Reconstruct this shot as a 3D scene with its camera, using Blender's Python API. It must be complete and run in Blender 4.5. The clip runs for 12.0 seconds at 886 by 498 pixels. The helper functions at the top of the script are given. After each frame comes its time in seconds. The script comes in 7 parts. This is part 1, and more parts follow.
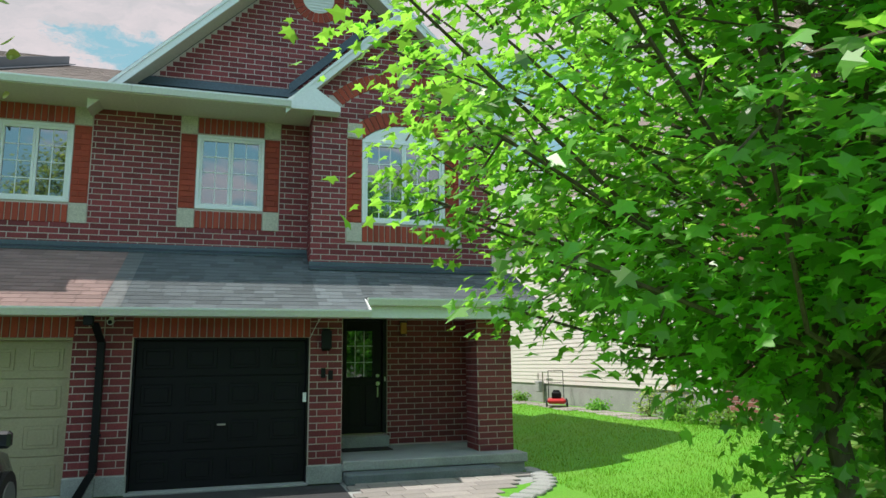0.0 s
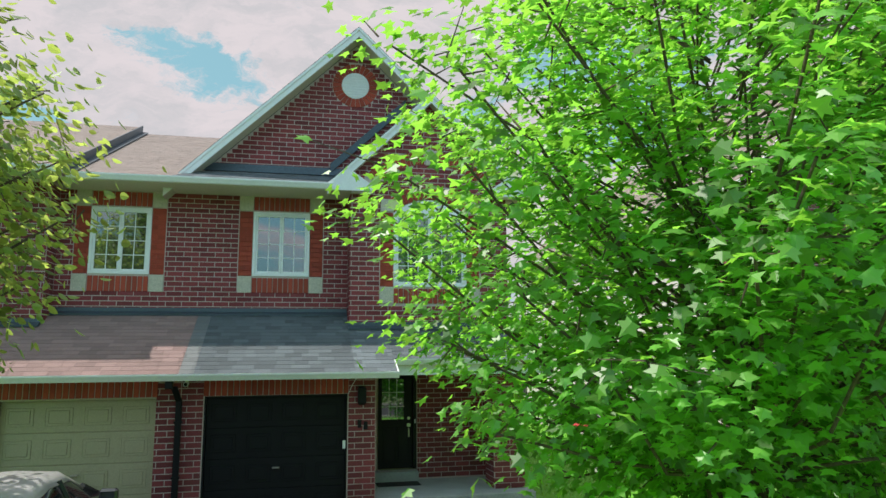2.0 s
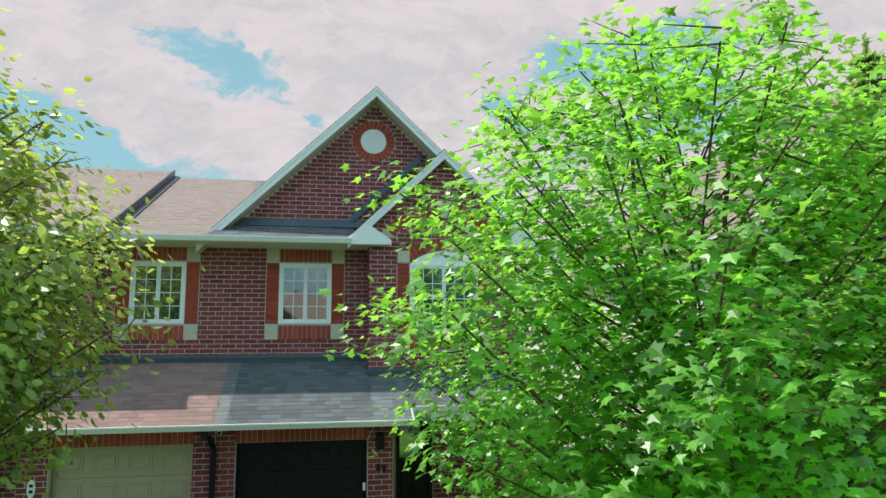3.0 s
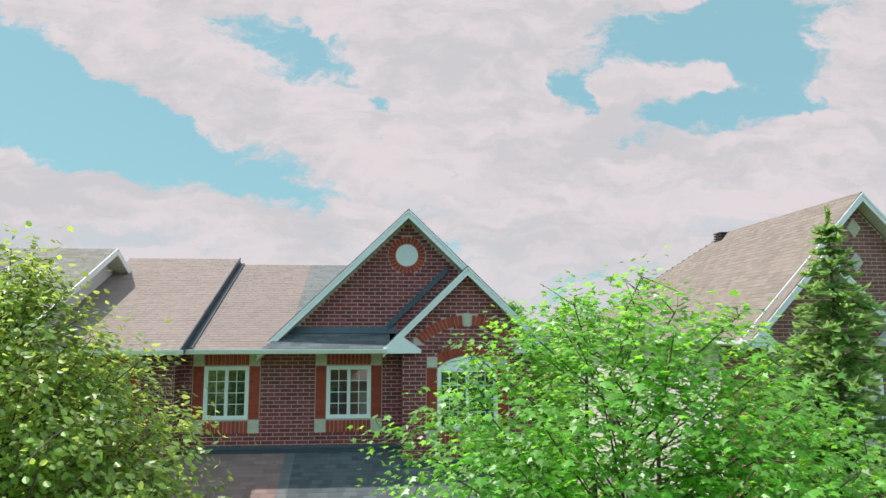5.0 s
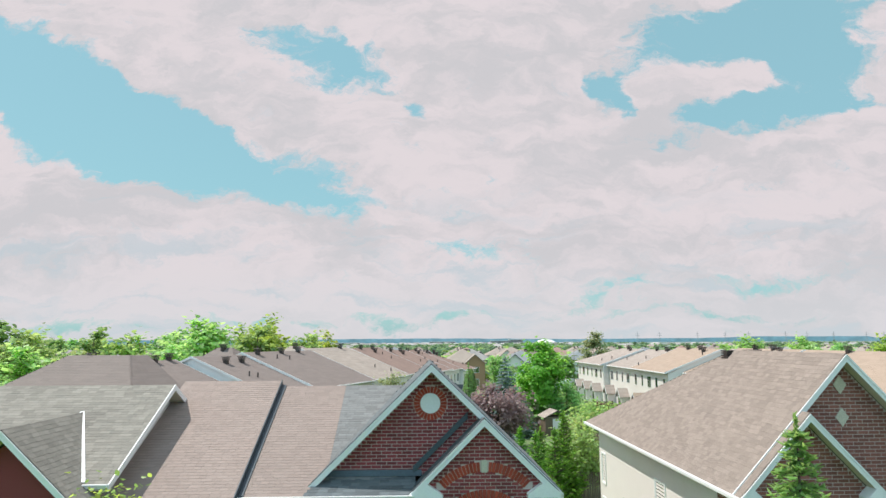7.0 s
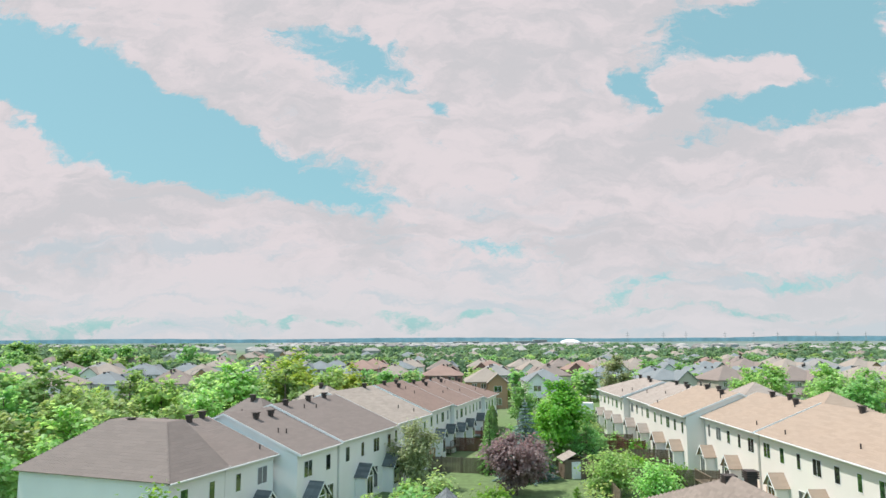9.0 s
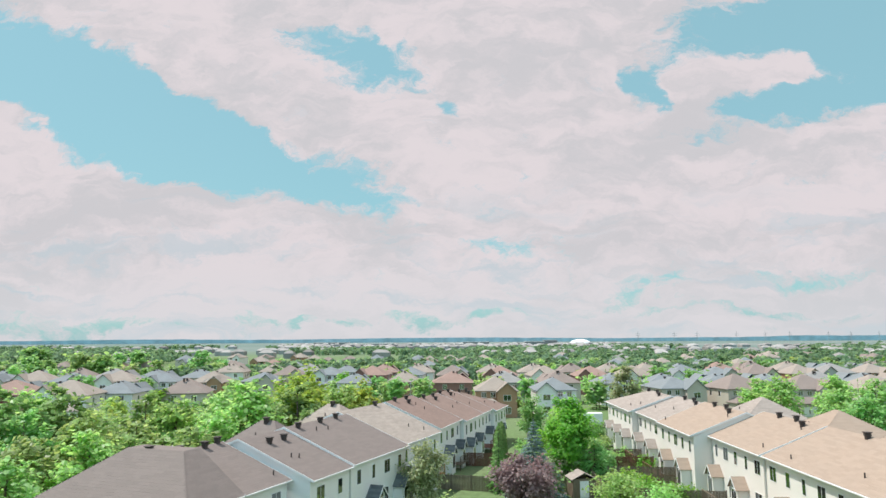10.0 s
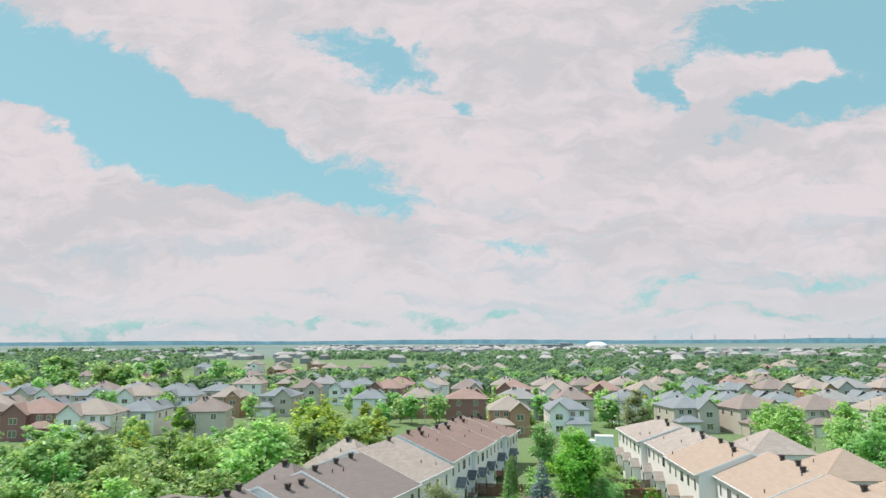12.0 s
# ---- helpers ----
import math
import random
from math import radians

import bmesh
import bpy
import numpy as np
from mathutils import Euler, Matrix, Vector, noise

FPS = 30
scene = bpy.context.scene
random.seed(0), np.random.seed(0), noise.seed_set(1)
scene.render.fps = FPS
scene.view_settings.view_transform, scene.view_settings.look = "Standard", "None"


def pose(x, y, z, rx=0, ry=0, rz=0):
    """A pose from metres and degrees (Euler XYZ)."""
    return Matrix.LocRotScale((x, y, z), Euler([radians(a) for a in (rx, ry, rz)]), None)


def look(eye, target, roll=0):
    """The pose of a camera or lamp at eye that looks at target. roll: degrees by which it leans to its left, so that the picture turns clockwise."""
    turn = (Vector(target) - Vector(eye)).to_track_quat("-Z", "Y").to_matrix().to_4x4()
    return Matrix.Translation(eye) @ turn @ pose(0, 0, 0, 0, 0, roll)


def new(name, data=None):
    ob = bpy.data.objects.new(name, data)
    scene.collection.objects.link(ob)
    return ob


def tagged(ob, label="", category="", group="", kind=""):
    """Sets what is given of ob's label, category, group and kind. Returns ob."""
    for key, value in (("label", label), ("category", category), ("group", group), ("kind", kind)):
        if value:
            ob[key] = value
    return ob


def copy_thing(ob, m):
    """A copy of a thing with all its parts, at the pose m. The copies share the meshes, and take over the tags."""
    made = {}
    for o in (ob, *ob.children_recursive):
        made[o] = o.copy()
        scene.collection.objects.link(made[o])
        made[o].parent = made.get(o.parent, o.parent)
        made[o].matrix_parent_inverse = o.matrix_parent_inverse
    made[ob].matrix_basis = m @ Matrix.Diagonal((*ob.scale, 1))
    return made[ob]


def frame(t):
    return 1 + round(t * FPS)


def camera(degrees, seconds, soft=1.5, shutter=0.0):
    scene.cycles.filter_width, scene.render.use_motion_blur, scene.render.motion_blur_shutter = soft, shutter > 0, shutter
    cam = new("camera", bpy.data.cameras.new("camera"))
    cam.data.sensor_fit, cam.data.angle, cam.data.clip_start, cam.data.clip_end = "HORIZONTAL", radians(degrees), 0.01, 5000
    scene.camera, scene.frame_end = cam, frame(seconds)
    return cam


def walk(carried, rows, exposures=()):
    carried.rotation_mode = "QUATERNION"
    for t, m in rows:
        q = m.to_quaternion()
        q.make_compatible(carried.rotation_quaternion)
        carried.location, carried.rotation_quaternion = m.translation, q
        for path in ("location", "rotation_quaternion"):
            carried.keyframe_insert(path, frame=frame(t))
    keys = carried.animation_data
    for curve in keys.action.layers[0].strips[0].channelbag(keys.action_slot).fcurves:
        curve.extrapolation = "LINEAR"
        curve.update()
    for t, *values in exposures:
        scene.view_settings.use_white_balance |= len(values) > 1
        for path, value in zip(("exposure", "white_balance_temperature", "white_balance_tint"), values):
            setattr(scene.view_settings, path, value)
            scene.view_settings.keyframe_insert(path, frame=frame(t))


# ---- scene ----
cam = camera(65.8, 12.0)
PATH = [
    (0, (0.203, -10.561, 1.709), (0.765, -8.67, 2.041), -0.7),
    (0.5, (0.197, -11.032, 1.801), (0.725, -9.131, 2.129), -0.8),
    (1, (0.188, -11.556, 2.006), (0.684, -9.645, 2.325), -0.6),
    (1.5, (0.231, -12.08, 2.37), (0.688, -10.158, 2.683), -0.5),
    (2, (0.269, -12.595, 2.755), (0.686, -10.664, 3.068), -0.5),
    (2.5, (0.223, -13.103, 3.211), (0.613, -11.167, 3.525), -0.5),
    (3, (0.249, -13.694, 3.753), (0.603, -11.749, 4.055), -0.5),
    (4.8, (0.84, -16.108, 6.271), (1.018, -14.131, 6.515), -0.1),
    (5, (0.891, -16.383, 6.569), (1.056, -14.405, 6.817), -0.1),
    (5.5, (0.989, -17.07, 7.367), (1.124, -15.091, 7.623), -0.2),
    (6, (1.098, -17.724, 8.254), (1.205, -15.744, 8.516), -0.3),
    (6.5, (1.17, -18.372, 9.324), (1.252, -16.391, 9.588), -0.4),
    (7, (1.222, -19.034, 10.53), (1.281, -17.053, 10.794), -0.3),
    (8.8, (1.486, -21.488, 15.07), (1.482, -19.504, 15.328), -0.2),
    (9, (1.524, -21.765, 15.545), (1.513, -19.782, 15.804), -0.2),
    (9.5, (1.566, -22.452, 16.697), (1.54, -20.469, 16.957), -0.2),
    (10, (1.612, -23.15, 17.856), (1.573, -21.167, 18.114), -0.3),
    (10.5, (1.721, -23.874, 19.013), (1.669, -21.891, 19.273), -0.3),
    (11, (1.858, -24.652, 20.182), (1.796, -22.67, 20.442), -0.3),
    (11.5, (2.039, -25.517, 21.312), (1.965, -23.536, 21.573), -0.3),
    (12, (2.255, -26.451, 22.461), (2.17, -24.47, 22.722), -0.2),
]
walk(cam, [(t, look(eye, target, roll)) for t, eye, target, roll in PATH])

# ---- world and sun ----
SUN = Vector((-0.515, 0.115, 1.0)).normalized()


def build_world():
    w = bpy.data.worlds.new("sky")
    scene.world = w
    w.use_nodes = True
    nt = w.node_tree
    nt.nodes.clear()
    N, L = nt.nodes.new, nt.links.new

    def math_node(op, a, b=None, c=None, clamp=False):
        n = N("ShaderNodeMath")
        n.operation, n.use_clamp = op, clamp
        for k, v in enumerate((a, b, c)):
            if v is None:
                continue
            if isinstance(v, (int, float)):
                n.inputs[k].default_value = v
            else:
                L(v, n.inputs[k])
        return n.outputs[0]

    def ramp(v, lo, hi):
        n = N("ShaderNodeMapRange")
        n.interpolation_type = "SMOOTHSTEP"
        L(v, n.inputs[0])
        n.inputs[1].default_value, n.inputs[2].default_value = lo, hi
        return n.outputs[0]

    def mixed(f, a, b):
        n = N("ShaderNodeMix")
        n.data_type = "RGBA"
        if isinstance(f, float):
            n.inputs[0].default_value = f
        else:
            L(f, n.inputs[0])
        for k, v in ((6, a), (7, b)):
            if isinstance(v, tuple):
                n.inputs[k].default_value = (*v, 1)
            else:
                L(v, n.inputs[k])
        return n.outputs[2]

    sky = N("ShaderNodeTexSky")
    sky.sky_type, sky.sun_disc = "NISHITA", False
    sky.sun_elevation = math.asin(SUN.z)
    sky.sun_rotation = math.atan2(SUN.x, SUN.y)
    sky.air_density, sky.dust_density, sky.ozone_density = 1.0, 1.2, 1.0
    co = N("ShaderNodeTexCoord").outputs["Generated"]
    sep = N("ShaderNodeSeparateXYZ")
    L(co, sep.inputs[0])
    depth = math_node("MAXIMUM", math_node("ABSOLUTE", sep.outputs[1]), 0.25)
    u = math_node("DIVIDE", sep.outputs[0], depth)
    v = math_node("DIVIDE", sep.outputs[2], depth)
    comb = N("ShaderNodeCombineXYZ")
    L(u, comb.inputs[0])
    L(v, comb.inputs[1])
    uv = comb.outputs[0]

    def fbm(vec, scale, detail, rough, stretch=1.0, off=0.0):
        m = N("ShaderNodeMapping")
        m.inputs["Scale"].default_value = (1, stretch, 1)
        m.inputs["Location"].default_value = (off, off * 0.7, 0)
        L(vec, m.inputs[0])
        n = N("ShaderNodeTexNoise")
        L(m.outputs[0], n.inputs["Vector"])
        n.inputs["Scale"].default_value, n.inputs["Detail"].default_value, n.inputs["Roughness"].default_value = scale, detail, rough
        return n

    warp = fbm(uv, 5.0, 6, 0.62, 1.6)
    sub = N("ShaderNodeVectorMath")
    sub.operation = "SUBTRACT"
    L(warp.outputs["Color"], sub.inputs[0])
    sub.inputs[1].default_value = (0.5, 0.5, 0.5)
    sc = N("ShaderNodeVectorMath")
    sc.operation = "MULTIPLY"
    L(sub.outputs[0], sc.inputs[0])
    sc.inputs[1].default_value = (0.20, 0.15, 0)
    add = N("ShaderNodeVectorMath")
    L(uv, add.inputs[0])
    L(sc.outputs[0], add.inputs[1])
    wuv = add.outputs[0]
    # openings in the cloud cover: u, v, half length, half width, turn, depth
    gaps = [(-0.66, 0.43, 0.22, 0.060, -23, 1.25), (-0.50, 0.335, 0.20, 0.060, -20, 1.2), (-0.31, 0.265, 0.21, 0.048, -17, 1.2), (-0.39, 0.345, 0.12, 0.03, -30, 0.8),
            (-0.145, 0.44, 0.10, 0.036, -15, 0.9), (-0.02, 0.355, 0.04, 0.012, -50, 0.7),
            (0.53, 0.49, 0.19, 0.052, 12, 1.3), (0.51, 0.345, 0.14, 0.034, 8, 0.95), (0.62, 0.42, 0.10, 0.06, 0, 0.9),
            (0.30, 0.395, 0.04, 0.022, 0, 0.9), (0.32, 0.357, 0.016, 0.02, 0, 0.8), (-0.95, 0.5, 0.25, 0.08, -30, 0.9)]
    # thin, blue-grey bellies of the cloud, and white puffs across the openings
    gaps += [(0.075, 0.125, 0.07, 0.020, 3, 0.62), (0.28, 0.072, 0.07, 0.014, 14, 0.6), (0.49, 0.087, 0.12, 0.014, 3, 0.6), (0.04, 0.034, 0.12, 0.009, 0, 0.5),
             (-0.18, 0.026, 0.12, 0.009, 0, 0.5), (-0.58, 0.022, 0.24, 0.022, 0, 0.5), (0.02, 0.205, 0.10, 0.02, 0, 0.3), (0.42, 0.040, 0.14, 0.008, 0, 0.4),
             (0.37, 0.372, 0.06, 0.024, 28, -0.6), (0.46, 0.415, 0.07, 0.018, 20, -0.5), (-0.10, 0.455, 0.02, 0.02, 0, -0.7), (-0.74, 0.325, 0.10, 0.03, -15, -0.5)]
    total = None
    for gu, gv, a, b, turn, k in gaps:
        m = N("ShaderNodeMapping")
        m.vector_type = "TEXTURE"
        m.inputs["Location"].default_value = (gu, gv, 0)
        m.inputs["Rotation"].default_value = (0, 0, radians(turn))
        m.inputs["Scale"].default_value = (a * 1.25, b * 1.35, 1)
        L(wuv, m.inputs[0])
        ln = N("ShaderNodeVectorMath")
        ln.operation = "LENGTH"
        L(m.outputs[0], ln.inputs[0])
        g = N("ShaderNodeMapRange")
        L(ln.outputs["Value"], g.inputs[0])
        for i, x in ((1, 0.25), (2, 1.15), (3, k), (4, 0.0)):
            g.inputs[i].default_value = x
        total = g.outputs[0] if total is None else math_node("ADD", total, g.outputs[0])
    fine = fbm(wuv, 15.0, 12, 0.70, 1.7, 3.0)
    ragged = math_node("ADD", total, math_node("MULTIPLY", math_node("SUBTRACT", fine.outputs[0], 0.5), 2.3))
    clear = ramp(ragged, 0.22, 0.72)
    shade = fbm(wuv, 3.2, 7, 0.55, 2.6, 8.0)
    grain = fbm(wuv, 14.0, 9, 0.62, 2.6, 5.0)
    soft = ramp(math_node("ADD", math_node("MULTIPLY", shade.outputs[0], 0.55), math_node("MULTIPLY", grain.outputs[0], 0.45)), 0.40, 0.58)
    cloud = mixed(soft, (0.615, 0.602, 0.63), (0.755, 0.692, 0.718))
    # long blue-grey bellies, closer together towards the horizon
    bands = fbm(wuv, 4.5, 8, 0.6, 5.5, 2.0)
    under = math_node("MULTIPLY", ramp(bands.outputs[0], 0.50, 0.66), math_node("SUBTRACT", 0.85, ramp(v, 0.06, 0.30)), clamp=True)
    cloud = mixed(under, cloud, (0.50, 0.60, 0.66))
    low = ramp(v, 0.0, 0.16)
    cloud = mixed(low, mixed(0.5, cloud, (0.66, 0.69, 0.72)), cloud)
    # clear sky: the sky model, brought to the haze of a summer noon
    mul = N("ShaderNodeVectorMath")
    mul.operation = "MULTIPLY"
    L(sky.outputs[0], mul.inputs[0])
    mul.inputs[1].default_value = (0.09, 0.13, 0.115)
    blue = mixed(0.65, mul.outputs[0], (0.37, 0.66, 0.74))
    # unseen sky behind the street, brightened and cooled as fill for the fronts
    lit = N("ShaderNodeMapRange")
    lit.interpolation_type = "SMOOTHSTEP"
    L(sep.outputs[1], lit.inputs[0])
    for i, x in ((1, 0.10), (2, -0.45), (3, 0.0), (4, 1.0)):
        lit.inputs[i].default_value = x
    # behind the street the sky is mostly clear
    open_sky = math_node("MULTIPLY", lit.outputs[0], ramp(bands.outputs[0], 0.40, 0.56))
    full = mixed(math_node("MAXIMUM", clear, open_sky), cloud, blue)
    high = math_node("MULTIPLY", lit.outputs[0], ramp(sep.outputs[2], 0.0, 0.35))
    bright = N("ShaderNodeVectorMath")
    bright.operation = "MULTIPLY"
    L(full, bright.inputs[0])
    L(mixed(high, (1.0, 1.0, 1.0), (1.5, 1.75, 1.9)), bright.inputs[1])
    full = bright.outputs[0]
    bg = N("ShaderNodeBackground")
    L(full, bg.inputs[0])
    bg.inputs[1].default_value = 1.0
    out = N("ShaderNodeOutputWorld")
    L(bg.outputs[0], out.inputs[0])


build_world()
sun = new("sun", bpy.data.lights.new("sun", "SUN"))
sun.data.energy, sun.data.angle, sun.data.color = 5.0, radians(0.6), (1.0, 0.95, 0.88)
sun.rotation_euler = SUN.to_track_quat("Z", "Y").to_euler()
scene.view_settings.exposure = 0.0


# ---- materials ----
def material(name, colour, rough=0.75, var=0.22, scale=2.0, fine=40.0, bump=0.15, metal=0.0, island=0.0, each=0.0, second=None, spec=0.5, stretch=(1, 1, 1)):
    """A procedural surface: base colour, broad stains and fine grain, bump; island / each: how far pieces differ."""
    m = bpy.data.materials.new(name)
    m.use_nodes = True
    nt = m.node_tree
    N, L = nt.nodes.new, nt.links.new
    p = nt.nodes["Principled BSDF"]
    p.inputs["Roughness"].default_value, p.inputs["Metallic"].default_value = rough, metal
    p.inputs["Specular IOR Level"].default_value = spec
    co = N("ShaderNodeTexCoord").outputs["Object"]
    mp = N("ShaderNodeMapping")
    mp.inputs["Scale"].default_value = stretch
    L(co, mp.inputs[0])
    big, small = N("ShaderNodeTexNoise"), N("ShaderNodeTexNoise")
    for n, s, d in ((big, scale, 5), (small, fine, 4)):
        L(mp.outputs[0], n.inputs["Vector"])
        n.inputs["Scale"].default_value, n.inputs["Detail"].default_value = s, d
    second = second or tuple(c * 0.6 for c in colour)
    mix = N("ShaderNodeMix")
    mix.data_type = "RGBA"
    mix.inputs[6].default_value, mix.inputs[7].default_value = (*colour, 1), (*second, 1)
    r = N("ShaderNodeMapRange")
    r.inputs[1].default_value, r.inputs[2].default_value, r.inputs[4].default_value = 0.35, 0.75, min(1.0, var * 2.2)
    L(big.outputs[0], r.inputs[0])
    L(r.outputs[0], mix.inputs[0])
    hsv = N("ShaderNodeHueSaturation")
    L(mix.outputs[2], hsv.inputs["Color"])
    val = N("ShaderNodeMapRange")
    L(small.outputs[0], val.inputs[0])
    val.inputs[1].default_value, val.inputs[2].default_value = 0.25, 0.75
    val.inputs[3].default_value, val.inputs[4].default_value = 1 - var, 1 + var
    out = val.outputs[0]
    for amount, src in ((island, "ShaderNodeNewGeometry"), (each, "ShaderNodeObjectInfo")):
        if amount:
            g = N(src)
            q = N("ShaderNodeMapRange")
            L(g.outputs["Random Per Island" if island and src == "ShaderNodeNewGeometry" else "Random"], q.inputs[0])
            q.inputs[3].default_value, q.inputs[4].default_value = 1 - amount, 1 + amount
            k = N("ShaderNodeMath")
            k.operation = "MULTIPLY"
            L(out, k.inputs[0])
            L(q.outputs[0], k.inputs[1])
            out = k.outputs[0]
    L(out, hsv.inputs["Value"])
    L(hsv.outputs[0], p.inputs["Base Color"])
    if bump:
        b = N("ShaderNodeBump")
        b.inputs["Strength"].default_value, b.inputs["Distance"].default_value = bump, 0.01
        L(small.outputs[0], b.inputs["Height"])
        L(b.outputs[0], p.inputs["Normal"])
    return m


def leaf_material(name, colour, light, var=0.3, hue=0.02, gloss=0.35):
    """Leaves: they reflect one green and let a lighter one through."""
    m = bpy.data.materials.new(name)
    m.use_nodes = True
    nt = m.node_tree
    nt.nodes.clear()
    N, L = nt.nodes.new, nt.links.new
    rnd = N("ShaderNodeNewGeometry").outputs["Random Per Island"]
    obr = N("ShaderNodeObjectInfo").outputs["Random"]
    r1, r2, r3 = N("ShaderNodeMapRange"), N("ShaderNodeMapRange"), N("ShaderNodeMapRange")
    L(rnd, r1.inputs[0])
    r1.inputs[3].default_value, r1.inputs[4].default_value = 1 - var, 1 + var
    L(obr, r2.inputs[0])
    r2.inputs[3].default_value, r2.inputs[4].default_value = 0.5 - hue, 0.5 + hue
    L(obr, r3.inputs[0])
    r3.inputs[3].default_value, r3.inputs[4].default_value = 0.85, 1.15
    k = N("ShaderNodeMath")
    k.operation = "MULTIPLY"
    L(r1.outputs[0], k.inputs[0])
    L(r3.outputs[0], k.inputs[1])
    cols = []
    for c in (colour, light):
        h = N("ShaderNodeHueSaturation")
        h.inputs["Color"].default_value = (*c, 1)
        L(r2.outputs[0], h.inputs["Hue"])
        L(k.outputs[0], h.inputs["Value"])
        cols.append(h.outputs[0])
    p = N("ShaderNodeBsdfPrincipled")
    p.inputs["Roughness"].default_value, p.inputs["Specular IOR Level"].default_value = 0.4, gloss
    L(cols[0], p.inputs["Base Color"])
    t = N("ShaderNodeBsdfTranslucent")
    L(cols[1], t.inputs[0])
    mx = N("ShaderNodeMixShader")
    mx.inputs[0].default_value = 0.52
    L(p.outputs[0], mx.inputs[1])
    L(t.outputs[0], mx.inputs[2])
    o = N("ShaderNodeOutputMaterial")
    L(mx.outputs[0], o.inputs[0])
    return m


def glass_material(name, tint=(0.02, 0.03, 0.035)):
    """A window pane: unlit room painted as dark base colour, sky mirrored by its coated face."""
    m = bpy.data.materials.new(name)
    m.use_nodes = True
    p = m.node_tree.nodes["Principled BSDF"]
    p.inputs["Base Color"].default_value = (*tint, 1)
    p.inputs["Roughness"].default_value = 0.03
    p.inputs["IOR"].default_value = 2.9
    p.inputs["Specular IOR Level"].default_value = 0.5
    return m


def land_material():
    """Green gardens near by; far fields and built land with haze put into their colour."""
    m = material("suburban_ground", (0.10, 0.175, 0.055), 0.95, 0.3, 0.02, 1.5, 0.1, second=(0.17, 0.195, 0.11))
    nt = m.node_tree
    N, L = nt.nodes.new, nt.links.new
    p = nt.nodes["Principled BSDF"]
    near = p.inputs["Base Color"].links[0].from_socket
    co = N("ShaderNodeTexCoord").outputs["Object"]
    sep = N("ShaderNodeSeparateXYZ")
    L(co, sep.inputs[0])
    mp = N("ShaderNodeMapping")
    mp.inputs["Scale"].default_value = (0.0016, 0.0075, 1)
    L(co, mp.inputs[0])
    n = N("ShaderNodeTexNoise")
    L(mp.outputs[0], n.inputs["Vector"])
    n.inputs["Scale"].default_value, n.inputs["Detail"].default_value = 1.0, 6
    # strips of far fields and built land, tinted blue-grey in place of haze
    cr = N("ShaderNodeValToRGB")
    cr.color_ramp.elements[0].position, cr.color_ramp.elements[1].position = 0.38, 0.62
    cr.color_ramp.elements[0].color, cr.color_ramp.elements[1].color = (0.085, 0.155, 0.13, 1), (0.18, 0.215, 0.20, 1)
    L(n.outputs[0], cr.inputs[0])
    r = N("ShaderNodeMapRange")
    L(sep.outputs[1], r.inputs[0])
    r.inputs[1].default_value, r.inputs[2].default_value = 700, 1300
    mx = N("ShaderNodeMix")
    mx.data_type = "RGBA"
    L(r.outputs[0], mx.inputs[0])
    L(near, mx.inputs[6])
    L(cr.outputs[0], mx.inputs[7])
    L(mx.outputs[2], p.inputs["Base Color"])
    return m


BRICK = material("brick_dark_red", (0.19, 0.034, 0.038), 0.85, 0.25, 1.2, 55, 0.5, island=0.28, each=0.28, second=(0.145, 0.032, 0.036))
BRICK_RED = material("brick_orange_red", (0.34, 0.055, 0.03), 0.85, 0.2, 1.5, 55, 0.45, island=0.2, each=0.2, second=(0.22, 0.04, 0.03))
BRICK_BROWN = material("brick_brown", (0.20, 0.12, 0.08), 0.85, 0.25, 1.0, 30, 0.4)
MORTAR = material("mortar", (0.56, 0.47, 0.43), 0.95, 0.2, 1.0, 90, 0.3)
STONE = material("cast_stone", (0.56, 0.51, 0.42), 0.9, 0.3, 5.0, 60, 0.4, second=(0.44, 0.42, 0.33))
WHITE = material("white_aluminium", (0.80, 0.81, 0.81), 0.45, 0.06, 0.7, 30, 0.03)
SOFFIT = material("cream_soffit", (0.62, 0.58, 0.47), 0.6, 0.08, 0.8, 20, 0.05)
VINYL_WHITE = material("white_window_vinyl", (0.84, 0.85, 0.85), 0.4, 0.04, 1.0, 40, 0.02)
SLATE = material("charcoal_shingle", (0.125, 0.145, 0.155), 0.95, 0.25, 0.6, 140, 0.5, island=0.26, each=0.26, second=(0.10, 0.115, 0.125))
TAN = material("tan_shingle", (0.285, 0.23, 0.205), 0.95, 0.12, 0.5, 140, 0.4, island=0.07, each=0.07, second=(0.25, 0.19, 0.17))
ROSE = material("rose_brown_shingle", (0.25, 0.165, 0.15), 0.95, 0.2, 0.6, 140, 0.5, island=0.16, each=0.16, second=(0.20, 0.13, 0.12))
GREYROOF = material("warm_grey_shingle", (0.235, 0.222, 0.195), 0.95, 0.2, 0.5, 140, 0.5, island=0.16, each=0.16)
TAUPE = material("taupe_shingle", (0.235, 0.195, 0.17), 0.95, 0.14, 0.5, 140, 0.5, island=0.13, each=0.13, second=(0.205, 0.17, 0.15))
FLASHING = material("dark_blue_grey_flashing", (0.07, 0.095, 0.115), 0.45, 0.2, 2.0, 30, 0.08, metal=0.3)
BLACK = material("black_paint", (0.008, 0.009, 0.0105), 0.5, 0.25, 1.5, 60, 0.08, spec=0.22)
TANDOOR = material("tan_door_paint", (0.40, 0.35, 0.23), 0.5, 0.1, 1.2, 40, 0.05)
CONCRETE = material("concrete", (0.36, 0.37, 0.36), 0.9, 0.25, 2.5, 70, 0.3)
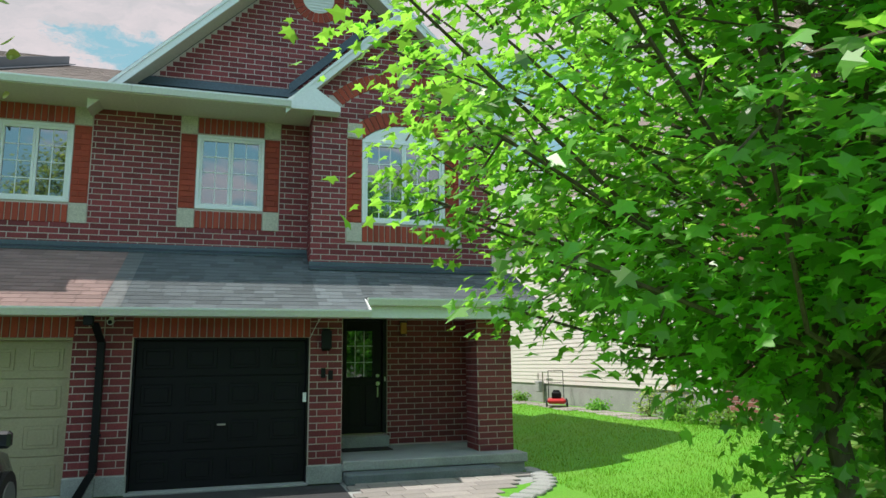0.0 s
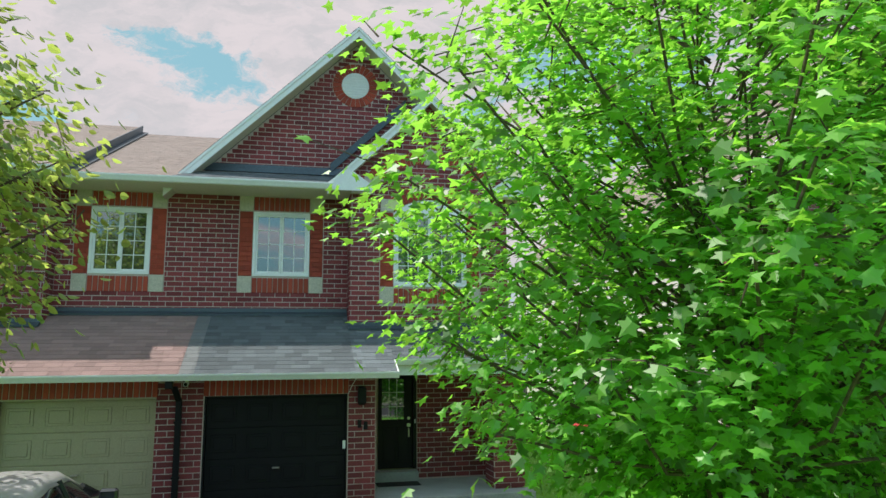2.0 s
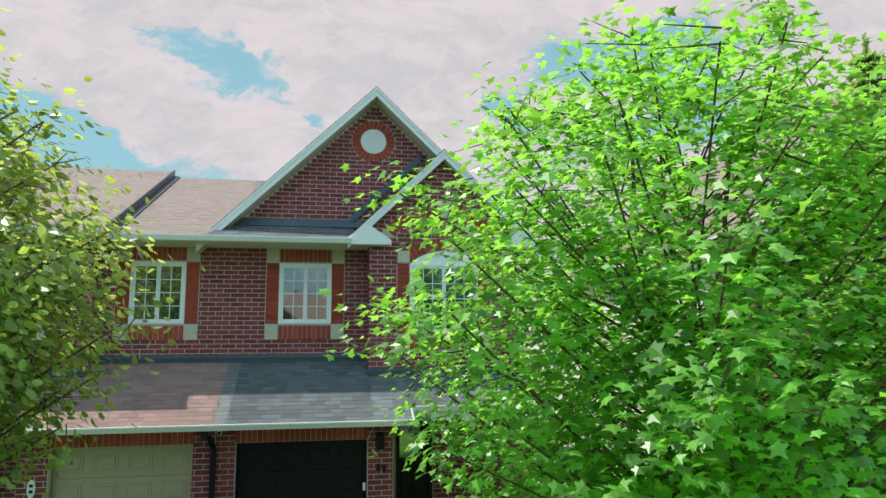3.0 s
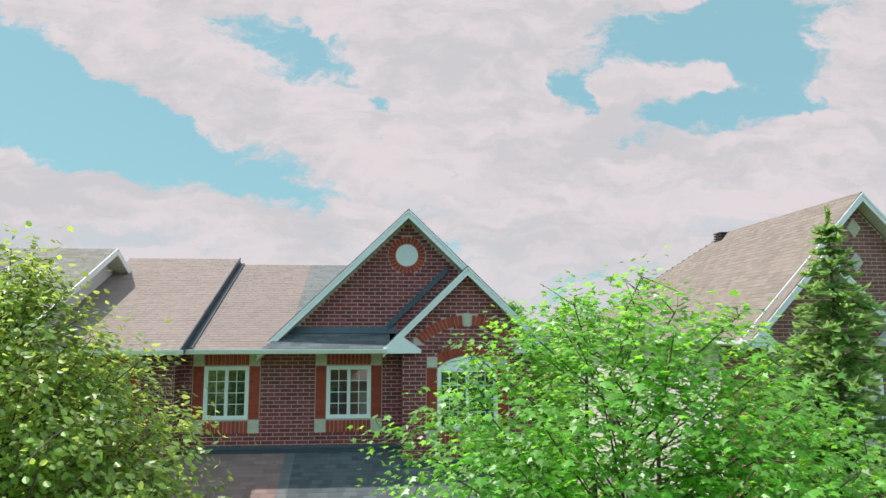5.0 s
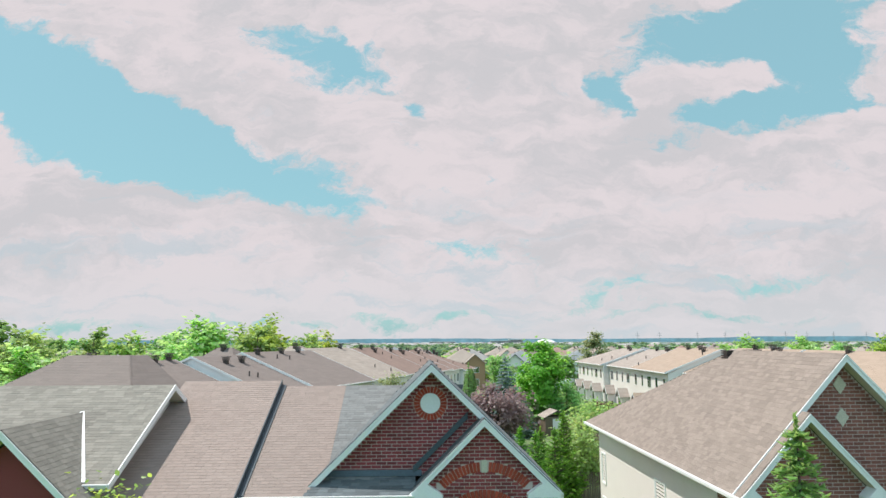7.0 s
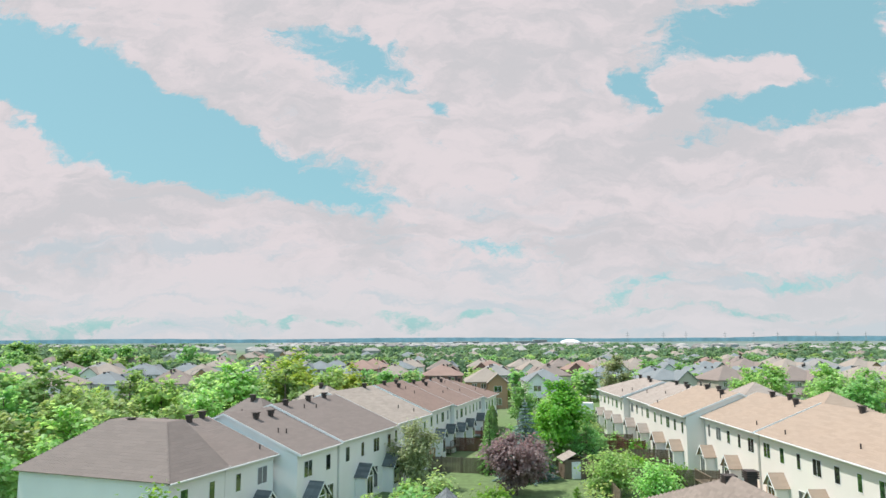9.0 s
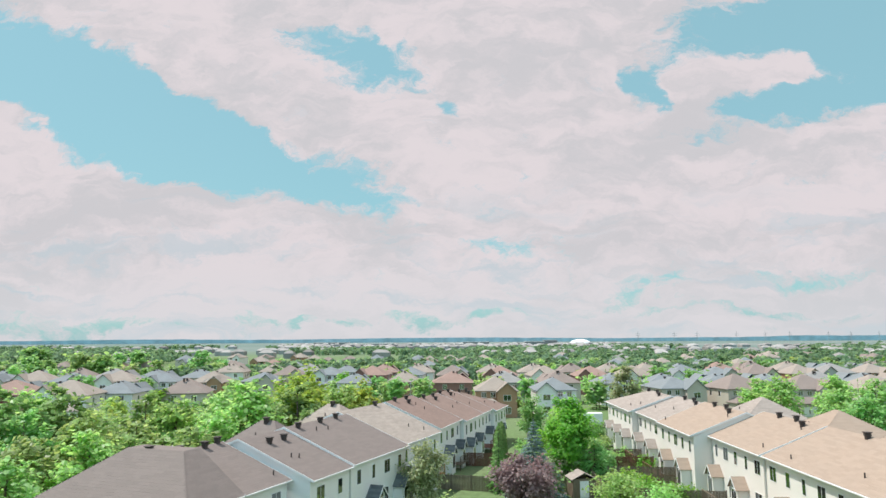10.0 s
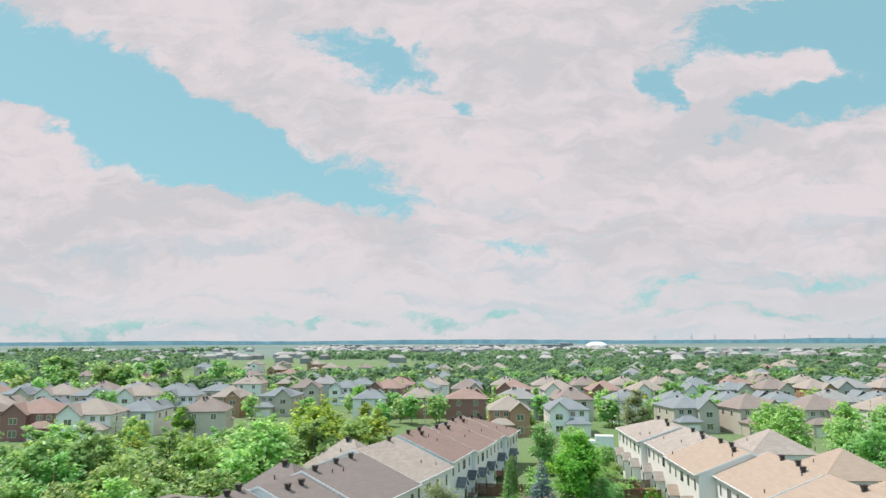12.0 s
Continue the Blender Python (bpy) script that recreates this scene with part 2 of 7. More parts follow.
BLUESTONE = material("blue_grey_concrete", (0.16, 0.19, 0.20), 0.85, 0.3, 3.0, 70, 0.3)
ASPHALT = material("asphalt", (0.05, 0.05, 0.053), 0.9, 0.3, 1.2, 160, 0.6)
PAVER = material("paver_stone", (0.33, 0.30, 0.28), 0.9, 0.25, 2.0, 80, 0.4, each=0.2, island=0.2)
GLASS = glass_material("window_glass")
ROOMSHADE = material("painted_room_shade", (0.03, 0.03, 0.032), 0.9, 0.3, 2.0, 10, 0)
SIDING = material("cream_siding", (0.73, 0.68, 0.65), 0.6, 0.06, 0.6, 30, 0.05)
SIDING_WHITE = material("white_siding", (0.84, 0.83, 0.81), 0.6, 0.06, 0.4, 30, 0.05)
BARK = material("bark", (0.15, 0.11, 0.085), 0.95, 0.35, 6.0, 40, 0.8, stretch=(1, 1, 0.25))
METAL = material("brushed_metal", (0.55, 0.54, 0.5), 0.3, 0.1, 5, 60, 0.02, metal=0.9)
GRASS = material("lawn_grass", (0.10, 0.34, 0.015), 0.85, 0.3, 0.8, 50, 0.4, second=(0.15, 0.30, 0.03))
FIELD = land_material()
WOOD = material("fence_wood", (0.20, 0.155, 0.11), 0.85, 0.3, 2.0, 30, 0.3, each=0.15, island=0.15, stretch=(4, 4, 0.6))
REDWOOD = material("stained_deck_wood", (0.17, 0.07, 0.045), 0.75, 0.3, 2.0, 30, 0.2, island=0.15)
ORANGEWOOD = material("new_cedar_wood", (0.50, 0.22, 0.07), 0.7, 0.2, 2.0, 30, 0.2, island=0.15)
VENT = material("roof_vent_brown", (0.05, 0.038, 0.034), 0.6, 0.2, 3, 30, 0.1)
MAPLE = leaf_material("maple_leaf", (0.125, 0.30, 0.05), (0.34, 0.75, 0.07), 0.5, 0.0, 1.0)
LEAF = leaf_material("tree_leaf", (0.29, 0.46, 0.17), (0.56, 0.78, 0.24), 0.35, 0.02, 0.35)
LIME = leaf_material("bright_leaf", (0.14, 0.31, 0.05), (0.34, 0.62, 0.08), 0.3, 0.015)
DEEP = leaf_material("deep_green_leaf", (0.23, 0.41, 0.15), (0.38, 0.60, 0.18), 0.3, 0.02)
SPRUCE = leaf_material("spruce_needles", (0.25, 0.42, 0.14), (0.44, 0.62, 0.18), 0.3, 0.01, 0.2)
BLUESPRUCE = leaf_material("blue_spruce_needles", (0.36, 0.48, 0.47), (0.30, 0.42, 0.36), 0.25, 0.01, 0.2)
PLUM = leaf_material("purple_leaf", (0.28, 0.21, 0.22), (0.40, 0.27, 0.27), 0.3, 0.02)
OLIVE = leaf_material("silver_green_leaf", (0.32, 0.38, 0.21), (0.46, 0.52, 0.25), 0.3, 0.02)
YELLOWISH = leaf_material("turning_leaf", (0.26, 0.36, 0.07), (0.55, 0.66, 0.12), 0.3, 0.02)

# ---- building helpers ----
def thing(name, label, category, at=None, group="", kind=""):
    ob = new(name)
    ob.empty_display_size = 0.2
    if at is not None:
        ob.matrix_basis = at if isinstance(at, Matrix) else Matrix.Translation(at)
    return tagged(ob, label, category, group, kind)


def mesh_of(name, bm, mat):
    me = bpy.data.meshes.new(name)
    bm.normal_update()
    bm.to_mesh(me)
    bm.free()
    for m in mat if isinstance(mat, (list, tuple)) else (mat,):
        me.materials.append(m)
    return me


def part(name, bm, mat, parent=None, label="", m=None):
    me = bm if isinstance(bm, bpy.types.Mesh) else mesh_of(name, bm, mat)
    ob = new(name, me)
    if parent is not None:
        ob.parent = parent
    if m is not None:
        ob.matrix_basis = m
    if label:
        ob["label"] = label
    return ob


def raw(name, verts, faces, mat, smooth=False):
    me = bpy.data.meshes.new(name)
    me.from_pydata(verts, [], faces)
    me.materials.append(mat)
    if smooth:
        me.polygons.foreach_set("use_smooth", [True] * len(me.polygons))
    me.update()
    return me


def box(bm, x0, x1, y0, y1, z0, z1, bevel=0.0):
    v = [bm.verts.new((x, y, z)) for z in (z0, z1) for y in (y0, y1) for x in (x0, x1)]
    fs = [bm.faces.new([v[i] for i in q]) for q in ((0, 2, 3, 1), (4, 5, 7, 6), (0, 1, 5, 4), (2, 6, 7, 3), (0, 4, 6, 2), (1, 3, 7, 5))]
    if bevel:
        es = list({e for f in fs for e in f.edges})
        bmesh.ops.bevel(bm, geom=es, offset=bevel, segments=1, affect="EDGES", profile=0.5)
    return bm


def boxed(*a, **k):
    return box(bmesh.new(), *a, **k)


def prism(bm, ring, step):
    """A solid: a flat ring of points, carried along step."""
    s = Vector(step)
    a = [bm.verts.new(p) for p in ring]
    b = [bm.verts.new(Vector(p) + s) for p in ring]
    n = len(a)
    f = [bm.faces.new(a), bm.faces.new(b[::-1])]
    f += [bm.faces.new((a[i], b[i], b[(i + 1) % n], a[(i + 1) % n])) for i in range(n)]
    bmesh.ops.recalc_face_normals(bm, faces=f)
    return bm


def slab(bm, quad, thick):
    """A plate: a flat polygon, and its copy 'thick' below along its own normal."""
    pts = [Vector(p) for p in quad]
    n = (pts[1] - pts[0]).cross(pts[2] - pts[0]).normalized()
    return prism(bm, pts, -n * thick)


def cyl(bm, a, b, r0, r1=None, n=8, cap=True):
    a, b = Vector(a), Vector(b)
    r1 = r0 if r1 is None else r1
    d = (b - a).normalized()
    x = d.orthogonal().normalized()
    y = d.cross(x)
    ra = [bm.verts.new(a + (x * math.cos(t) + y * math.sin(t)) * r0) for t in [2 * math.pi * i / n for i in range(n)]]
    rb = [bm.verts.new(b + (x * math.cos(t) + y * math.sin(t)) * r1) for t in [2 * math.pi * i / n for i in range(n)]]
    for i in range(n):
        bm.faces.new((ra[i], ra[(i + 1) % n], rb[(i + 1) % n], rb[i]))
    if cap:
        bm.faces.new(ra[::-1])
        bm.faces.new(rb)
    return bm


class Sheet:
    """Faces of many small pieces, joined into one mesh."""

    def __init__(self):
        self.v, self.f = [], []

    def block(self, o, u, w, n, du, dw, dn):
        """A piece with a front and four sides, from corner o: du along u, dw along w, proud by dn along n."""
        k = len(self.v)
        a, b, c = u * du, w * dw, n * dn
        e = min(0.004, du * 0.1, dw * 0.1)
        ue, we = u * e, w * e
        self.v += [o, o + a, o + a + b, o + b, o + c + ue + we, o + a + c - ue + we, o + a + b + c - ue - we, o + b + c + ue - we]
        self.f += [(k + 4, k + 5, k + 6, k + 7), (k, k + 1, k + 5, k + 4), (k + 1, k + 2, k + 6, k + 5), (k + 2, k + 3, k + 7, k + 6), (k + 3, k, k + 4, k + 7)]

    def poly(self, pts):
        k = len(self.v)
        self.v += list(pts)
        self.f.append(tuple(range(k, k + len(pts))))

    def mesh(self, name, mat, smooth=False):
        return raw(name, [tuple(p) for p in self.v], self.f, mat, smooth)

# ---- ground ----
def smooth(a, b, x):
    t = min(1.0, max(0.0, (x - a) / (b - a)))
    return t * t * (3 - 2 * t)


def height(x, y):
    """The lie of the land: level at the street, up to the next plot, and down a little behind."""
    h = 0.42 * smooth(4.9, 9.0, x) * (1 - smooth(20, 40, y)) * smooth(-14, -6, y)
    h += 0.4 * smooth(16, 26, y) * (1 - smooth(55, 90, y))
    return h - 1.4 * smooth(70, 190, y) - 3.0 * smooth(300, 1200, y) - 0.02


def build_ground():
    def ticks(near, far, step):
        t, out = 0.0, [0.0]
        while t < far:
            t += step if t < near else max(step, t * 0.09)
            out.append(t)
        return sorted({-a for a in out} | set(out))

    xs, ys = ticks(45, 4300, 1.5), ticks(120, 4300, 1.5)
    xs = [x for x in xs]
    verts = [(x, y, height(x, y)) for y in ys for x in xs]
    n = len(xs)
    faces = [(j * n + i, j * n + i + 1, j * n + n + i + 1, j * n + n + i) for j in range(len(ys) - 1) for i in range(n - 1)]
    tagged(new("ground", raw("ground", verts, faces, FIELD, True)), "patchy green suburban land reaching the far horizon, hazed blue-grey in its far colour", "ground", kind="structure")


build_ground()

Z, X, Y = Vector((0, 0, 1)), Vector((1, 0, 0)), Vector((0, 1, 0))
COURSE, LONG, JOINT = 0.1, 0.3, 0.014
rng = random.Random(7)
LATE = []          # bricks laid singly, last of all


def bond(z0, z1, spans, course=COURSE, long=LONG):
    """Running bond between two heights: (u, z, length, height) of each brick."""
    k, z = 0, z0
    while z < z1 - 0.03:
        dz = min(course, z1 - z)
        for a, b in spans(z + dz * 0.5):
            u = math.floor(a / long) * long - (0.5 * long if k % 2 else 0)
            while u < b:
                p, q = max(u, a), min(u + long, b)
                if q - p > 0.035:
                    yield p, z, q - p - JOINT, dz - JOINT
                u += long
        k += 1
        z += course


def without(a, b, holes):
    """What is left of a..b beside the holes."""
    out = [(a, b)]
    for p, q in holes:
        out = [r for s, t in out for r in ((s, min(t, p)), (max(s, q), t)) if r[1] - r[0] > 0.02]
    return out


def lay(sheet, o, u, n, rows, proud=0.006):
    for a, z, du, dz in rows:
        sheet.block(o + u * (a + JOINT / 2) + Z * (z + JOINT / 2), u, Z, n, du, dz, proud + rng.uniform(-0.002, 0.003))


def soldiers(sheet, o, u, n, u0, u1, z0, z1, proud=0.014, w=0.1):
    k = max(1, round((u1 - u0) / w))
    w = (u1 - u0) / k
    for i in range(k):
        sheet.block(o + u * (u0 + i * w + 0.005) + Z * z0, u, Z, n, w - JOINT, z1 - z0 - 0.008, proud + rng.uniform(-0.002, 0.002))


def arch(sheet, o, u, n, cu, cz, r0, r1, a0, a1, count, proud=0.016):
    """Voussoirs from angle a0 to a1 (degrees from the crown) round cu, cz."""
    for i in range(count):
        p, q = radians(a0 + (a1 - a0) * (i + 0.06) / count), radians(a0 + (a1 - a0) * (i + 0.94) / count)
        ring = [(math.sin(p), math.cos(p), r0), (math.sin(q), math.cos(q), r0), (math.sin(q), math.cos(q), r1), (math.sin(p), math.cos(p), r1)]
        base = [o + u * (cu + s * r) + Z * (cz + c * r) for s, c, r in ring]
        top = [b + n * proud for b in base]
        k = len(sheet.v)
        sheet.v += base + top
        sheet.f += [(k + 4, k + 5, k + 6, k + 7), (k, k + 1, k + 5, k + 4), (k + 1, k + 2, k + 6, k + 5), (k + 2, k + 3, k + 7, k + 6), (k + 3, k, k + 4, k + 7)]


def shingles(sheet, o, u, s, n, length, spans, expo=0.145, wide=0.30, proud=0.006):
    """Tabs in rows up the slope s from the eave line o; spans(v) gives the stretches of a row along u."""
    v, k = 0.0, 0
    while v < length:
        d = min(expo, length - v)
        for a, b in spans(v + d * 0.5):
            p = a - rng.uniform(0, wide)
            while p < b:
                w = wide * rng.uniform(0.6, 1.25)
                q0, q1 = max(p, a), min(p + w, b)
                if q1 - q0 > 0.02:
                    c = o + u * q0 + s * v
                    i = len(sheet.v)
                    lift = n * (proud + rng.choice((0, 0, 0.002)))
                    g = u * (q1 - q0 - 0.008)
                    sheet.v += [c + lift, c + g + lift, c + g + s * d + n * 0.003, c + s * d + n * 0.003, c, c + g]
                    sheet.f += [(i, i + 1, i + 2, i + 3), (i + 4, i + 5, i + 1, i)]
                p += w
        v += expo
        k += 1


def window(parent, m, w, h, cols=2, rows=4, sashes=2, fr=0.055, grid=True, depth=0.09):
    """A casement window, its outer face in the plane y = 0 of m, x along, z up from its sill."""
    # dark plate behind the panes; its colour stands in for the unlit room
    win = part("window", boxed(0, w, 0.05, 0.07, 0, h), ROOMSHADE, parent, "white vinyl casement window with muntin grid", m)
    bm = bmesh.new()
    for a in ((0, w, 0, fr), (0, w, h - fr, h), (0, fr, fr, h - fr), (w - fr, w, fr, h - fr)):
        box(bm, a[0], a[1], -0.035, depth - 0.04, a[2], a[3], 0.006)
    part("window_frame", bm, VINYL_WHITE, win)
    sw = (w - 2 * fr) / sashes
    for i in range(sashes):
        x0 = fr + i * sw
        bm = bmesh.new()
        t = 0.045
        for a in ((x0, x0 + sw, fr, fr + t), (x0, x0 + sw, h - fr - t, h - fr), (x0, x0 + t, fr + t, h - fr - t), (x0 + sw - t, x0 + sw, fr + t, h - fr - t)):
            box(bm, a[0] + 0.002, a[1] - 0.002, -0.02, 0.03, a[2], a[3], 0.004)
        part("sash", bm, VINYL_WHITE, win)
        part("pane", boxed(x0 + t, x0 + sw - t, 0.012, 0.018, fr + t, h - fr - t), GLASS, win)
        if grid:
            bm = bmesh.new()
            gw, gh = sw - 2 * t, h - 2 * fr - 2 * t
            for c in range(1, cols):
                xx = x0 + t + gw * c / cols
                box(bm, xx - 0.008, xx + 0.008, 0.004, 0.0115, fr + t, h - fr - t)
            for r in range(1, rows):
                zz = fr + t + gh * r / rows
                box(bm, x0 + t, x0 + sw - t, 0.002, 0.0105, zz - 0.008, zz + 0.008)
            part("muntin", bm, VINYL_WHITE, win)
    return win


def gutter(parent, x0, x1, y, z, back=0.12, name="gutter"):
    """An eave's trough along x, its lip at y, its top at z."""
    bm = bmesh.new()
    prism(bm, [(x0, y + back, z), (x0, y, z), (x0, y, z - 0.025), (x0, y + 0.02, z - 0.06), (x0, y + 0.045, z - 0.11), (x0, y + back, z - 0.115)], (x1 - x0, 0, 0))
    return part(name, bm, WHITE, parent, "white aluminium eaves trough")


# ---- the townhouse with the black garage door, and its neighbours in the row ----
P, EZ, EY = 0.456, 6.22, 0.95          # upper roof: slope, eave height and eave line
LP, LZ, LY = 0.515, 2.52, -0.43        # lower roof
RIDGE_Y, GP = 6.8, 0.97
UNIT = -1.6

house = thing("townhouse", "dark red brick end townhouse with black garage door, charcoal shingles", "house")
house_b = thing("townhouse", "dark red brick middle townhouse with tan garage door, brown shingles", "house")
house_c = thing("townhouse", "brick townhouse with a taller warm grey shingle roof", "house")


def surround(red, stone, o, n, x0, x1, z0, z1, head=True, t=0.285):
    """Orange-red jambs, soldier head and sill course, and four cast stone corners round a window."""
    lay(red, o, X, n, bond(z0, z1, lambda z: [(x0 - t + 0.008, x0 - 0.01)], long=0.29), 0.015)
    lay(red, o, X, n, bond(z0, z1, lambda z: [(x1 + 0.01, x1 + t - 0.008)], long=0.29), 0.015)
    for a, b in ((x0 - t + 0.008, x0 - 0.01), (x1 + 0.01, x1 + t - 0.008)):
        red.block(o + X * a + Z * z0, X, Z, n, b - a, z1 - z0, 0.003)
    soldiers(red, o, X, n, x0, x1, z0 - 0.34, z0 - 0.03, 0.018)
    if head:
        soldiers(red, o, X, n, x0, x1, z1 + 0.03, z1 + 0.32, 0.018)
    for a in (x0 - t, x1):
        stone.block(o + X * (a + 0.006) + Z * (z0 - 0.345), X, Z, n, t - 0.012, 0.335, 0.022)
        if head:
            stone.block(o + X * (a + 0.006) + Z * (z1 + 0.01), X, Z, n, t - 0.012, 0.32, 0.022)


def wall_plate(name, parent, pieces, mat, label=""):
    """A wall: boxes x0, x1, y0, y1, z0, z1, butted end to end."""
    bm = bmesh.new()
    for p in pieces:
        box(bm, *p)
    bmesh.ops.remove_doubles(bm, verts=bm.verts, dist=0.0005)
    return part(name, bm, mat, parent, label)


def overhead_door(parent, x0, x1, h, mat, label, y=0.13):
    """A sectional garage door with four rows of raised panels."""
    d = part("garage_door", boxed(x0, x1, y, y + 0.04, 0.03, h), mat, parent, label)
    rows, cols = 4, 4
    ph, pw = (h - 0.03) / rows, (x1 - x0) / cols
    for r in range(rows):
        part("door_section", boxed(x0 + 0.004, x1 - 0.004, y - 0.014, y - 0.001, 0.03 + r * ph + 0.006, 0.03 + (r + 1) * ph - 0.006, 0.004), mat, d)
        for c in range(cols):
            a, b = x0 + c * pw + 0.09, x0 + (c + 1) * pw - 0.09
            z0, z1 = 0.03 + r * ph + 0.11, 0.03 + (r + 1) * ph - 0.11
            part("panel", boxed(a, b, y - 0.022, y - 0.0145, z0, z1, 0.007), mat, d)
            part("raised_field", boxed(a + 0.05, b - 0.05, y - 0.030, y - 0.0225, z0 + 0.045, z1 - 0.045, 0.007), mat, d)
    return d


def rake(parent, xa, za, xf, zf, y, wide=0.19, back=0.45, lift=0.0):
    """A white verge board from apex to foot, with its soffit behind."""
    a, f = Vector((xa, y, za)), Vector((xf, y, zf))
    d = (f - a).normalized()
    nrm = Vector((-d.z, 0, d.x))
    if nrm.z < 0:
        nrm = -nrm
    bm = bmesh.new()
    drop = Vector((0, 0, -wide / abs(d.x)))
    prism(bm, [a, f, f + drop, a + drop], (0, 0.03, 0))
    prism(bm, [a + Vector((0, -0.02, 0.004)), f + Vector((0, -0.02, 0.004)), f + drop * 0.3 + Vector((0, -0.02, 0)), a + drop * 0.3 + Vector((0, -0.02, 0))], (0, 0.018, 0))
    b = part("verge_board", bm, WHITE, parent, "white aluminium verge board")
    bm = bmesh.new()
    low = drop * 0.96
    prism(bm, [a + low + Vector((0, 0.032, 0)), f + low + Vector((0, 0.032, 0)), f + low + Vector((0, back, 0)), a + low + Vector((0, back, 0))], (0, 0, 0.02))
    part("soffit", bm, SOFFIT, b)
    return b


def pitched(name, parent, quad, mat, expo=0.145, thick=0.05, spans=None, label="", wide=0.30):
    """A roof plane over a four-sided outline (eave a, eave b, ridge b, ridge a), decked, with shingle tabs on it."""
    a, b, c, d = [Vector(q) for q in quad]
    u = (b - a).normalized()
    n = u.cross(d - a).normalized()
    s = n.cross(u).normalized()
    length = max((c - a).dot(s), (d - a).dot(s))
    da, cb = (d - a), (c - b)

    def line(v):
        lo = da.dot(u) * v / da.dot(s) if da.dot(s) > 0.01 else 0.0
        hi = (b - a).length + (cb.dot(u) * v / cb.dot(s) if cb.dot(s) > 0.01 else 0.0)
        return spans(v, lo, hi) if spans else [(lo, hi)]

    roof = part(name, slab(bmesh.new(), [q - n * 0.002 for q in (a, b, c, d)], thick), mat, parent, label)
    sh = Sheet()
    shingles(sh, a, u, s, n, length, line, expo, wide)
    t = part("shingle_course", sh.mesh("shingle_course", mat), mat, roof)
    t["kind"] = "stuff"
    return roof


SLATE_UP = material("grey_shingle", (0.17, 0.175, 0.175), 0.95, 0.15, 0.5, 140, 0.4, island=0.15, each=0.15)


def front_row():
    S = Vector((0, -1, 0))
    red, dark, stone = Sheet(), Sheet(), Sheet()
    red_b, dark_b, stone_b = Sheet(), Sheet(), Sheet()
    near = []
    # garage wall
    wall_g = wall_plate("wall", house, [(UNIT, -1.22, 0, 0.22, 0, 2.46), (1.22, 1.72, 0, 0.22, 0, 2.46), (-1.22, 1.22, 0, 0.22, 2.13, 2.46), (1.5, 1.72, 0.22, 1.8, 0, 2.62)], MORTAR, "dark red brick garage front with orange-red soldier course")
    near.append((wall_g, Vector((0, 0, 0)), X, S, list(bond(0.27, 2.44, lambda z: [(UNIT, -1.23), (1.23, 1.72)]))))
    soldiers(red, Vector((0, 0, 0)), X, S, -1.24, 1.24, 2.135, 2.42)
    lay(dark, Vector((1.72, 0, 0)), Y, X, bond(0.30, 2.6, lambda z: [(0, 1.8)]))
    for x0, x1 in ((UNIT, -1.21), (1.21, 1.74)):
        part("foundation", boxed(x0, x1, -0.035, 0.2, 0, 0.265, 0.01), CONCRETE, house, "bare concrete footing")
    # neighbour's garage wall
    wall_h = wall_plate("wall", house_b, [(-1.99, UNIT, 0, 0.22, 0, 2.46), (-4.95, -4.43, 0, 0.22, 0, 2.46), (-4.43, -1.99, 0, 0.22, 2.13, 2.46), (-4.95, -4.73, 0.22, 1.8, 0, 2.62), (-7.6, -4.95, 1.8, 2.02, 0, 2.9)], MORTAR, "dark red brick garage front")
    lay(dark_b, Vector((0, 0, 0)), X, S, bond(0.27, 2.44, lambda z: [(-2.0, UNIT), (-4.95, -4.44)]))
    lay(dark_b, Vector((0, 1.8, 0)), X, S, bond(0.1, 2.8, lambda z: [(-7.6, -4.95)]))
    soldiers(red_b, Vector((0, 0, 0)), X, S, -4.45, -1.97, 2.135, 2.42)
    for x0, x1 in ((-2.0, UNIT - 0.002), (-4.97, -4.42)):
        part("foundation", boxed(x0, x1, -0.035, 0.2, 0, 0.265, 0.01), CONCRETE, house_b)
    for hs, x0, x1, mat, lab in ((house, -1.22, 1.22, BLACK, "black sectional garage door with raised panels"), (house_b, -4.43, -1.99, TANDOOR, "tan sectional garage door with raised panels")):
        overhead_door(hs, x0 + 0.03, x1 - 0.03, 2.10, mat, lab)
        bm = bmesh.new()
        box(bm, x0, x0 + 0.03, 0.02, 0.17, 0, 2.13)
        box(bm, x1 - 0.03, x1, 0.02, 0.17, 0, 2.13)
        box(bm, x0 + 0.03, x1 - 0.03, 0.02, 0.17, 2.10, 2.13)
        part("door_frame", bm, mat, hs)
        part("garage_apron", boxed(x0, x1, -0.12, 0.18, 0.0, 0.03, 0.006), CONCRETE, hs)
        part("door_handle", boxed((x0 + x1) / 2 - 0.06, (x0 + x1) / 2 + 0.06, 0.06, 0.1, 0.88, 0.905, 0.004), METAL, hs, "small chrome lever handle")
    # upper wall with two windows
    o = Vector((0, 1.8, 0))
    w2, w1 = (-0.62, 0.52, 4.43, 5.77), (-3.71, -2.59, 4.43, 5.77)
    up = wall_plate("wall", house, [(UNIT, w2[0], 1.8, 2.05, 3.3, 6.6), (w2[1], 1.32, 1.8, 2.05, 3.3, 6.6), (w2[0], w2[1], 1.8, 2.05, 3.3, w2[2]), (w2[0], w2[1], 1.8, 2.05, w2[3], 6.6)], MORTAR, "dark red brick upper wall with orange-red window surround")
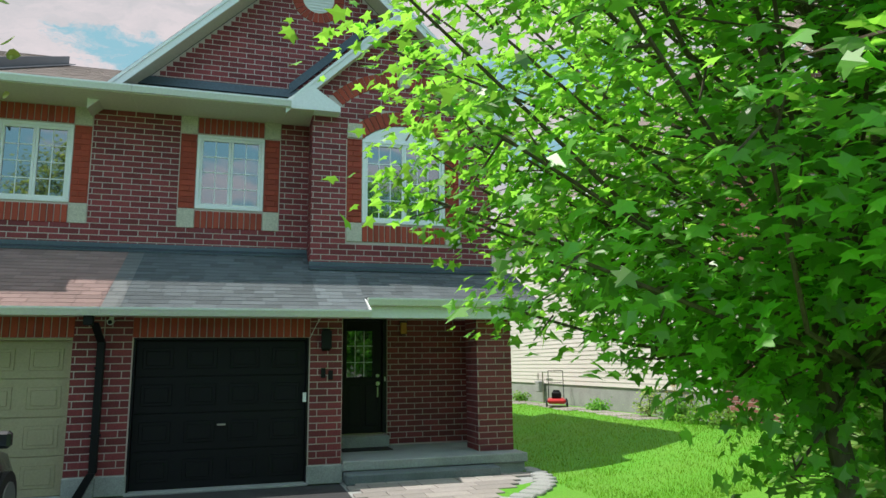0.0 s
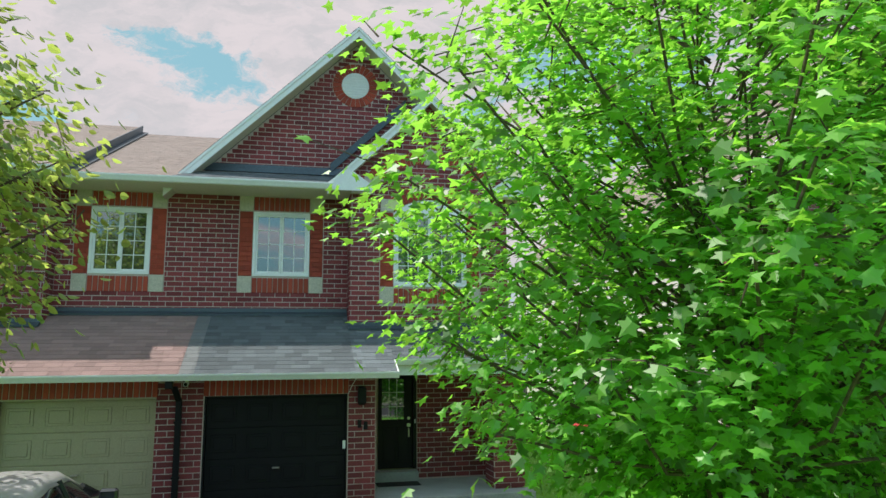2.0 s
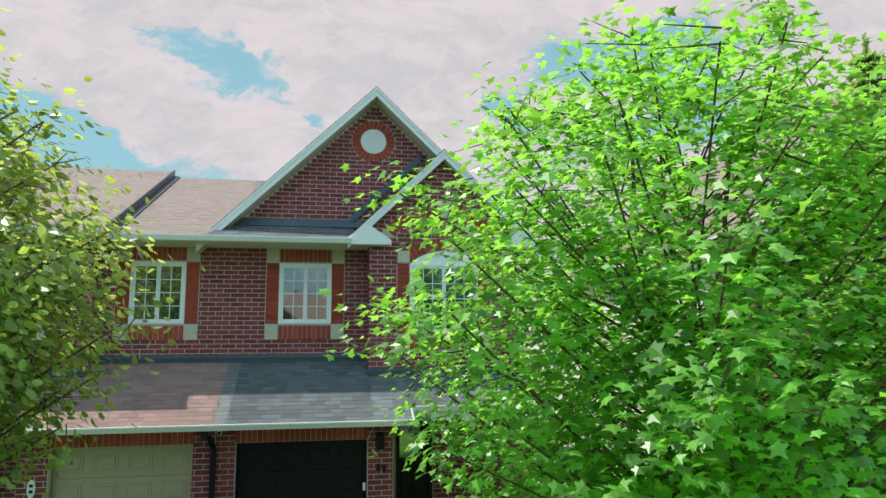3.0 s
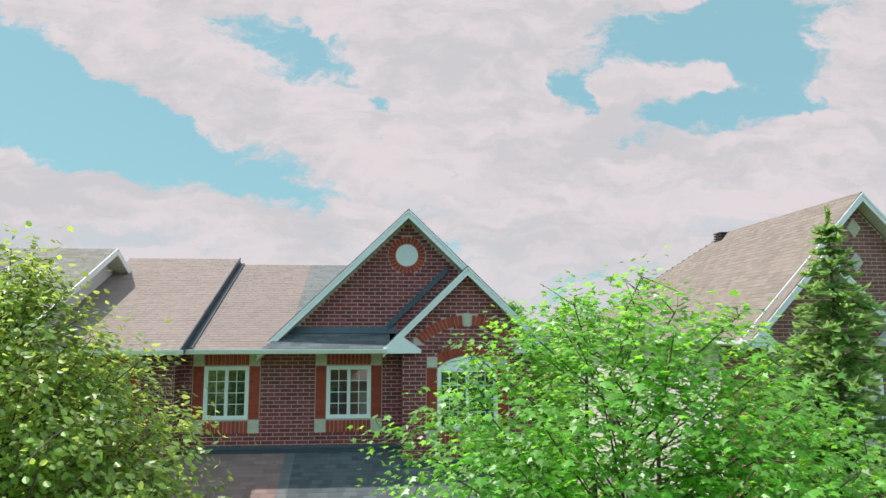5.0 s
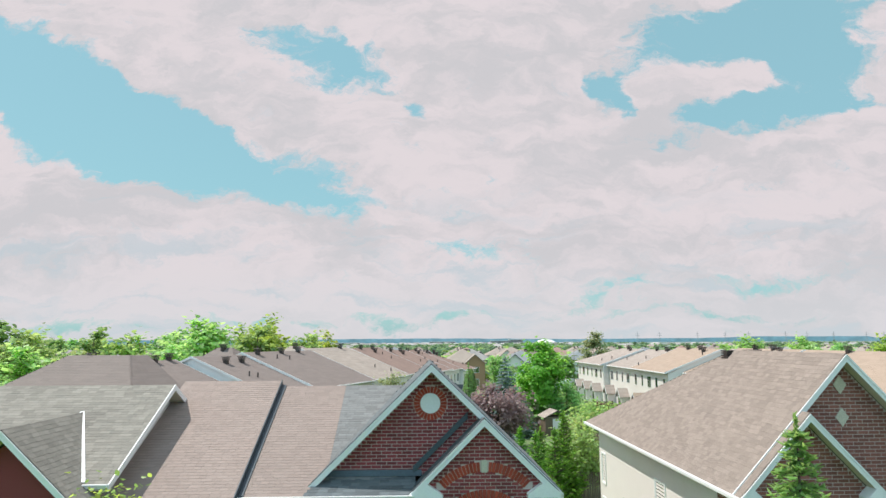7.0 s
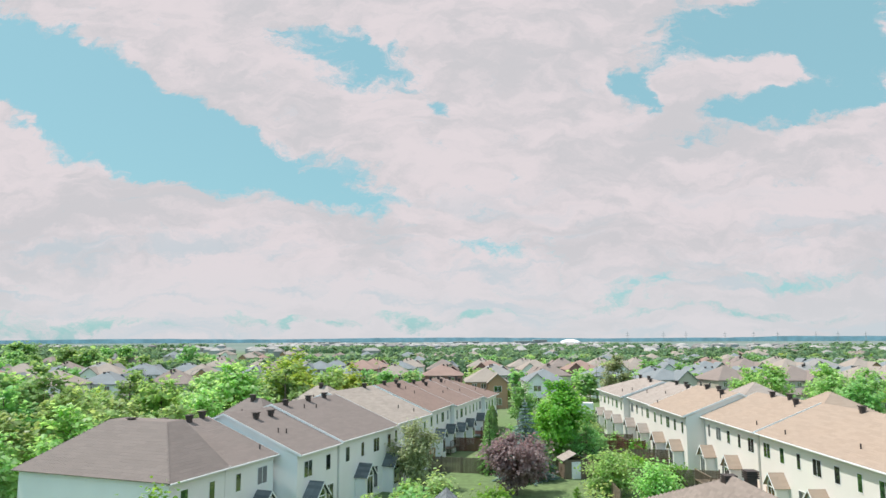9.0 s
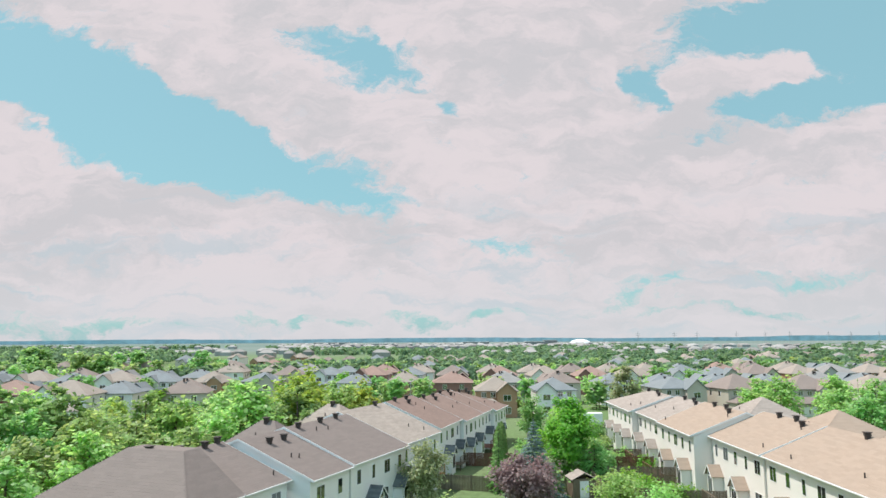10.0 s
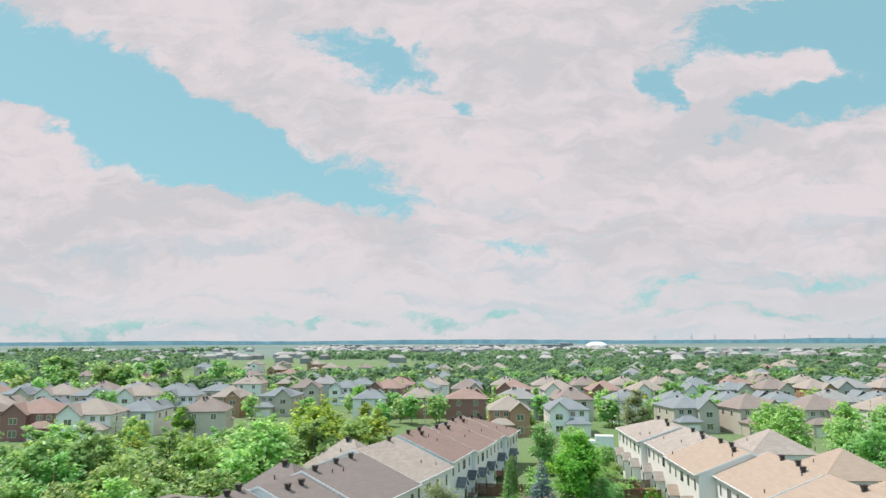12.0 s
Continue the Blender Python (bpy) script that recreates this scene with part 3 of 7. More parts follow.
    up_b = wall_plate("wall", house_b, [(-4.3, w1[0], 1.8, 2.05, 3.3, 6.2), (w1[1], UNIT, 1.8, 2.05, 3.3, 6.2), (w1[0], w1[1], 1.8, 2.05, 3.3, w1[2]), (w1[0], w1[1], 1.8, 2.05, w1[3], 6.2)], MORTAR, "dark red brick upper wall with orange-red window surround")
    t = 0.285

    def hole(w, z, head=0.33):
        return [(w[0] - t, w[1] + t)] if w[2] - 0.345 < z < w[3] + head else []

    lay(dark, o, X, S, bond(3.7, 6.11, lambda z: without(-4.3, 1.32, hole(w2, z) + hole(w1, z))))
    surround(red, stone, o, S, *w2)
    surround(red_b, stone_b, o, S, *w1)
    for hs, w in ((house, w2), (house_b, w1)):
        window(hs, pose(w[0], 1.815, w[2]), w[1] - w[0], w[3] - w[2])
    # neighbour's forward bay, behind the tree
    w0 = (-6.55, -5.43, 4.43, 5.77)
    o2 = Vector((0, 1.3, 0))
    wall_plate("wall", house_b, [(-7.6, w0[0], 1.3, 1.55, 3.0, 6.2), (w0[1], -4.3, 1.3, 1.55, 3.0, 6.2), (w0[0], w0[1], 1.3, 1.55, 3.0, w0[2]), (w0[0], w0[1], 1.3, 1.55, w0[3], 6.2), (-4.55, -4.3, 1.55, 2.0, 3.0, 6.2)], MORTAR)
    lay(dark_b, o2, X, S, bond(3.4, 6.1, lambda z: without(-7.6, -4.3, hole(w0, z))))
    lay(dark_b, Vector((-4.3, 1.3, 0)), Y, X, bond(3.4, 6.1, lambda z: [(0, 0.5)]))
    surround(red_b, stone_b, o2, S, *w0)
    window(house_b, pose(w0[0], 1.315, w0[2]), w0[1] - w0[0], w0[3] - w0[2])
    # bay with arched window
    w3, cx = (2.21, 3.74, 4.19, 5.72), 2.975
    o3 = Vector((0, 1.2, 0))
    bay = wall_plate("wall", house, [(1.32, w3[0], 1.2, 1.45, 2.9, 6.2), (w3[1], 4.64, 1.2, 1.45, 2.9, 6.2), (w3[0], w3[1], 1.2, 1.45, 2.9, w3[2]), (w3[0], w3[1], 1.24, 1.45, w3[2], 6.2), (1.32, 1.57, 1.45, 1.8, 2.9, 6.2), (4.39, 4.64, 1.45, 10.6, 0.0, 6.2)], MORTAR, "dark red brick bay with arched window head")
    gz = 8.17
    bm = prism(bmesh.new(), [(cx - (gz - 6.2) / GP, 1.2, 6.2), (cx + (gz - 6.2) / GP, 1.2, 6.2), (cx, 1.2, gz)], (0, 0.25, 0))
    part("gable_wall", bm, MORTAR, house, "brick gable with a relieving arch and keystone")
    half = (w3[1] - w3[0]) / 2
    rise = 0.30
    R = (half * half + rise * rise) / (2 * rise)
    ang = math.degrees(math.asin(half / R))
    cz = w3[3] + rise - R
    R2, half2, rise2 = 0, 1.22, 0.50
    R2 = (half2 * half2 + rise2 * rise2) / (2 * rise2)
    cz2, ang2 = 6.42 + rise2 - R2, math.degrees(math.asin(half2 / R2))

    def bay_rows(z):
        half_w = min(1.665, (gz - 0.05 - z) / GP) if z > 6.2 else 1.665
        holes = []
        if w3[2] - 0.345 < z < w3[3]:
            holes.append((w3[0] - t, w3[1] + t))
        for r0, r1, c, lim in ((0, R + 0.29, cz, half + 0.17), (R2 - 0.13, R2 + 0.15, cz2, half2 + 0.05)):
            if z > (w3[3] if r0 == 0 else 6.3) and abs(z - c) < r1:
                b = min(lim + 0.1, math.sqrt(r1 * r1 - (z - c) ** 2))
                a = math.sqrt(max(0, r0 * r0 - (z - c) ** 2))
                if b > a:
                    holes += [(cx - b, cx - a + 0.001), (cx + a - 0.001, cx + b)]
        return without(cx - half_w, cx + half_w, holes) if half_w > 0.03 else []

    lay(dark, o3, X, S, bond(3.3, gz - 0.06, bay_rows))
    lay(dark, Vector((1.32, 1.8, 0)), -Y, -X, bond(3.3, 6.1, lambda z: [(0, 0.6)]))
    surround(red, stone, o3, S, *w3, head=False)
    arch(red, o3, X, S, cx, cz, R + 0.015, R + 0.28, -ang, ang, 17)
    arch(red, o3, X, S, cx, cz2, R2 - 0.125, R2 + 0.145, -ang2, -4, 12)
    arch(red, o3, X, S, cx, cz2, R2 - 0.125, R2 + 0.145, 4, ang2, 12)
    stone.block(o3 + X * (cx - 0.085) + Z * (cz2 + R2 - 0.15), X, Z, S, 0.17, 0.35, 0.03)
    for sx in (-1, 1):
        a = cx + sx * (half + 0.13) - 0.14
        stone.block(o3 + X * a + Z * (w3[3] + 0.02), X, Z, S, 0.27, 0.27, 0.024)
    window(house, pose(w3[0], 1.215, w3[2]), w3[1] - w3[0], w3[3] - w3[2], cols=3, rows=4)
    ring = [(cx - R * math.sin(radians(a)), 1.2, cz + R * math.cos(radians(a))) for a in np.linspace(-ang, ang, 17)]
    ring += [(w3[0], 1.2, w3[3]), (w3[1], 1.2, w3[3])]
    part("arch_panel", prism(bmesh.new(), ring, (0, 0.035, 0)), VINYL_WHITE, house, "white arched panel over the window")
    # big gable
    ax, az = 1.47, 9.85
    gw = az - 0.24
    bm = prism(bmesh.new(), [(ax - (gw - 6.2) / GP, 1.8, 6.2), (ax + (gw - 6.2) / GP, 1.8, 6.2), (ax, 1.8, gw)], (0, 0.25, 0))
    part("gable_wall", bm, MORTAR, house, "tall brick gable with a round white louvre")
    vc, vr = (1.44, 8.67), 0.50

    def gable_rows(z):
        h = (gw - 0.06 - z) / GP
        if h < 0.05:
            return []
        d = vr * vr - (z - vc[1]) ** 2
        return without(ax - h, ax + h, [(vc[0] - math.sqrt(d), vc[0] + math.sqrt(d))] if d > 0 else [])

    lay(dark, o, X, S, bond(6.6, gw - 0.1, gable_rows))
    arch(red, o, X, S, vc[0], vc[1], 0.305, 0.495, 0, 360, 26)
    disc = [(vc[0] + 0.295 * math.cos(a), 1.79, vc[1] + 0.295 * math.sin(a)) for a in np.linspace(0, 2 * math.pi, 33)[:-1]]
    lv = part("louvre", prism(bmesh.new(), disc, (0, 0.03, 0)), WHITE, house, "round white gable louvre")
    bm = bmesh.new()
    for k in range(-4, 5):
        h = 0.06 * k
        q = math.sqrt(0.27 ** 2 - h * h)
        box(bm, vc[0] - q, vc[0] + q, 1.776, 1.789, vc[1] + h - 0.02, vc[1] + h + 0.012)
    part("louvre_slat", bm, WHITE, lv)
    # porch: back wall, pillar, slab and steps
    back = wall_plate("wall", house, [(2.78, 4.39, 1.8, 2.05, 0.0, 2.9), (1.72, 2.78, 1.8, 2.05, 2.56, 2.9), (1.72, 2.02, 1.8, 2.05, 0, 2.56)], MORTAR, "dark red brick porch wall")
    near.append((back, Vector((0, 1.8, 0)), X, S, list(bond(0.32, 2.75, lambda z: [(2.79, 4.64)] if z < 2.55 else [(1.72, 4.64)]))))
    pillar = part("pillar", boxed(4.02, 4.62, 0.36, 0.96, 0.30, 2.62), MORTAR, house, "square brick porch pillar")
    near.append((pillar, Vector((0, 0.36, 0)), X, S, list(bond(0.30, 2.6, lambda z: [(4.01, 4.63)], long=0.31))))
    near.append((pillar, Vector((4.02, 0.96, 0)), -Y, -X, list(bond(0.30, 2.6, lambda z: [(0, 0.6)], long=0.3))))
    soldiers(red, Vector((0, 0.3, 0)), X, S, 1.74, 2.8, 2.60, 2.70)
    part("porch_slab", boxed(1.74, 4.70, -0.05, 1.8, 0.16, 0.30, 0.012), CONCRETE, house, "concrete porch slab")
    part("porch_base", boxed(1.76, 4.66, 0.0, 1.8, 0, 0.16), CONCRETE, house, "stained concrete porch base")
    part("step", boxed(1.745, 4.12, -0.36, -0.052, 0, 0.155, 0.02), BLUESTONE, house, "blue-grey concrete step")
    part("door_step", boxed(1.75, 2.78, 1.52, 1.8, 0.302, 0.50, 0.012), CONCRETE, house)
    # front door
    door = part("front_door", boxed(2.04, 2.70, 1.84, 1.885, 0.52, 2.50), BLACK, house, "black front door with a glazed upper half")
    bm = bmesh.new()
    for a in ((1.98, 2.04, 0.52, 2.56), (2.70, 2.78, 0.52, 2.56), (2.04, 2.70, 2.50, 2.56)):
        box(bm, a[0], a[1], 1.77, 1.9, a[2], a[3], 0.006)
    part("door_frame", bm, BLACK, door)
    part("pane", boxed(2.06, 2.52, 1.815, 1.823, 1.50, 2.32), GLASS, door, "leaded glass pane")
    bm = bmesh.new()
    for a in ((2.04, 2.06, 1.48, 2.34), (2.52, 2.545, 1.48, 2.34), (2.06, 2.52, 1.475, 1.50), (2.06, 2.52, 2.32, 2.345)):
        box(bm, a[0], a[1], 1.805, 1.84, a[2], a[3], 0.004)
    part("pane_frame", bm, BLACK, door)
    bm = bmesh.new()
    for x in (2.21, 2.37):
        box(bm, x - 0.005, x + 0.005, 1.808, 1.8145, 1.50, 2.32)
    for z in (1.76, 2.05):
        box(bm, 2.06, 2.52, 1.806, 1.8125, z - 0.005, z + 0.005)
    part("muntin", bm, VINYL_WHITE, door)
    for x0, x1 in ((2.10, 2.33), (2.40, 2.63)):
        part("panel", boxed(x0, x1, 1.826, 1.839, 0.65, 1.36, 0.008), BLACK, door)
    part("dead_bolt", cyl(bmesh.new(), (2.62, 1.84, 1.52), (2.62, 1.80, 1.52), 0.03, n=12), METAL, door, "round chrome dead bolt")
    part("door_knob", cyl(bmesh.new(), (2.62, 1.84, 1.38), (2.62, 1.79, 1.38), 0.038, n=12), METAL, door)
    part("pull_handle", boxed(2.605, 2.635, 1.79, 1.84, 1.14, 1.32, 0.006), METAL, door, "worn chrome pull handle")
    part("door_bell", boxed(2.735, 2.755, 1.755, 1.77, 1.42, 1.50, 0.003), WHITE, house)

    # joined bricks
    for hs, a, b, c in ((house, red, dark, stone), (house_b, red_b, dark_b, stone_b)):
        w = up if hs is house else up_b
        for nm, sh, mt in (("accent_bricks", a, BRICK_RED), ("field_bricks", b, BRICK)):
            part(nm, sh.mesh(nm, mt), mt, w)["kind"] = "stuff"
        for i in range(0, len(c.v), 8):
            one = Sheet()
            one.v, one.f = c.v[i:i + 8], c.f[:5]
            part("corner_stone", one.mesh("corner_stone", STONE), STONE, w, "pale cast stone corner block")
    LATE.extend(near)

    # lower roof: charcoal over our garage and porch, rose-brown next door
    def lower(hs, x0, x1, y0, y1, mat, nm="lower_roof", lab=""):
        z = lambda y: LZ + LP * (y - LY)
        return pitched(nm, hs, [(x0, y0, z(y0)), (x1, y0, z(y0)), (x1, y1, z(y1)), (x0, y1, z(y1))], mat, label=lab)

    lower(house, UNIT + 0.24, 1.32, LY, 1.8, SLATE, lab="charcoal shingle roof over the garage")
    lower(house, 1.32, 2.05, LY, 1.2, SLATE)
    lower(house, 2.05, 5.02, 0.0, 1.2, SLATE, lab="charcoal shingle porch roof")
    lower(house, UNIT, UNIT + 0.24, LY, 1.8, SLATE_UP, "ridge_strip", "lighter grey strip of shingles along the party line")
    lower(house_b, -7.9, UNIT, LY, 1.3, ROSE, lab="rose-brown shingle roof over the garage")
    lower(house_b, -4.3, UNIT, 1.3, 1.8, ROSE)
    gutter(house, UNIT, 2.08, LY - 0.09, LZ + 0.0)
    gutter(house, 2.10, 5.05, -0.09, LZ + LP * (0 - LY) + 0.0)
    gutter(house_b, -7.9, UNIT - 0.004, LY - 0.09, LZ)
    zp = LZ + LP * (0 - LY)
    for hs, a in ((house, (UNIT, 2.05, LY + 0.02, 0.0, 2.42, 2.445)), (house, (1.72, 5.0, 0.03, 1.8, zp - 0.125, zp - 0.10)), (house_b, (-7.9, UNIT - 0.003, LY + 0.02, 0.0, 2.42, 2.445))):
        part("soffit", boxed(*a), SOFFIT, hs, "cream vented soffit")
    bm = prism(bmesh.new(), [(2.055, LY - 0.09, LZ), (2.055, 0.03, zp), (2.055, 0.03, zp - 0.2), (2.055, LY - 0.05, LZ - 0.11)], (0.022, 0, 0))
    part("end_board", bm, WHITE, house, "white boxed end of the garage eave")
    part("beam", boxed(1.745, 4.98, 0.05, 0.30, zp - 0.30, zp - 0.127), WHITE, house)
    for hs, x0, x1, y, zz in ((house, UNIT, 1.32, 1.785, 3.64), (house, 1.30, 4.66, 1.185, 3.34), (house_b, -4.3, UNIT - 0.003, 1.785, 3.64), (house_b, -7.6, -4.3, 1.285, 3.4)):
        bm = prism(bmesh.new(), [(x0, y, zz - 0.02), (x0, y, zz + 0.13), (x0, y - 0.012, zz + 0.13), (x0, y - 0.02, zz + 0.06), (x0, y - 0.13, zz + 0.0), (x0, y - 0.13, zz - 0.03)], (x1 - x0, 0, 0))
        part("flashing", bm, FLASHING, hs, "dark blue-grey metal flashing")
    # upper roofs
    zr = lambda y: EZ + P * (y - EY)
    rz = zr(RIDGE_Y)
    yb = 2 * RIDGE_Y - EY

    def upper(hs, x0, x1, mat, y0=EY, lift=0.0, lab="", nm="upper_roof"):
        f = lambda y: zr(y) + lift
        pitched(nm, hs, [(x0, y0, f(y0)), (x1, y0, f(y0)), (x1, RIDGE_Y, f(RIDGE_Y)), (x0, RIDGE_Y, f(RIDGE_Y))], mat, label=lab)
        pitched("rear_roof", hs, [(x1, yb, f(EY)), (x0, yb, f(EY)), (x0, RIDGE_Y, f(RIDGE_Y)), (x1, RIDGE_Y, f(RIDGE_Y))], mat, expo=0.3, wide=0.6)

    upper(house_b, -3.98, UNIT, TAN, lab="sunlit tan-brown shingle roof")
    upper(house_b, -7.5, -3.98, TAN, EY - 0.42, 0.19, lab="sunlit tan-brown shingle roof")
    upper(house, UNIT, 0.46, SLATE_UP, lab="charcoal shingle roof")
    bm = prism(bmesh.new(), [(-3.975, EY - 0.47, EZ - 0.20), (-3.975, RIDGE_Y, rz + 0.02), (-3.975, RIDGE_Y, rz + 0.235), (-3.975, EY - 0.47, EZ + 0.015)], (0.03, 0, 0))
    part("roof_step", bm, FLASHING, house_b, "dark metal step between the roofs")
    bm = prism(bmesh.new(), [(-3.94, EY - 0.0, EZ + 0.02), (-3.94, RIDGE_Y, rz + 0.03), (-3.94, RIDGE_Y, rz + 0.05), (-3.94, EY - 0.0, EZ + 0.04)], (0.14, 0, 0))
    part("step_flashing", bm, FLASHING, house_b)
    gutter(house, UNIT, 0.92, EY - 0.10, EZ + 0.0)
    gutter(house_b, -3.95, UNIT - 0.004, EY - 0.10, EZ)
    gutter(house_b, -7.6, -3.9, EY - 0.52, EZ - 0.0)
    for hs, a in ((house, (UNIT, 1.32, EY, 1.8, EZ - 0.125, EZ - 0.10)), (house_b, (-4.3, UNIT - 0.003, EY, 1.8, EZ - 0.125, EZ - 0.10)), (house_b, (-7.6, -3.98, EY - 0.45, 1.3, EZ - 0.125, EZ - 0.10))):
        part("soffit", boxed(*a), SOFFIT, hs, "cream vented soffit")
    # pent roof at the foot of the big gable
    pitched("pent_roof", house, [(-2.15, EY, EZ + 0.012), (1.0, EY, EZ + 0.012), (1.0, 1.8, 6.605), (-1.75, 1.8, 6.605)], SLATE, label="narrow charcoal pent roof under the gable")
    bm = prism(bmesh.new(), [(-1.72, 1.785, 6.59), (-1.72, 1.785, 6.77), (-1.72, 1.77, 6.77), (-1.72, 1.72, 6.60)], (2.9, 0, 0))
    part("flashing", bm, FLASHING, house)
    # big gable roof
    yend, back_z = 5.6, az
    for sx in (-1, 1):
        fx = ax + sx * (az - EZ + 0.02) / GP
        fz = EZ - 0.02
        if sx < 0:
            pitched("gable_roof", house, [(fx, 7.2, fz), (fx, 1.36, fz), (ax, 1.36, az), (ax, yend, az)], SLATE, label="charcoal shingle gable roof")
        else:
            pitched("gable_roof", house, [(fx, 1.36, fz), (fx, 7.2, fz), (ax, yend, az), (ax, 1.36, az)], SLATE, label="charcoal shingle gable roof")
        rake(house, ax, az - 0.03, ax + sx * 3.80, az - 0.03 - 3.80 * GP, 1.34, 0.15)
    pitched("gable_roof", house, [(ax + 3.75, 7.2, EZ), (ax - 3.75, 7.2, EZ), (ax - 0.01, yend, az), (ax + 0.01, yend, az)], SLATE)
    # small gable roof
    sz = 8.32
    for sx in (-1, 1):
        fx = cx + sx * 2.12
        fz = sz - 2.12 * GP
        q = [(fx, 0.98, fz), (fx, 5.5, fz), (cx, 4.4, sz), (cx, 0.98, sz)]
        pitched("gable_roof", house, q if sx > 0 else [(fx, 4.5, fz), (fx, 0.98, fz), (cx, 0.98, sz), (cx, 4.4, sz)], SLATE, label="charcoal shingle roof of the small gable")
        rake(house, cx, sz - 0.03, cx + sx * 2.14, sz - 0.03 - 2.14 * GP, 0.96, 0.15, 0.24)
        a, b = cx + sx * 2.14, cx + sx * 1.20
        zb = fz - 0.16
        bm = prism(bmesh.new(), [(a, 0.945, zb), (b, 0.945, zb), (b, 0.945, zb + 0.10), (a - sx * 0.42, 0.945, zb + 0.46), (a, 0.945, zb + 0.14)], (0, 0.255, 0))
        part("eave_return", bm, WHITE, house, "white boxed eave return")
    # chimney flashing strip in the valley between the gables
    bm = prism(bmesh.new(), [(0.92, 1.74, 6.66), (2.55, 1.74, 8.22), (2.55, 1.74, 8.42), (0.92, 1.74, 6.86)], (0, 0.045, 0))
    part("valley_flashing", bm, FLASHING, house)
    # rear and side walls close the row
    wall_plate("rear_wall", house, [(UNIT, 4.64, 10.6, 10.8, 0, 6.2)], SIDING_WHITE)
    wall_plate("rear_wall", house_b, [(-7.6, UNIT, 10.6, 10.8, 0, 6.2)], SIDING_WHITE)
    # taller unit further along
    cz3 = lambda y: 9.1 - 0.494 * abs(y - 4.45)
    ex = -7.05
    q = [(-16.0, -0.15, cz3(-0.15)), (ex, -0.15, cz3(-0.15)), (ex, 4.45, 9.1), (-16.0, 4.45, 9.1)]
    pitched("upper_roof", house_c, q, GREYROOF, label="warm grey shingle roof standing above its neighbour")
    pitched("rear_roof", house_c, [(ex, 10.6, cz3(10.6)), (-16, 10.6, cz3(10.6)), (-16, 4.45, 9.1), (ex, 4.45, 9.1)], GREYROOF, expo=0.3, wide=0.6)
    for y0 in (-0.18, 10.6):
        z0 = cz3(y0)
        bm = prism(bmesh.new(), [(ex + 0.005, y0, z0 + 0.01), (ex + 0.005, 4.45, 9.11), (ex + 0.005, 4.45, 8.92), (ex + 0.005, y0, z0 - 0.18)], (0.035, 0, 0))
        board = part("verge_board", bm, WHITE, house_c, "white verge board")
        bm = prism(bmesh.new(), [(-7.5, y0, z0 - 0.12), (-7.5, 4.45, 8.95), (-7.5, 4.45, 8.93), (-7.5, y0, z0 - 0.14)], (0.44, 0, 0))
        part("soffit", bm, SOFFIT, board)
    bm = prism(bmesh.new(), [(-7.7, 0.9, 6.0), (-7.7, 0.9, cz3(0.9) - 0.15), (-7.7, 4.45, 8.92), (-7.7, 10.0, cz3(10.0) - 0.15), (-7.7, 10.0, 6.0)], (0.2, 0, 0))
    part("side_gable", bm, SIDING, house_c)
    wall_plate("wall", house_c, [(-16, -7.62, 1.3, 1.55, 0, 6.3), (-16, -7.75, 11.2, 11.4, 0, 6.3), (-16, -15.8, 1.55, 11.2, 0, 6.3)], BRICK)
    gutter(house_c, -16, ex, -0.25, q[0][2])
    gx, gzz = -9.3, 8.38
    for sx in (-1, 1):
        fx, fz = gx + sx * 2.0, gzz - 2.0 * GP
        qq = [(fx, -1.2, fz), (fx, 1.0, fz), (gx, 3.0, gzz), (gx, -1.2, gzz)]
        pitched("gable_roof", house_c, qq if sx > 0 else [qq[1], qq[0], qq[3], qq[2]], GREYROOF, label="cross gable roof")
        rake(house_c, gx, gzz - 0.03, gx + sx * 2.0, gzz - 0.03 - 2.0 * GP, -1.22, 0.15)
        a, b, w = Vector((gx + sx * 0.02, 2.97, cz3(2.97) + 0.03)), Vector((gx + sx * 1.58, -0.12, cz3(-0.12) + 0.03)), Vector((sx * 0.07, 0, 0))
        part("valley_flashing", prism(bmesh.new(), [a - w * 0.3, a + w * 0.3, b + w, b - w], (0, 0, 0.012)), WHITE, house_c, "pale metal valley between the roofs")
    bm = prism(bmesh.new(), [(gx - 1.7, -0.8, 6.2), (gx + 1.7, -0.8, 6.2), (gx + 1.7, -0.8, 6.4), (gx, -0.8, 8.05), (gx - 1.7, -0.8, 6.4)], (0, 0.25, 0))
    part("gable_wall", bm, BRICK, house_c)


front_row()

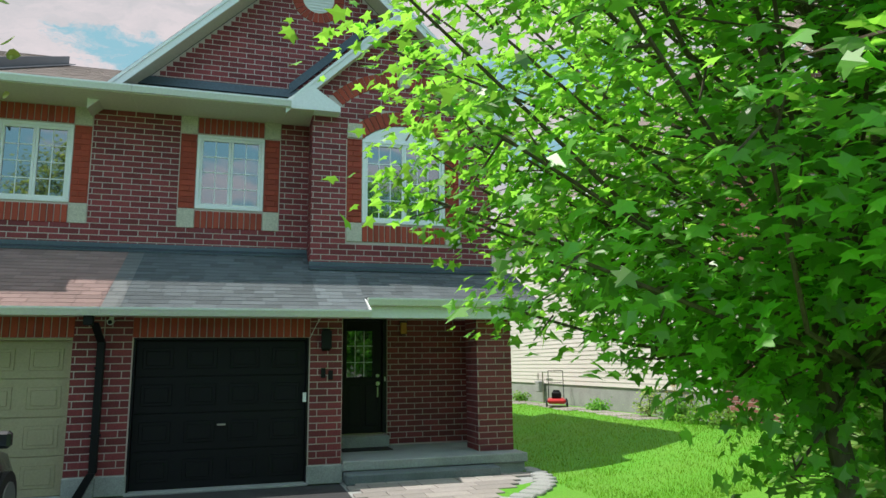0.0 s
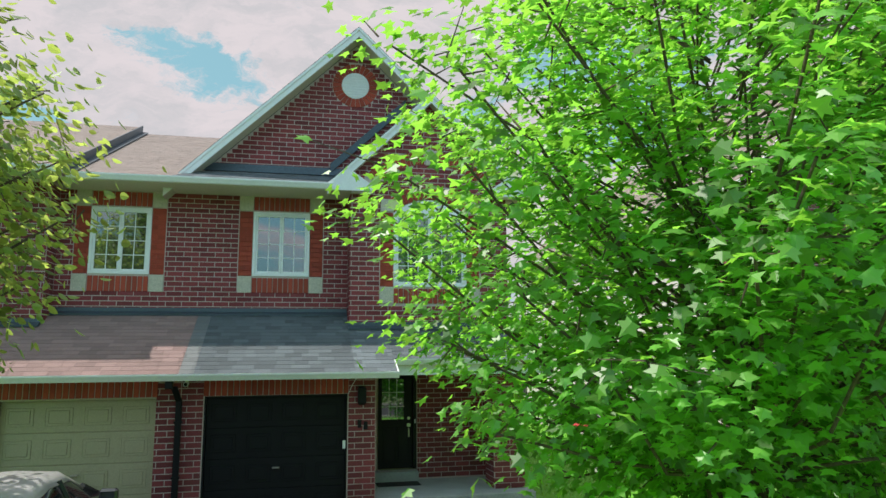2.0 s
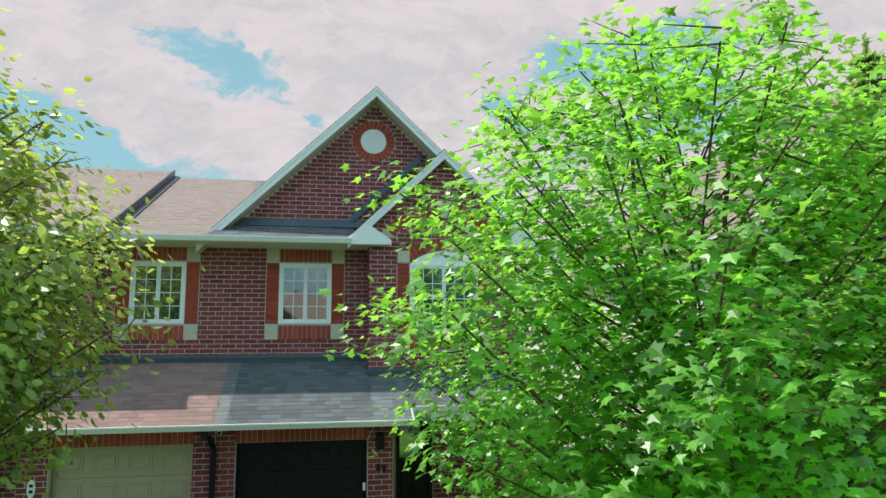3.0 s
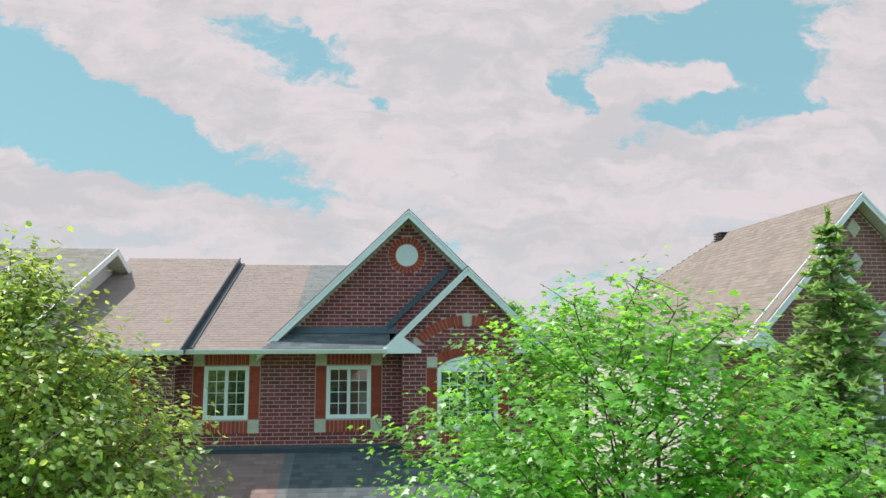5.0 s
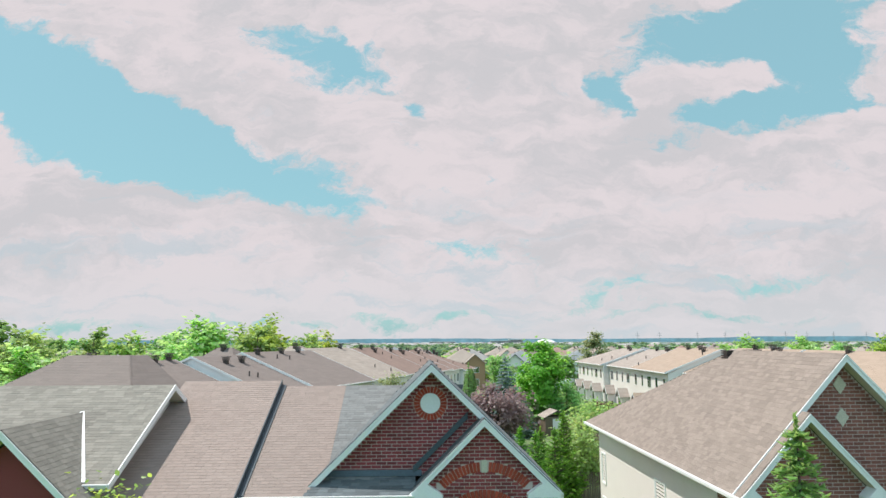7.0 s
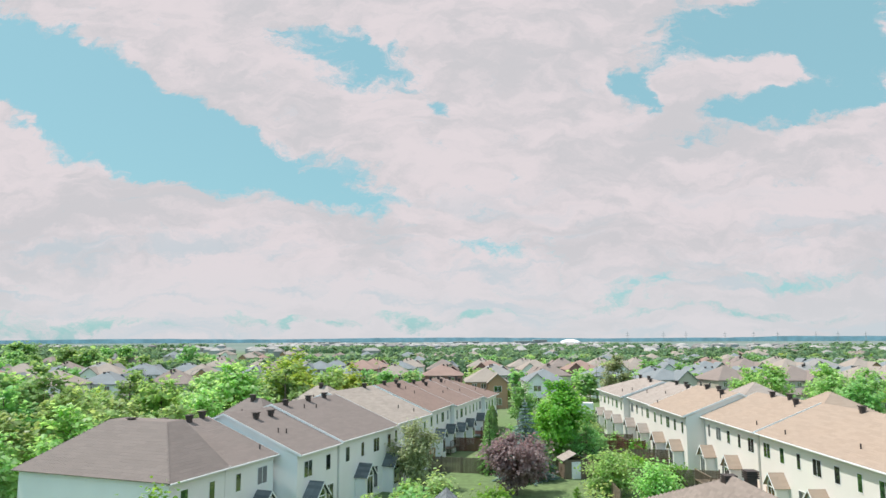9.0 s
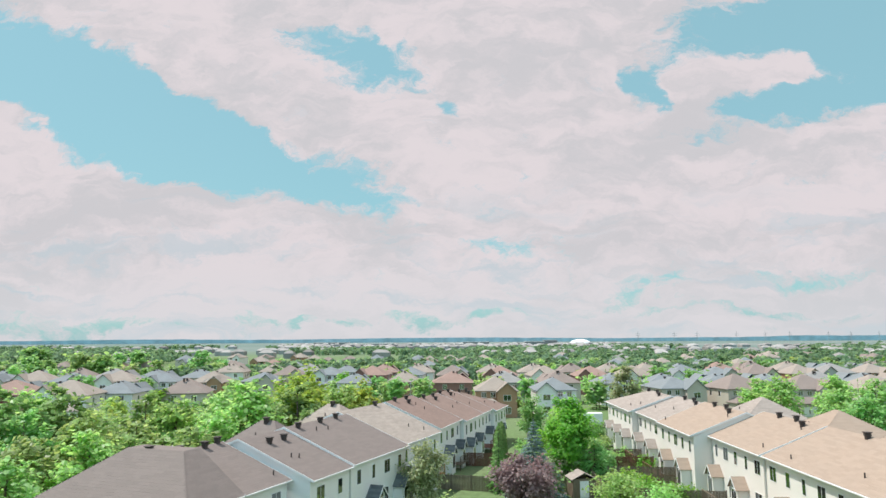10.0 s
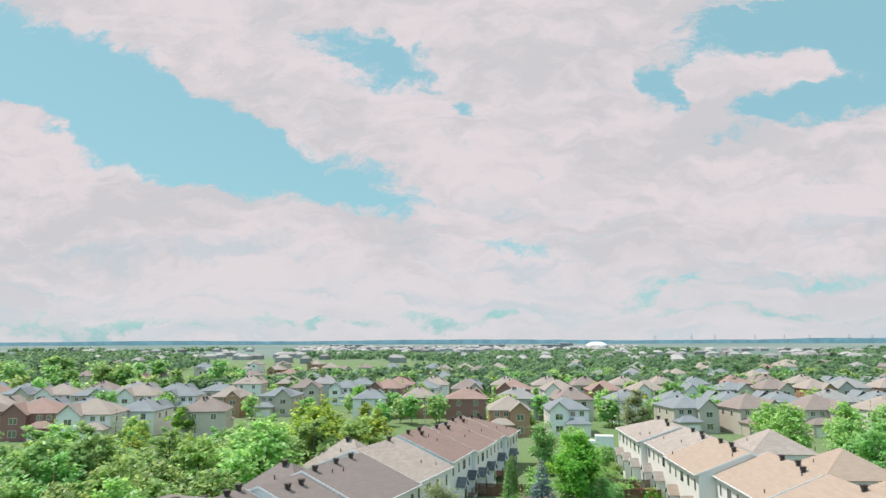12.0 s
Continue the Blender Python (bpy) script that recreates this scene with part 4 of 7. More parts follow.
# ---- the detached house beside the lawn ----
def right_house():
    h = thing("house", "two-storey house with cream siding, brick front and taupe shingle roof", "house")
    S = Vector((0, -1, 0))
    wx, ex, ez = 9.9, 9.45, 6.42
    ax, az = 12.8, 10.12
    # shell
    side = wall_plate("wall", h, [(wx, wx + 0.2, 1.7, 15.4, 1.05, 6.3), (wx + 0.2, 15.7, 15.2, 15.4, 0.3, 6.3), (15.7, 15.9, 0.0, 15.4, 0.3, 6.3)], SIDING, "cream horizontal vinyl siding")
    front = wall_plate("wall", h, [(wx, 15.7, 0.0, 0.2, 0.3, 6.3), (wx, wx + 0.2, 0.2, 1.7, 0.3, 6.3)], MORTAR, "red brick front wall")
    part("foundation", boxed(wx + 0.02, wx + 0.2, 1.7, 15.38, 0.2, 1.05), CONCRETE, h, "grey parged foundation wall")
    lap = Sheet()
    z = 1.05
    while z < 6.25:
        lap.block(Vector((wx, 15.4, z)), -Y, Z, -X, 13.7, 0.125, 0.004)
        k = len(lap.v)
        lap.v += [Vector((wx - 0.018, 15.4, z)), Vector((wx - 0.018, 1.7, z)), Vector((wx - 0.004, 1.7, z + 0.125)), Vector((wx - 0.004, 15.4, z + 0.125)), Vector((wx, 15.4, z)), Vector((wx, 1.7, z))]
        lap.f += [(k, k + 1, k + 2, k + 3), (k + 4, k + 5, k + 1, k)]
        z += 0.125
    part("siding_board", lap.mesh("siding_board", SIDING), SIDING, side)["kind"] = "stuff"
    br = Sheet()
    lay(br, Vector((wx, 1.7, 0)), -Y, -X, bond(0.4, 6.3, lambda z: [(0, 1.7)]))
    lay(br, Vector((wx, 0.0, 0)), -Y, -X, bond(0.4, 6.3, lambda z: [(0, 0.4)]))
    lay(br, Vector((0, 0.0, 0)), X, S, bond(0.4, 6.3, lambda z: without(wx, 15.7, [(12.6, 14.0)] if 4.2 < z < 5.8 else [])))
    gz = az - 0.25
    sl = 1.08
    bm = prism(bmesh.new(), [(ax - (gz - 6.3) / sl, 0.0, 6.3), (ax + (gz - 6.3) / sl, 0, 6.3), (ax, 0, gz)], (0, 0.2, 0))
    part("gable_wall", bm, MORTAR, h, "red brick gable with two pale diamonds")
    lay(br, Vector((0, 0, 0)), X, S, bond(6.3, gz - 0.1, lambda z: [(ax - (gz - 0.05 - z) / sl, ax + (gz - 0.05 - z) / sl)]))
    bx, bz = 11.45, 8.58
    bg = bz - 0.25
    bm = prism(bmesh.new(), [(bx - (bg - 6.3) / sl, -0.4, 6.3), (bx + (bg - 6.3) / sl, -0.4, 6.3), (bx, -0.4, bg)], (0, 0.2, 0))
    part("gable_wall", bm, MORTAR, h)
    lay(br, Vector((0, -0.4, 0)), X, S, bond(6.3, bg - 0.1, lambda z: [(bx - (bg - 0.05 - z) / sl, bx + (bg - 0.05 - z) / sl)]))
    wall_plate("wall", h, [(wx + 0.001, 13.3, -0.4, -0.001, 0.3, 6.3)], MORTAR)
    lay(br, Vector((0, -0.4, 0)), X, S, bond(0.4, 6.3, lambda z: without(wx, 13.3, [(11.75, 12.95)] if 3.4 < z < 5.6 else [])))
    part("field_bricks", br.mesh("field_bricks", BRICK_RH), BRICK_RH, front)["kind"] = "stuff"
    for zc in (9.25, 8.37):
        c = 12.78
        bm = prism(bmesh.new(), [(c - 0.19, -0.03, zc), (c, -0.03, zc - 0.26), (c + 0.19, -0.03, zc), (c, -0.03, zc + 0.26)], (0, 0.028, 0))
        part("diamond", bm, STONE, h, "pale stone diamond")
    window(h, pose(11.75, -0.385, 3.45), 1.2, 2.1, cols=3, rows=5)
    # side windows
    for y0, w, z0, hh in ((6.1, 1.15, 3.95, 1.45), (14.2, 0.75, 3.7, 1.45), (14.1, 0.8, 1.9, 1.2)):
        window(h, pose(wx - 0.02, y0 + w, z0, 0, 0, -90), w, hh, grid=False, sashes=1)
    # roof
    ry, rx = 6.3, ax
    pitched("roof", h, [(ex, 16.3, ez), (ex, -0.39, ez), (rx, -0.39, az), (rx, ry, az)], TAUPE, label="taupe shingle roof")
    pitched("roof", h, [(2 * ax - ex, -0.39, ez), (2 * ax - ex, 16.3, ez), (rx, ry, az), (rx, -0.39, az)], TAUPE)
    pitched("roof", h, [(2 * ax - ex, 16.3, ez), (ex, 16.3, ez), (rx - 0.01, ry, az), (rx + 0.01, ry, az)], TAUPE, expo=0.3, wide=0.6)
    for sx in (-1, 1):
        fx = bx + sx * (bz - ez) / sl
        q = [(fx, -0.8, ez), (fx, 2.4, ez), (bx, 2.4, bz), (bx, -0.8, bz)]
        pitched("gable_roof", h, q if sx > 0 else [q[1], q[0], q[3], q[2]], TAUPE)
        rake(h, bx, bz - 0.03, fx, ez - 0.03, -0.82, 0.14, 0.4)
        rake(h, ax, az - 0.03, ax + sx * (az - ez) / sl, ez - 0.03, -0.41, 0.14, 0.4)
        a, b = fx, fx - sx * 0.62
        bm = prism(bmesh.new(), [(a, -0.83, ez - 0.17), (b, -0.83, ez - 0.17), (b, -0.83, ez - 0.03), (a - sx * 0.3, -0.83, ez + 0.28), (a, -0.83, ez)], (0, 0.43, 0))
        part("eave_return", bm, WHITE, h, "white boxed eave return")
    bm = prism(bmesh.new(), [(ex - 0.10, -0.8, ez), (ex - 0.10, -0.8, ez - 0.09), (ex - 0.06, -0.8, ez - 0.12), (ex + 0.02, -0.8, ez - 0.12), (ex + 0.02, -0.8, ez)], (0, 17.1, 0))
    part("gutter", bm, WHITE, h, "white aluminium eaves trough")
    part("soffit", boxed(ex, wx, -0.39, 16.2, ez - 0.145, ez - 0.12), SOFFIT, h)
    for x, y in ((12.75, 6.6), (14.0, 7.5)):
        v = part("roof_vent", boxed(x - 0.19, x + 0.19, y - 0.19, y + 0.19, 9.2, az - 0.05), VENT, h, "dark louvred roof vent")
        for k in range(4):
            part("louvre", boxed(x - 0.26, x + 0.26, y - 0.26, y + 0.26, az - 0.32 + k * 0.085, az - 0.27 + k * 0.085), VENT, v)


BRICK_RH = material("brick_rose_red", (0.25, 0.095, 0.075), 0.85, 0.25, 1.2, 55, 0.5, island=0.25, second=(0.18, 0.07, 0.06))
right_house()

# ---- plants ----
HALF_MAPLE = [(0, 0), (0.42, -0.06), (0.33, 0.17), (0.64, 0.40), (0.40, 0.50), (0.20, 0.54), (0.0, 1.0)]
HALF_OVAL = [(0, 0), (0.26, 0.2), (0.34, 0.5), (0.2, 0.82), (0, 1.0)]
HALF_CLUMP = [(0, -0.1), (0.46, 0.02), (0.34, 0.55), (0, 0.9)]
HALF_SPRAY = [(0, 0), (0.17, 0.25), (0.12, 0.7), (0, 1.0)]


def leaves_mesh(name, at, normal, size, half, mat, g, fold=0.18, axis=None):
    """Leaves of one outline at many places; each has two halves folded on the midrib."""
    n, k = len(at), len(half)
    nrm = normal / np.maximum(np.linalg.norm(normal, axis=1, keepdims=True), 1e-6)
    a = g.normal(size=(n, 3)) if axis is None else axis
    t = a - (a * nrm).sum(1, keepdims=True) * nrm
    t /= np.maximum(np.linalg.norm(t, axis=1, keepdims=True), 1e-6)
    b = np.cross(t, nrm)
    h = np.array(half)
    right = np.stack([h[:, 0], h[:, 1], -fold * h[:, 0] * 1.4], 1)
    left = right * (-1, 1, 1)
    pts = np.concatenate([right, left[1:-1]], 0)
    m = len(pts)
    co = at[:, None, :] + size[:, None, None] * (pts[None, :, 0:1] * b[:, None, :] + (pts[None, :, 1:2] - 0.4) * t[:, None, :] + pts[None, :, 2:3] * nrm[:, None, :])
    f1 = list(range(k))
    f2 = [0] + [k + i for i in range(k - 2)] + [k - 1]
    faces = []
    for i in range(n):
        o = i * m
        faces.append([o + j for j in f1])
        faces.append([o + j for j in f2[::-1]])
    return raw(name, co.reshape(-1, 3).tolist(), faces, mat)


def limb(bm, pts, r0, r1, n=6):
    for i in range(len(pts) - 1):
        a, b = i / (len(pts) - 1), (i + 1) / (len(pts) - 1)
        cyl(bm, pts[i], pts[i + 1], r0 + (r1 - r0) * a, r0 + (r1 - r0) * b, n, cap=False)


def tree_meshes(seed, height, rx, z0, leaves, half, size, mat, limbs=34, trunk=0.13, lean=(0, 0), spread=0.42, up=0.55, ry=None, twigs=True, shape=2.0, stems=1, prof=None):
    """Trunk mesh and crown mesh of a broad-leaved tree standing at the origin."""
    g = np.random.default_rng(seed)
    ry = ry or rx
    mid = (z0 + height) / 2
    hz = (height - z0) / 2
    ends = []
    gap = 0.16 if limbs < 200 else 0.1
    while prof and len(ends) < limbs:
        gap *= 0.9995
        z = g.uniform(prof[0][0], prof[-1][0])
        rz = np.interp(z, [q[0] for q in prof], [q[1] for q in prof])
        if g.random() * rx > rz:
            continue
        a, d = g.uniform(0, 2 * math.pi), rz * math.sqrt(g.uniform(0.2, 1.0)) * 0.94
        q = np.array([d * math.cos(a), d * math.sin(a), z])
        if all(np.linalg.norm(q - e) > gap * rx for e in ends):
            ends.append(q)
    while len(ends) < limbs:
        p = g.uniform(-1, 1, 3)
        d = abs(p[0]) ** shape + abs(p[1]) ** shape + abs(p[2]) ** shape
        if 0.25 < d < 1.0 and (p[2] < 0.4 or np.hypot(p[0], p[1]) < 0.95 * (1.25 - p[2])):
            q = np.array([p[0] * rx * 0.9 + lean[0], p[1] * ry * 0.9 + lean[1], mid + p[2] * hz * 0.93])
            if all(np.linalg.norm(q - e) > 0.16 * rx for e in ends):
                ends.append(q)
    bm = bmesh.new()
    for sidx in range(stems):
        off = (np.array([math.cos(sidx * 2.4), math.sin(sidx * 2.4)]) * 0.12 * (stems > 1))
        top = (lean[0] * 0.6 + off[0] * 5, lean[1] * 0.6 + off[1] * 5, height * 0.86)
        path = [Vector((off[0] + (top[0] - off[0]) * s + g.normal() * 0.05 * rx * 0.3 * s, off[1] + (top[1] - off[1]) * s + g.normal() * 0.05 * rx * 0.3 * s, top[2] * s - 0.1 * (s == 0))) for s in (0, 0.15, 0.3, 0.45, 0.6, 0.8, 1)]
        limb(bm, path, trunk, trunk * 0.2, 8)
    cl, cd = [], []
    for e in ends:
        zs = max(0.22 * height, e[2] - g.uniform(0.35, 0.9) * np.hypot(e[0], e[1]) - 0.3)
        zs = min(zs, height * 0.8)
        s = zs / (height * 0.86)
        start = Vector((lean[0] * 0.6 * s, lean[1] * 0.6 * s, zs))
        end = Vector(e)
        c = start.lerp(end, 0.5) + Vector((0, 0, -0.10 * (end - start).length * 0.3)) + Vector(g.normal(size=3) * 0.06 * rx * 0.5)
        pts = [start, start.lerp(c, 0.6), c, c.lerp(end, 0.6), end]
        limb(bm, pts, trunk * 0.28 * (1 - 0.5 * s), 0.009, 5 if twigs else 3)
        n = max(3, int(leaves / limbs))
        f = 1.04 - 0.62 * g.random(n) ** 1.7
        base = np.array([start.lerp(end, float(x)) for x in f])
        off = g.normal(size=(n, 3)) * np.array([spread, spread, spread * 0.7]) * (0.55 + 0.6 * f[:, None])
        cl.append(base + off)
        out = base + off - np.array([lean[0], lean[1], mid - hz * 0.6])
        out /= np.linalg.norm(out, axis=1, keepdims=True)
        cd.append(out * 0.6 + np.array([0, 0, up]) + g.normal(size=(n, 3)) * 0.45)
        if twigs:
            for j in range(5):
                k = g.integers(0, n)
                cyl(bm, base[k], Vector(base[k]).lerp(Vector((base + off)[k]), 0.9), 0.009, 0.004, 4, cap=False)
    at, nd = np.concatenate(cl), np.concatenate(cd)
    sz = size * g.uniform(0.65, 1.2, len(at))
    axis = np.stack([at[:, 0] - lean[0], at[:, 1] - lean[1], np.full(len(at), -0.9)], 1) + g.normal(size=at.shape) * 0.8
    return mesh_of("trunk", bm, BARK), leaves_mesh("crown", at, nd, sz, half, mat, g, axis=axis)


def plant(name, label, category, m, meshes, group="", kind=""):
    t = thing(name, label, category, m, group, kind)
    part("trunk", meshes[0], BARK, t)
    part("crown", meshes[1], LEAF, t)
    return t


def conifer_meshes(seed, height, reach, z0, mat, whorl=0.26, per=11, droop=0.25, taper=1.0):
    """A spruce: trunk and whorls of sprays."""
    g = np.random.default_rng(seed)
    bm = bmesh.new()
    cyl(bm, (0, 0, -0.1), (0, 0, height * 0.97), 0.028 * height * 0.5, 0.012, 7)
    at, nd, ax, sz = [], [], [], []
    z = z0
    while z < height - 0.15:
        r = reach * ((height - z) / (height - z0)) ** taper * g.uniform(0.82, 1.12) + 0.10
        for i in range(per):
            a = g.uniform(0, 2 * math.pi)
            rr = r * g.uniform(0.75, 1.12)
            d = np.array([math.cos(a), math.sin(a), 0])
            side = np.array([-d[1], d[0], 0])
            rise = g.uniform(0.05, 0.35)
            steps = max(2, int(rr / 0.17))
            for j in range(steps):
                f = (j + 0.7) / steps
                p = d * rr * f + np.array([0, 0, z + rise * rr * f * 0.6 - droop * rr * f * f])
                for sgn in (-1, 1, 0):
                    dirn = d * 0.8 + side * sgn * 0.75 + np.array([0, 0, g.uniform(-0.25, 0.2)])
                    at.append(p + g.normal(size=3) * 0.025)
                    ax.append(dirn)
                    nd.append(np.array([g.normal() * 0.4, g.normal() * 0.4, 1]))
                    sz.append((0.20 + 0.26 * rr / reach * (1 - 0.4 * f)) * g.uniform(0.7, 1.2) * (0.6 + reach * 0.22))
            cyl(bm, Vector((0, 0, z)), Vector(d * rr * 0.9 + np.array([0, 0, z + rise * rr * 0.5 - droop * rr * 0.8])), 0.02, 0.005, 4, cap=False)
        z += whorl * g.uniform(0.8, 1.2)
    for i in range(26):
        at.append(np.array([0, 0, height - 0.5 + i * 0.022]))
        ax.append(np.array([g.normal() * 0.5, g.normal() * 0.5, 1.0]))
        nd.append(g.normal(size=3))
        sz.append(0.22)
    c = leaves_mesh("crown", np.array(at), np.array(nd), np.array(sz), HALF_SPRAY, mat, g, 0.5, np.array(ax))
    return mesh_of("trunk", bm, BARK), c


def column_meshes(seed, height, r, mat, n=1500, size=0.3):
    """A cedar: a dense column of upright sprays."""
    g = np.random.default_rng(seed)
    z = g.uniform(0.1, 1, n) ** 0.9 * height
    a = g.uniform(0, 2 * math.pi, n)
    rad = r * np.sqrt(np.clip(1 - (z / height) ** 2.2, 0.0, 1)) * g.uniform(0.75, 1.1, n) * (1 + 0.12 * np.sin(a * 5 + z * 2))
    at = np.stack([rad * np.cos(a), rad * np.sin(a), z], 1)
    nd = np.stack([np.cos(a), np.sin(a), g.normal(0, 0.3, n)], 1) + g.normal(size=(n, 3)) * 0.3
    ax = np.stack([np.cos(a) * 0.3, np.sin(a) * 0.3, np.ones(n)], 1) + g.normal(size=(n, 3)) * 0.25
    bm = bmesh.new()
    cyl(bm, (0, 0, -0.1), (0, 0, height * 0.9), 0.08, 0.02, 6)
    return mesh_of("trunk", bm, BARK), leaves_mesh("crown", at, nd, size * g.uniform(0.6, 1.2, n), HALF_CLUMP, mat, g, 0.3, ax)


def front_plants():
    plant("maple_tree", "young maple with bright green lobed leaves on the lawn", "tree", pose(4.22, -6.9, 0.0),
          tree_meshes(3, 7.6, 3.7, 0.8, 33000, HALF_MAPLE, 0.111, MAPLE, limbs=195, trunk=0.085, spread=0.20, up=0.9, stems=2,
                      prof=[(0.9, 0.5), (1.4, 1.1), (1.8, 1.9), (2.2, 2.8), (2.7, 3.35), (4.4, 3.75), (5.5, 3.45), (6.3, 2.7), (6.9, 1.7), (7.4, 0.6)]))
    plant("street_tree", "leafy tree with small dark green leaves by the drive", "tree", pose(-4.4, -6.3, 0.0),
          tree_meshes(11, 8.0, 3.1, 2.3, 38000, HALF_OVAL, 0.11, LEAF_FRONT, limbs=230, trunk=0.11, spread=0.21, up=0.5,
                      prof=[(2.2, 1.3), (3.0, 2.4), (4.0, 3.0), (5.0, 2.85), (6.2, 2.0), (7.1, 1.1), (7.8, 0.3)]))
    plant("spruce_tree", "slim green spruce in front of the brick house", "tree", pose(9.12, -4.37, 0.2), conifer_meshes(5, 8.65, 2.5, 0.5, SPRUCE, whorl=0.2, per=14))
    plant("lime_tree", "yellow-green tree behind the row of houses", "tree", pose(-14.5, 16.5, 0.2), tree_meshes(21, 7.5, 2.9, 2.0, 3500, HALF_CLUMP, 0.26, LIME, twigs=False))


LEAF_FRONT = leaf_material("small_dark_leaf", (0.24, 0.39, 0.09), (0.66, 0.84, 0.16), 0.45, 0.0, 0.9)
front_plants()

# ---- the terraces behind ----
ROOF_L = material("mauve_brown_shingle", (0.195, 0.163, 0.15), 0.95, 0.12, 0.3, 20, 0.3, island=0.06, second=(0.175, 0.145, 0.135))
ROOF_CREAM = material("pale_beige_shingle", (0.33, 0.285, 0.25), 0.95, 0.15, 0.3, 20, 0.3, island=0.10)
ROOF_BROWN = material("red_brown_shingle", (0.235, 0.165, 0.14), 0.95, 0.12, 0.3, 20, 0.3, island=0.06)
ROOF_SAND = material("sand_shingle", (0.335, 0.262, 0.208), 0.95, 0.12, 0.3, 20, 0.3, island=0.06, second=(0.36, 0.265, 0.20))
ROOF_STONE = material("stone_grey_shingle", (0.33, 0.285, 0.255), 0.95, 0.12, 0.3, 20, 0.3, island=0.10)
ROOF_BLUE = material("blue_grey_shingle", (0.17, 0.19, 0.205), 0.95, 0.2, 0.3, 20, 0.3, island=0.12)
CREAM_WALL = material("cream_wall_siding", (0.76, 0.73, 0.69), 0.6, 0.06, 0.3, 20, 0.05)


def vent_mesh():
    bm = bmesh.new()
    box(bm, -0.17, 0.17, -0.17, 0.17, -0.25, 0.20)
    for k in range(3):
        box(bm, -0.22, 0.22, -0.22, 0.22, 0.21 + k * 0.085, 0.275 + k * 0.085)
    box(bm, -0.30, 0.30, -0.30, 0.30, 0.47, 0.54, 0.02)
    return mesh_of("roof_vent", bm, VENT)


VENT_MESH = vent_mesh()


def plain_window(parent, m, w, h, glass=True):
    win = part("window", boxed(0, w, -0.03, 0.02, 0, h), WHITE, parent, "", m)
    n = 2 if w > 0.9 else 1
    for i in range(n):
        part("pane", boxed(0.06 + i * (w - 0.06) / n, (i + 1) * (w - 0.06) / n, -0.036, -0.031, 0.06, h - 0.06), GLASS_DARK, win)
    return win


GLASS_DARK = glass_material("dark_window_glass", (0.015, 0.02, 0.022))


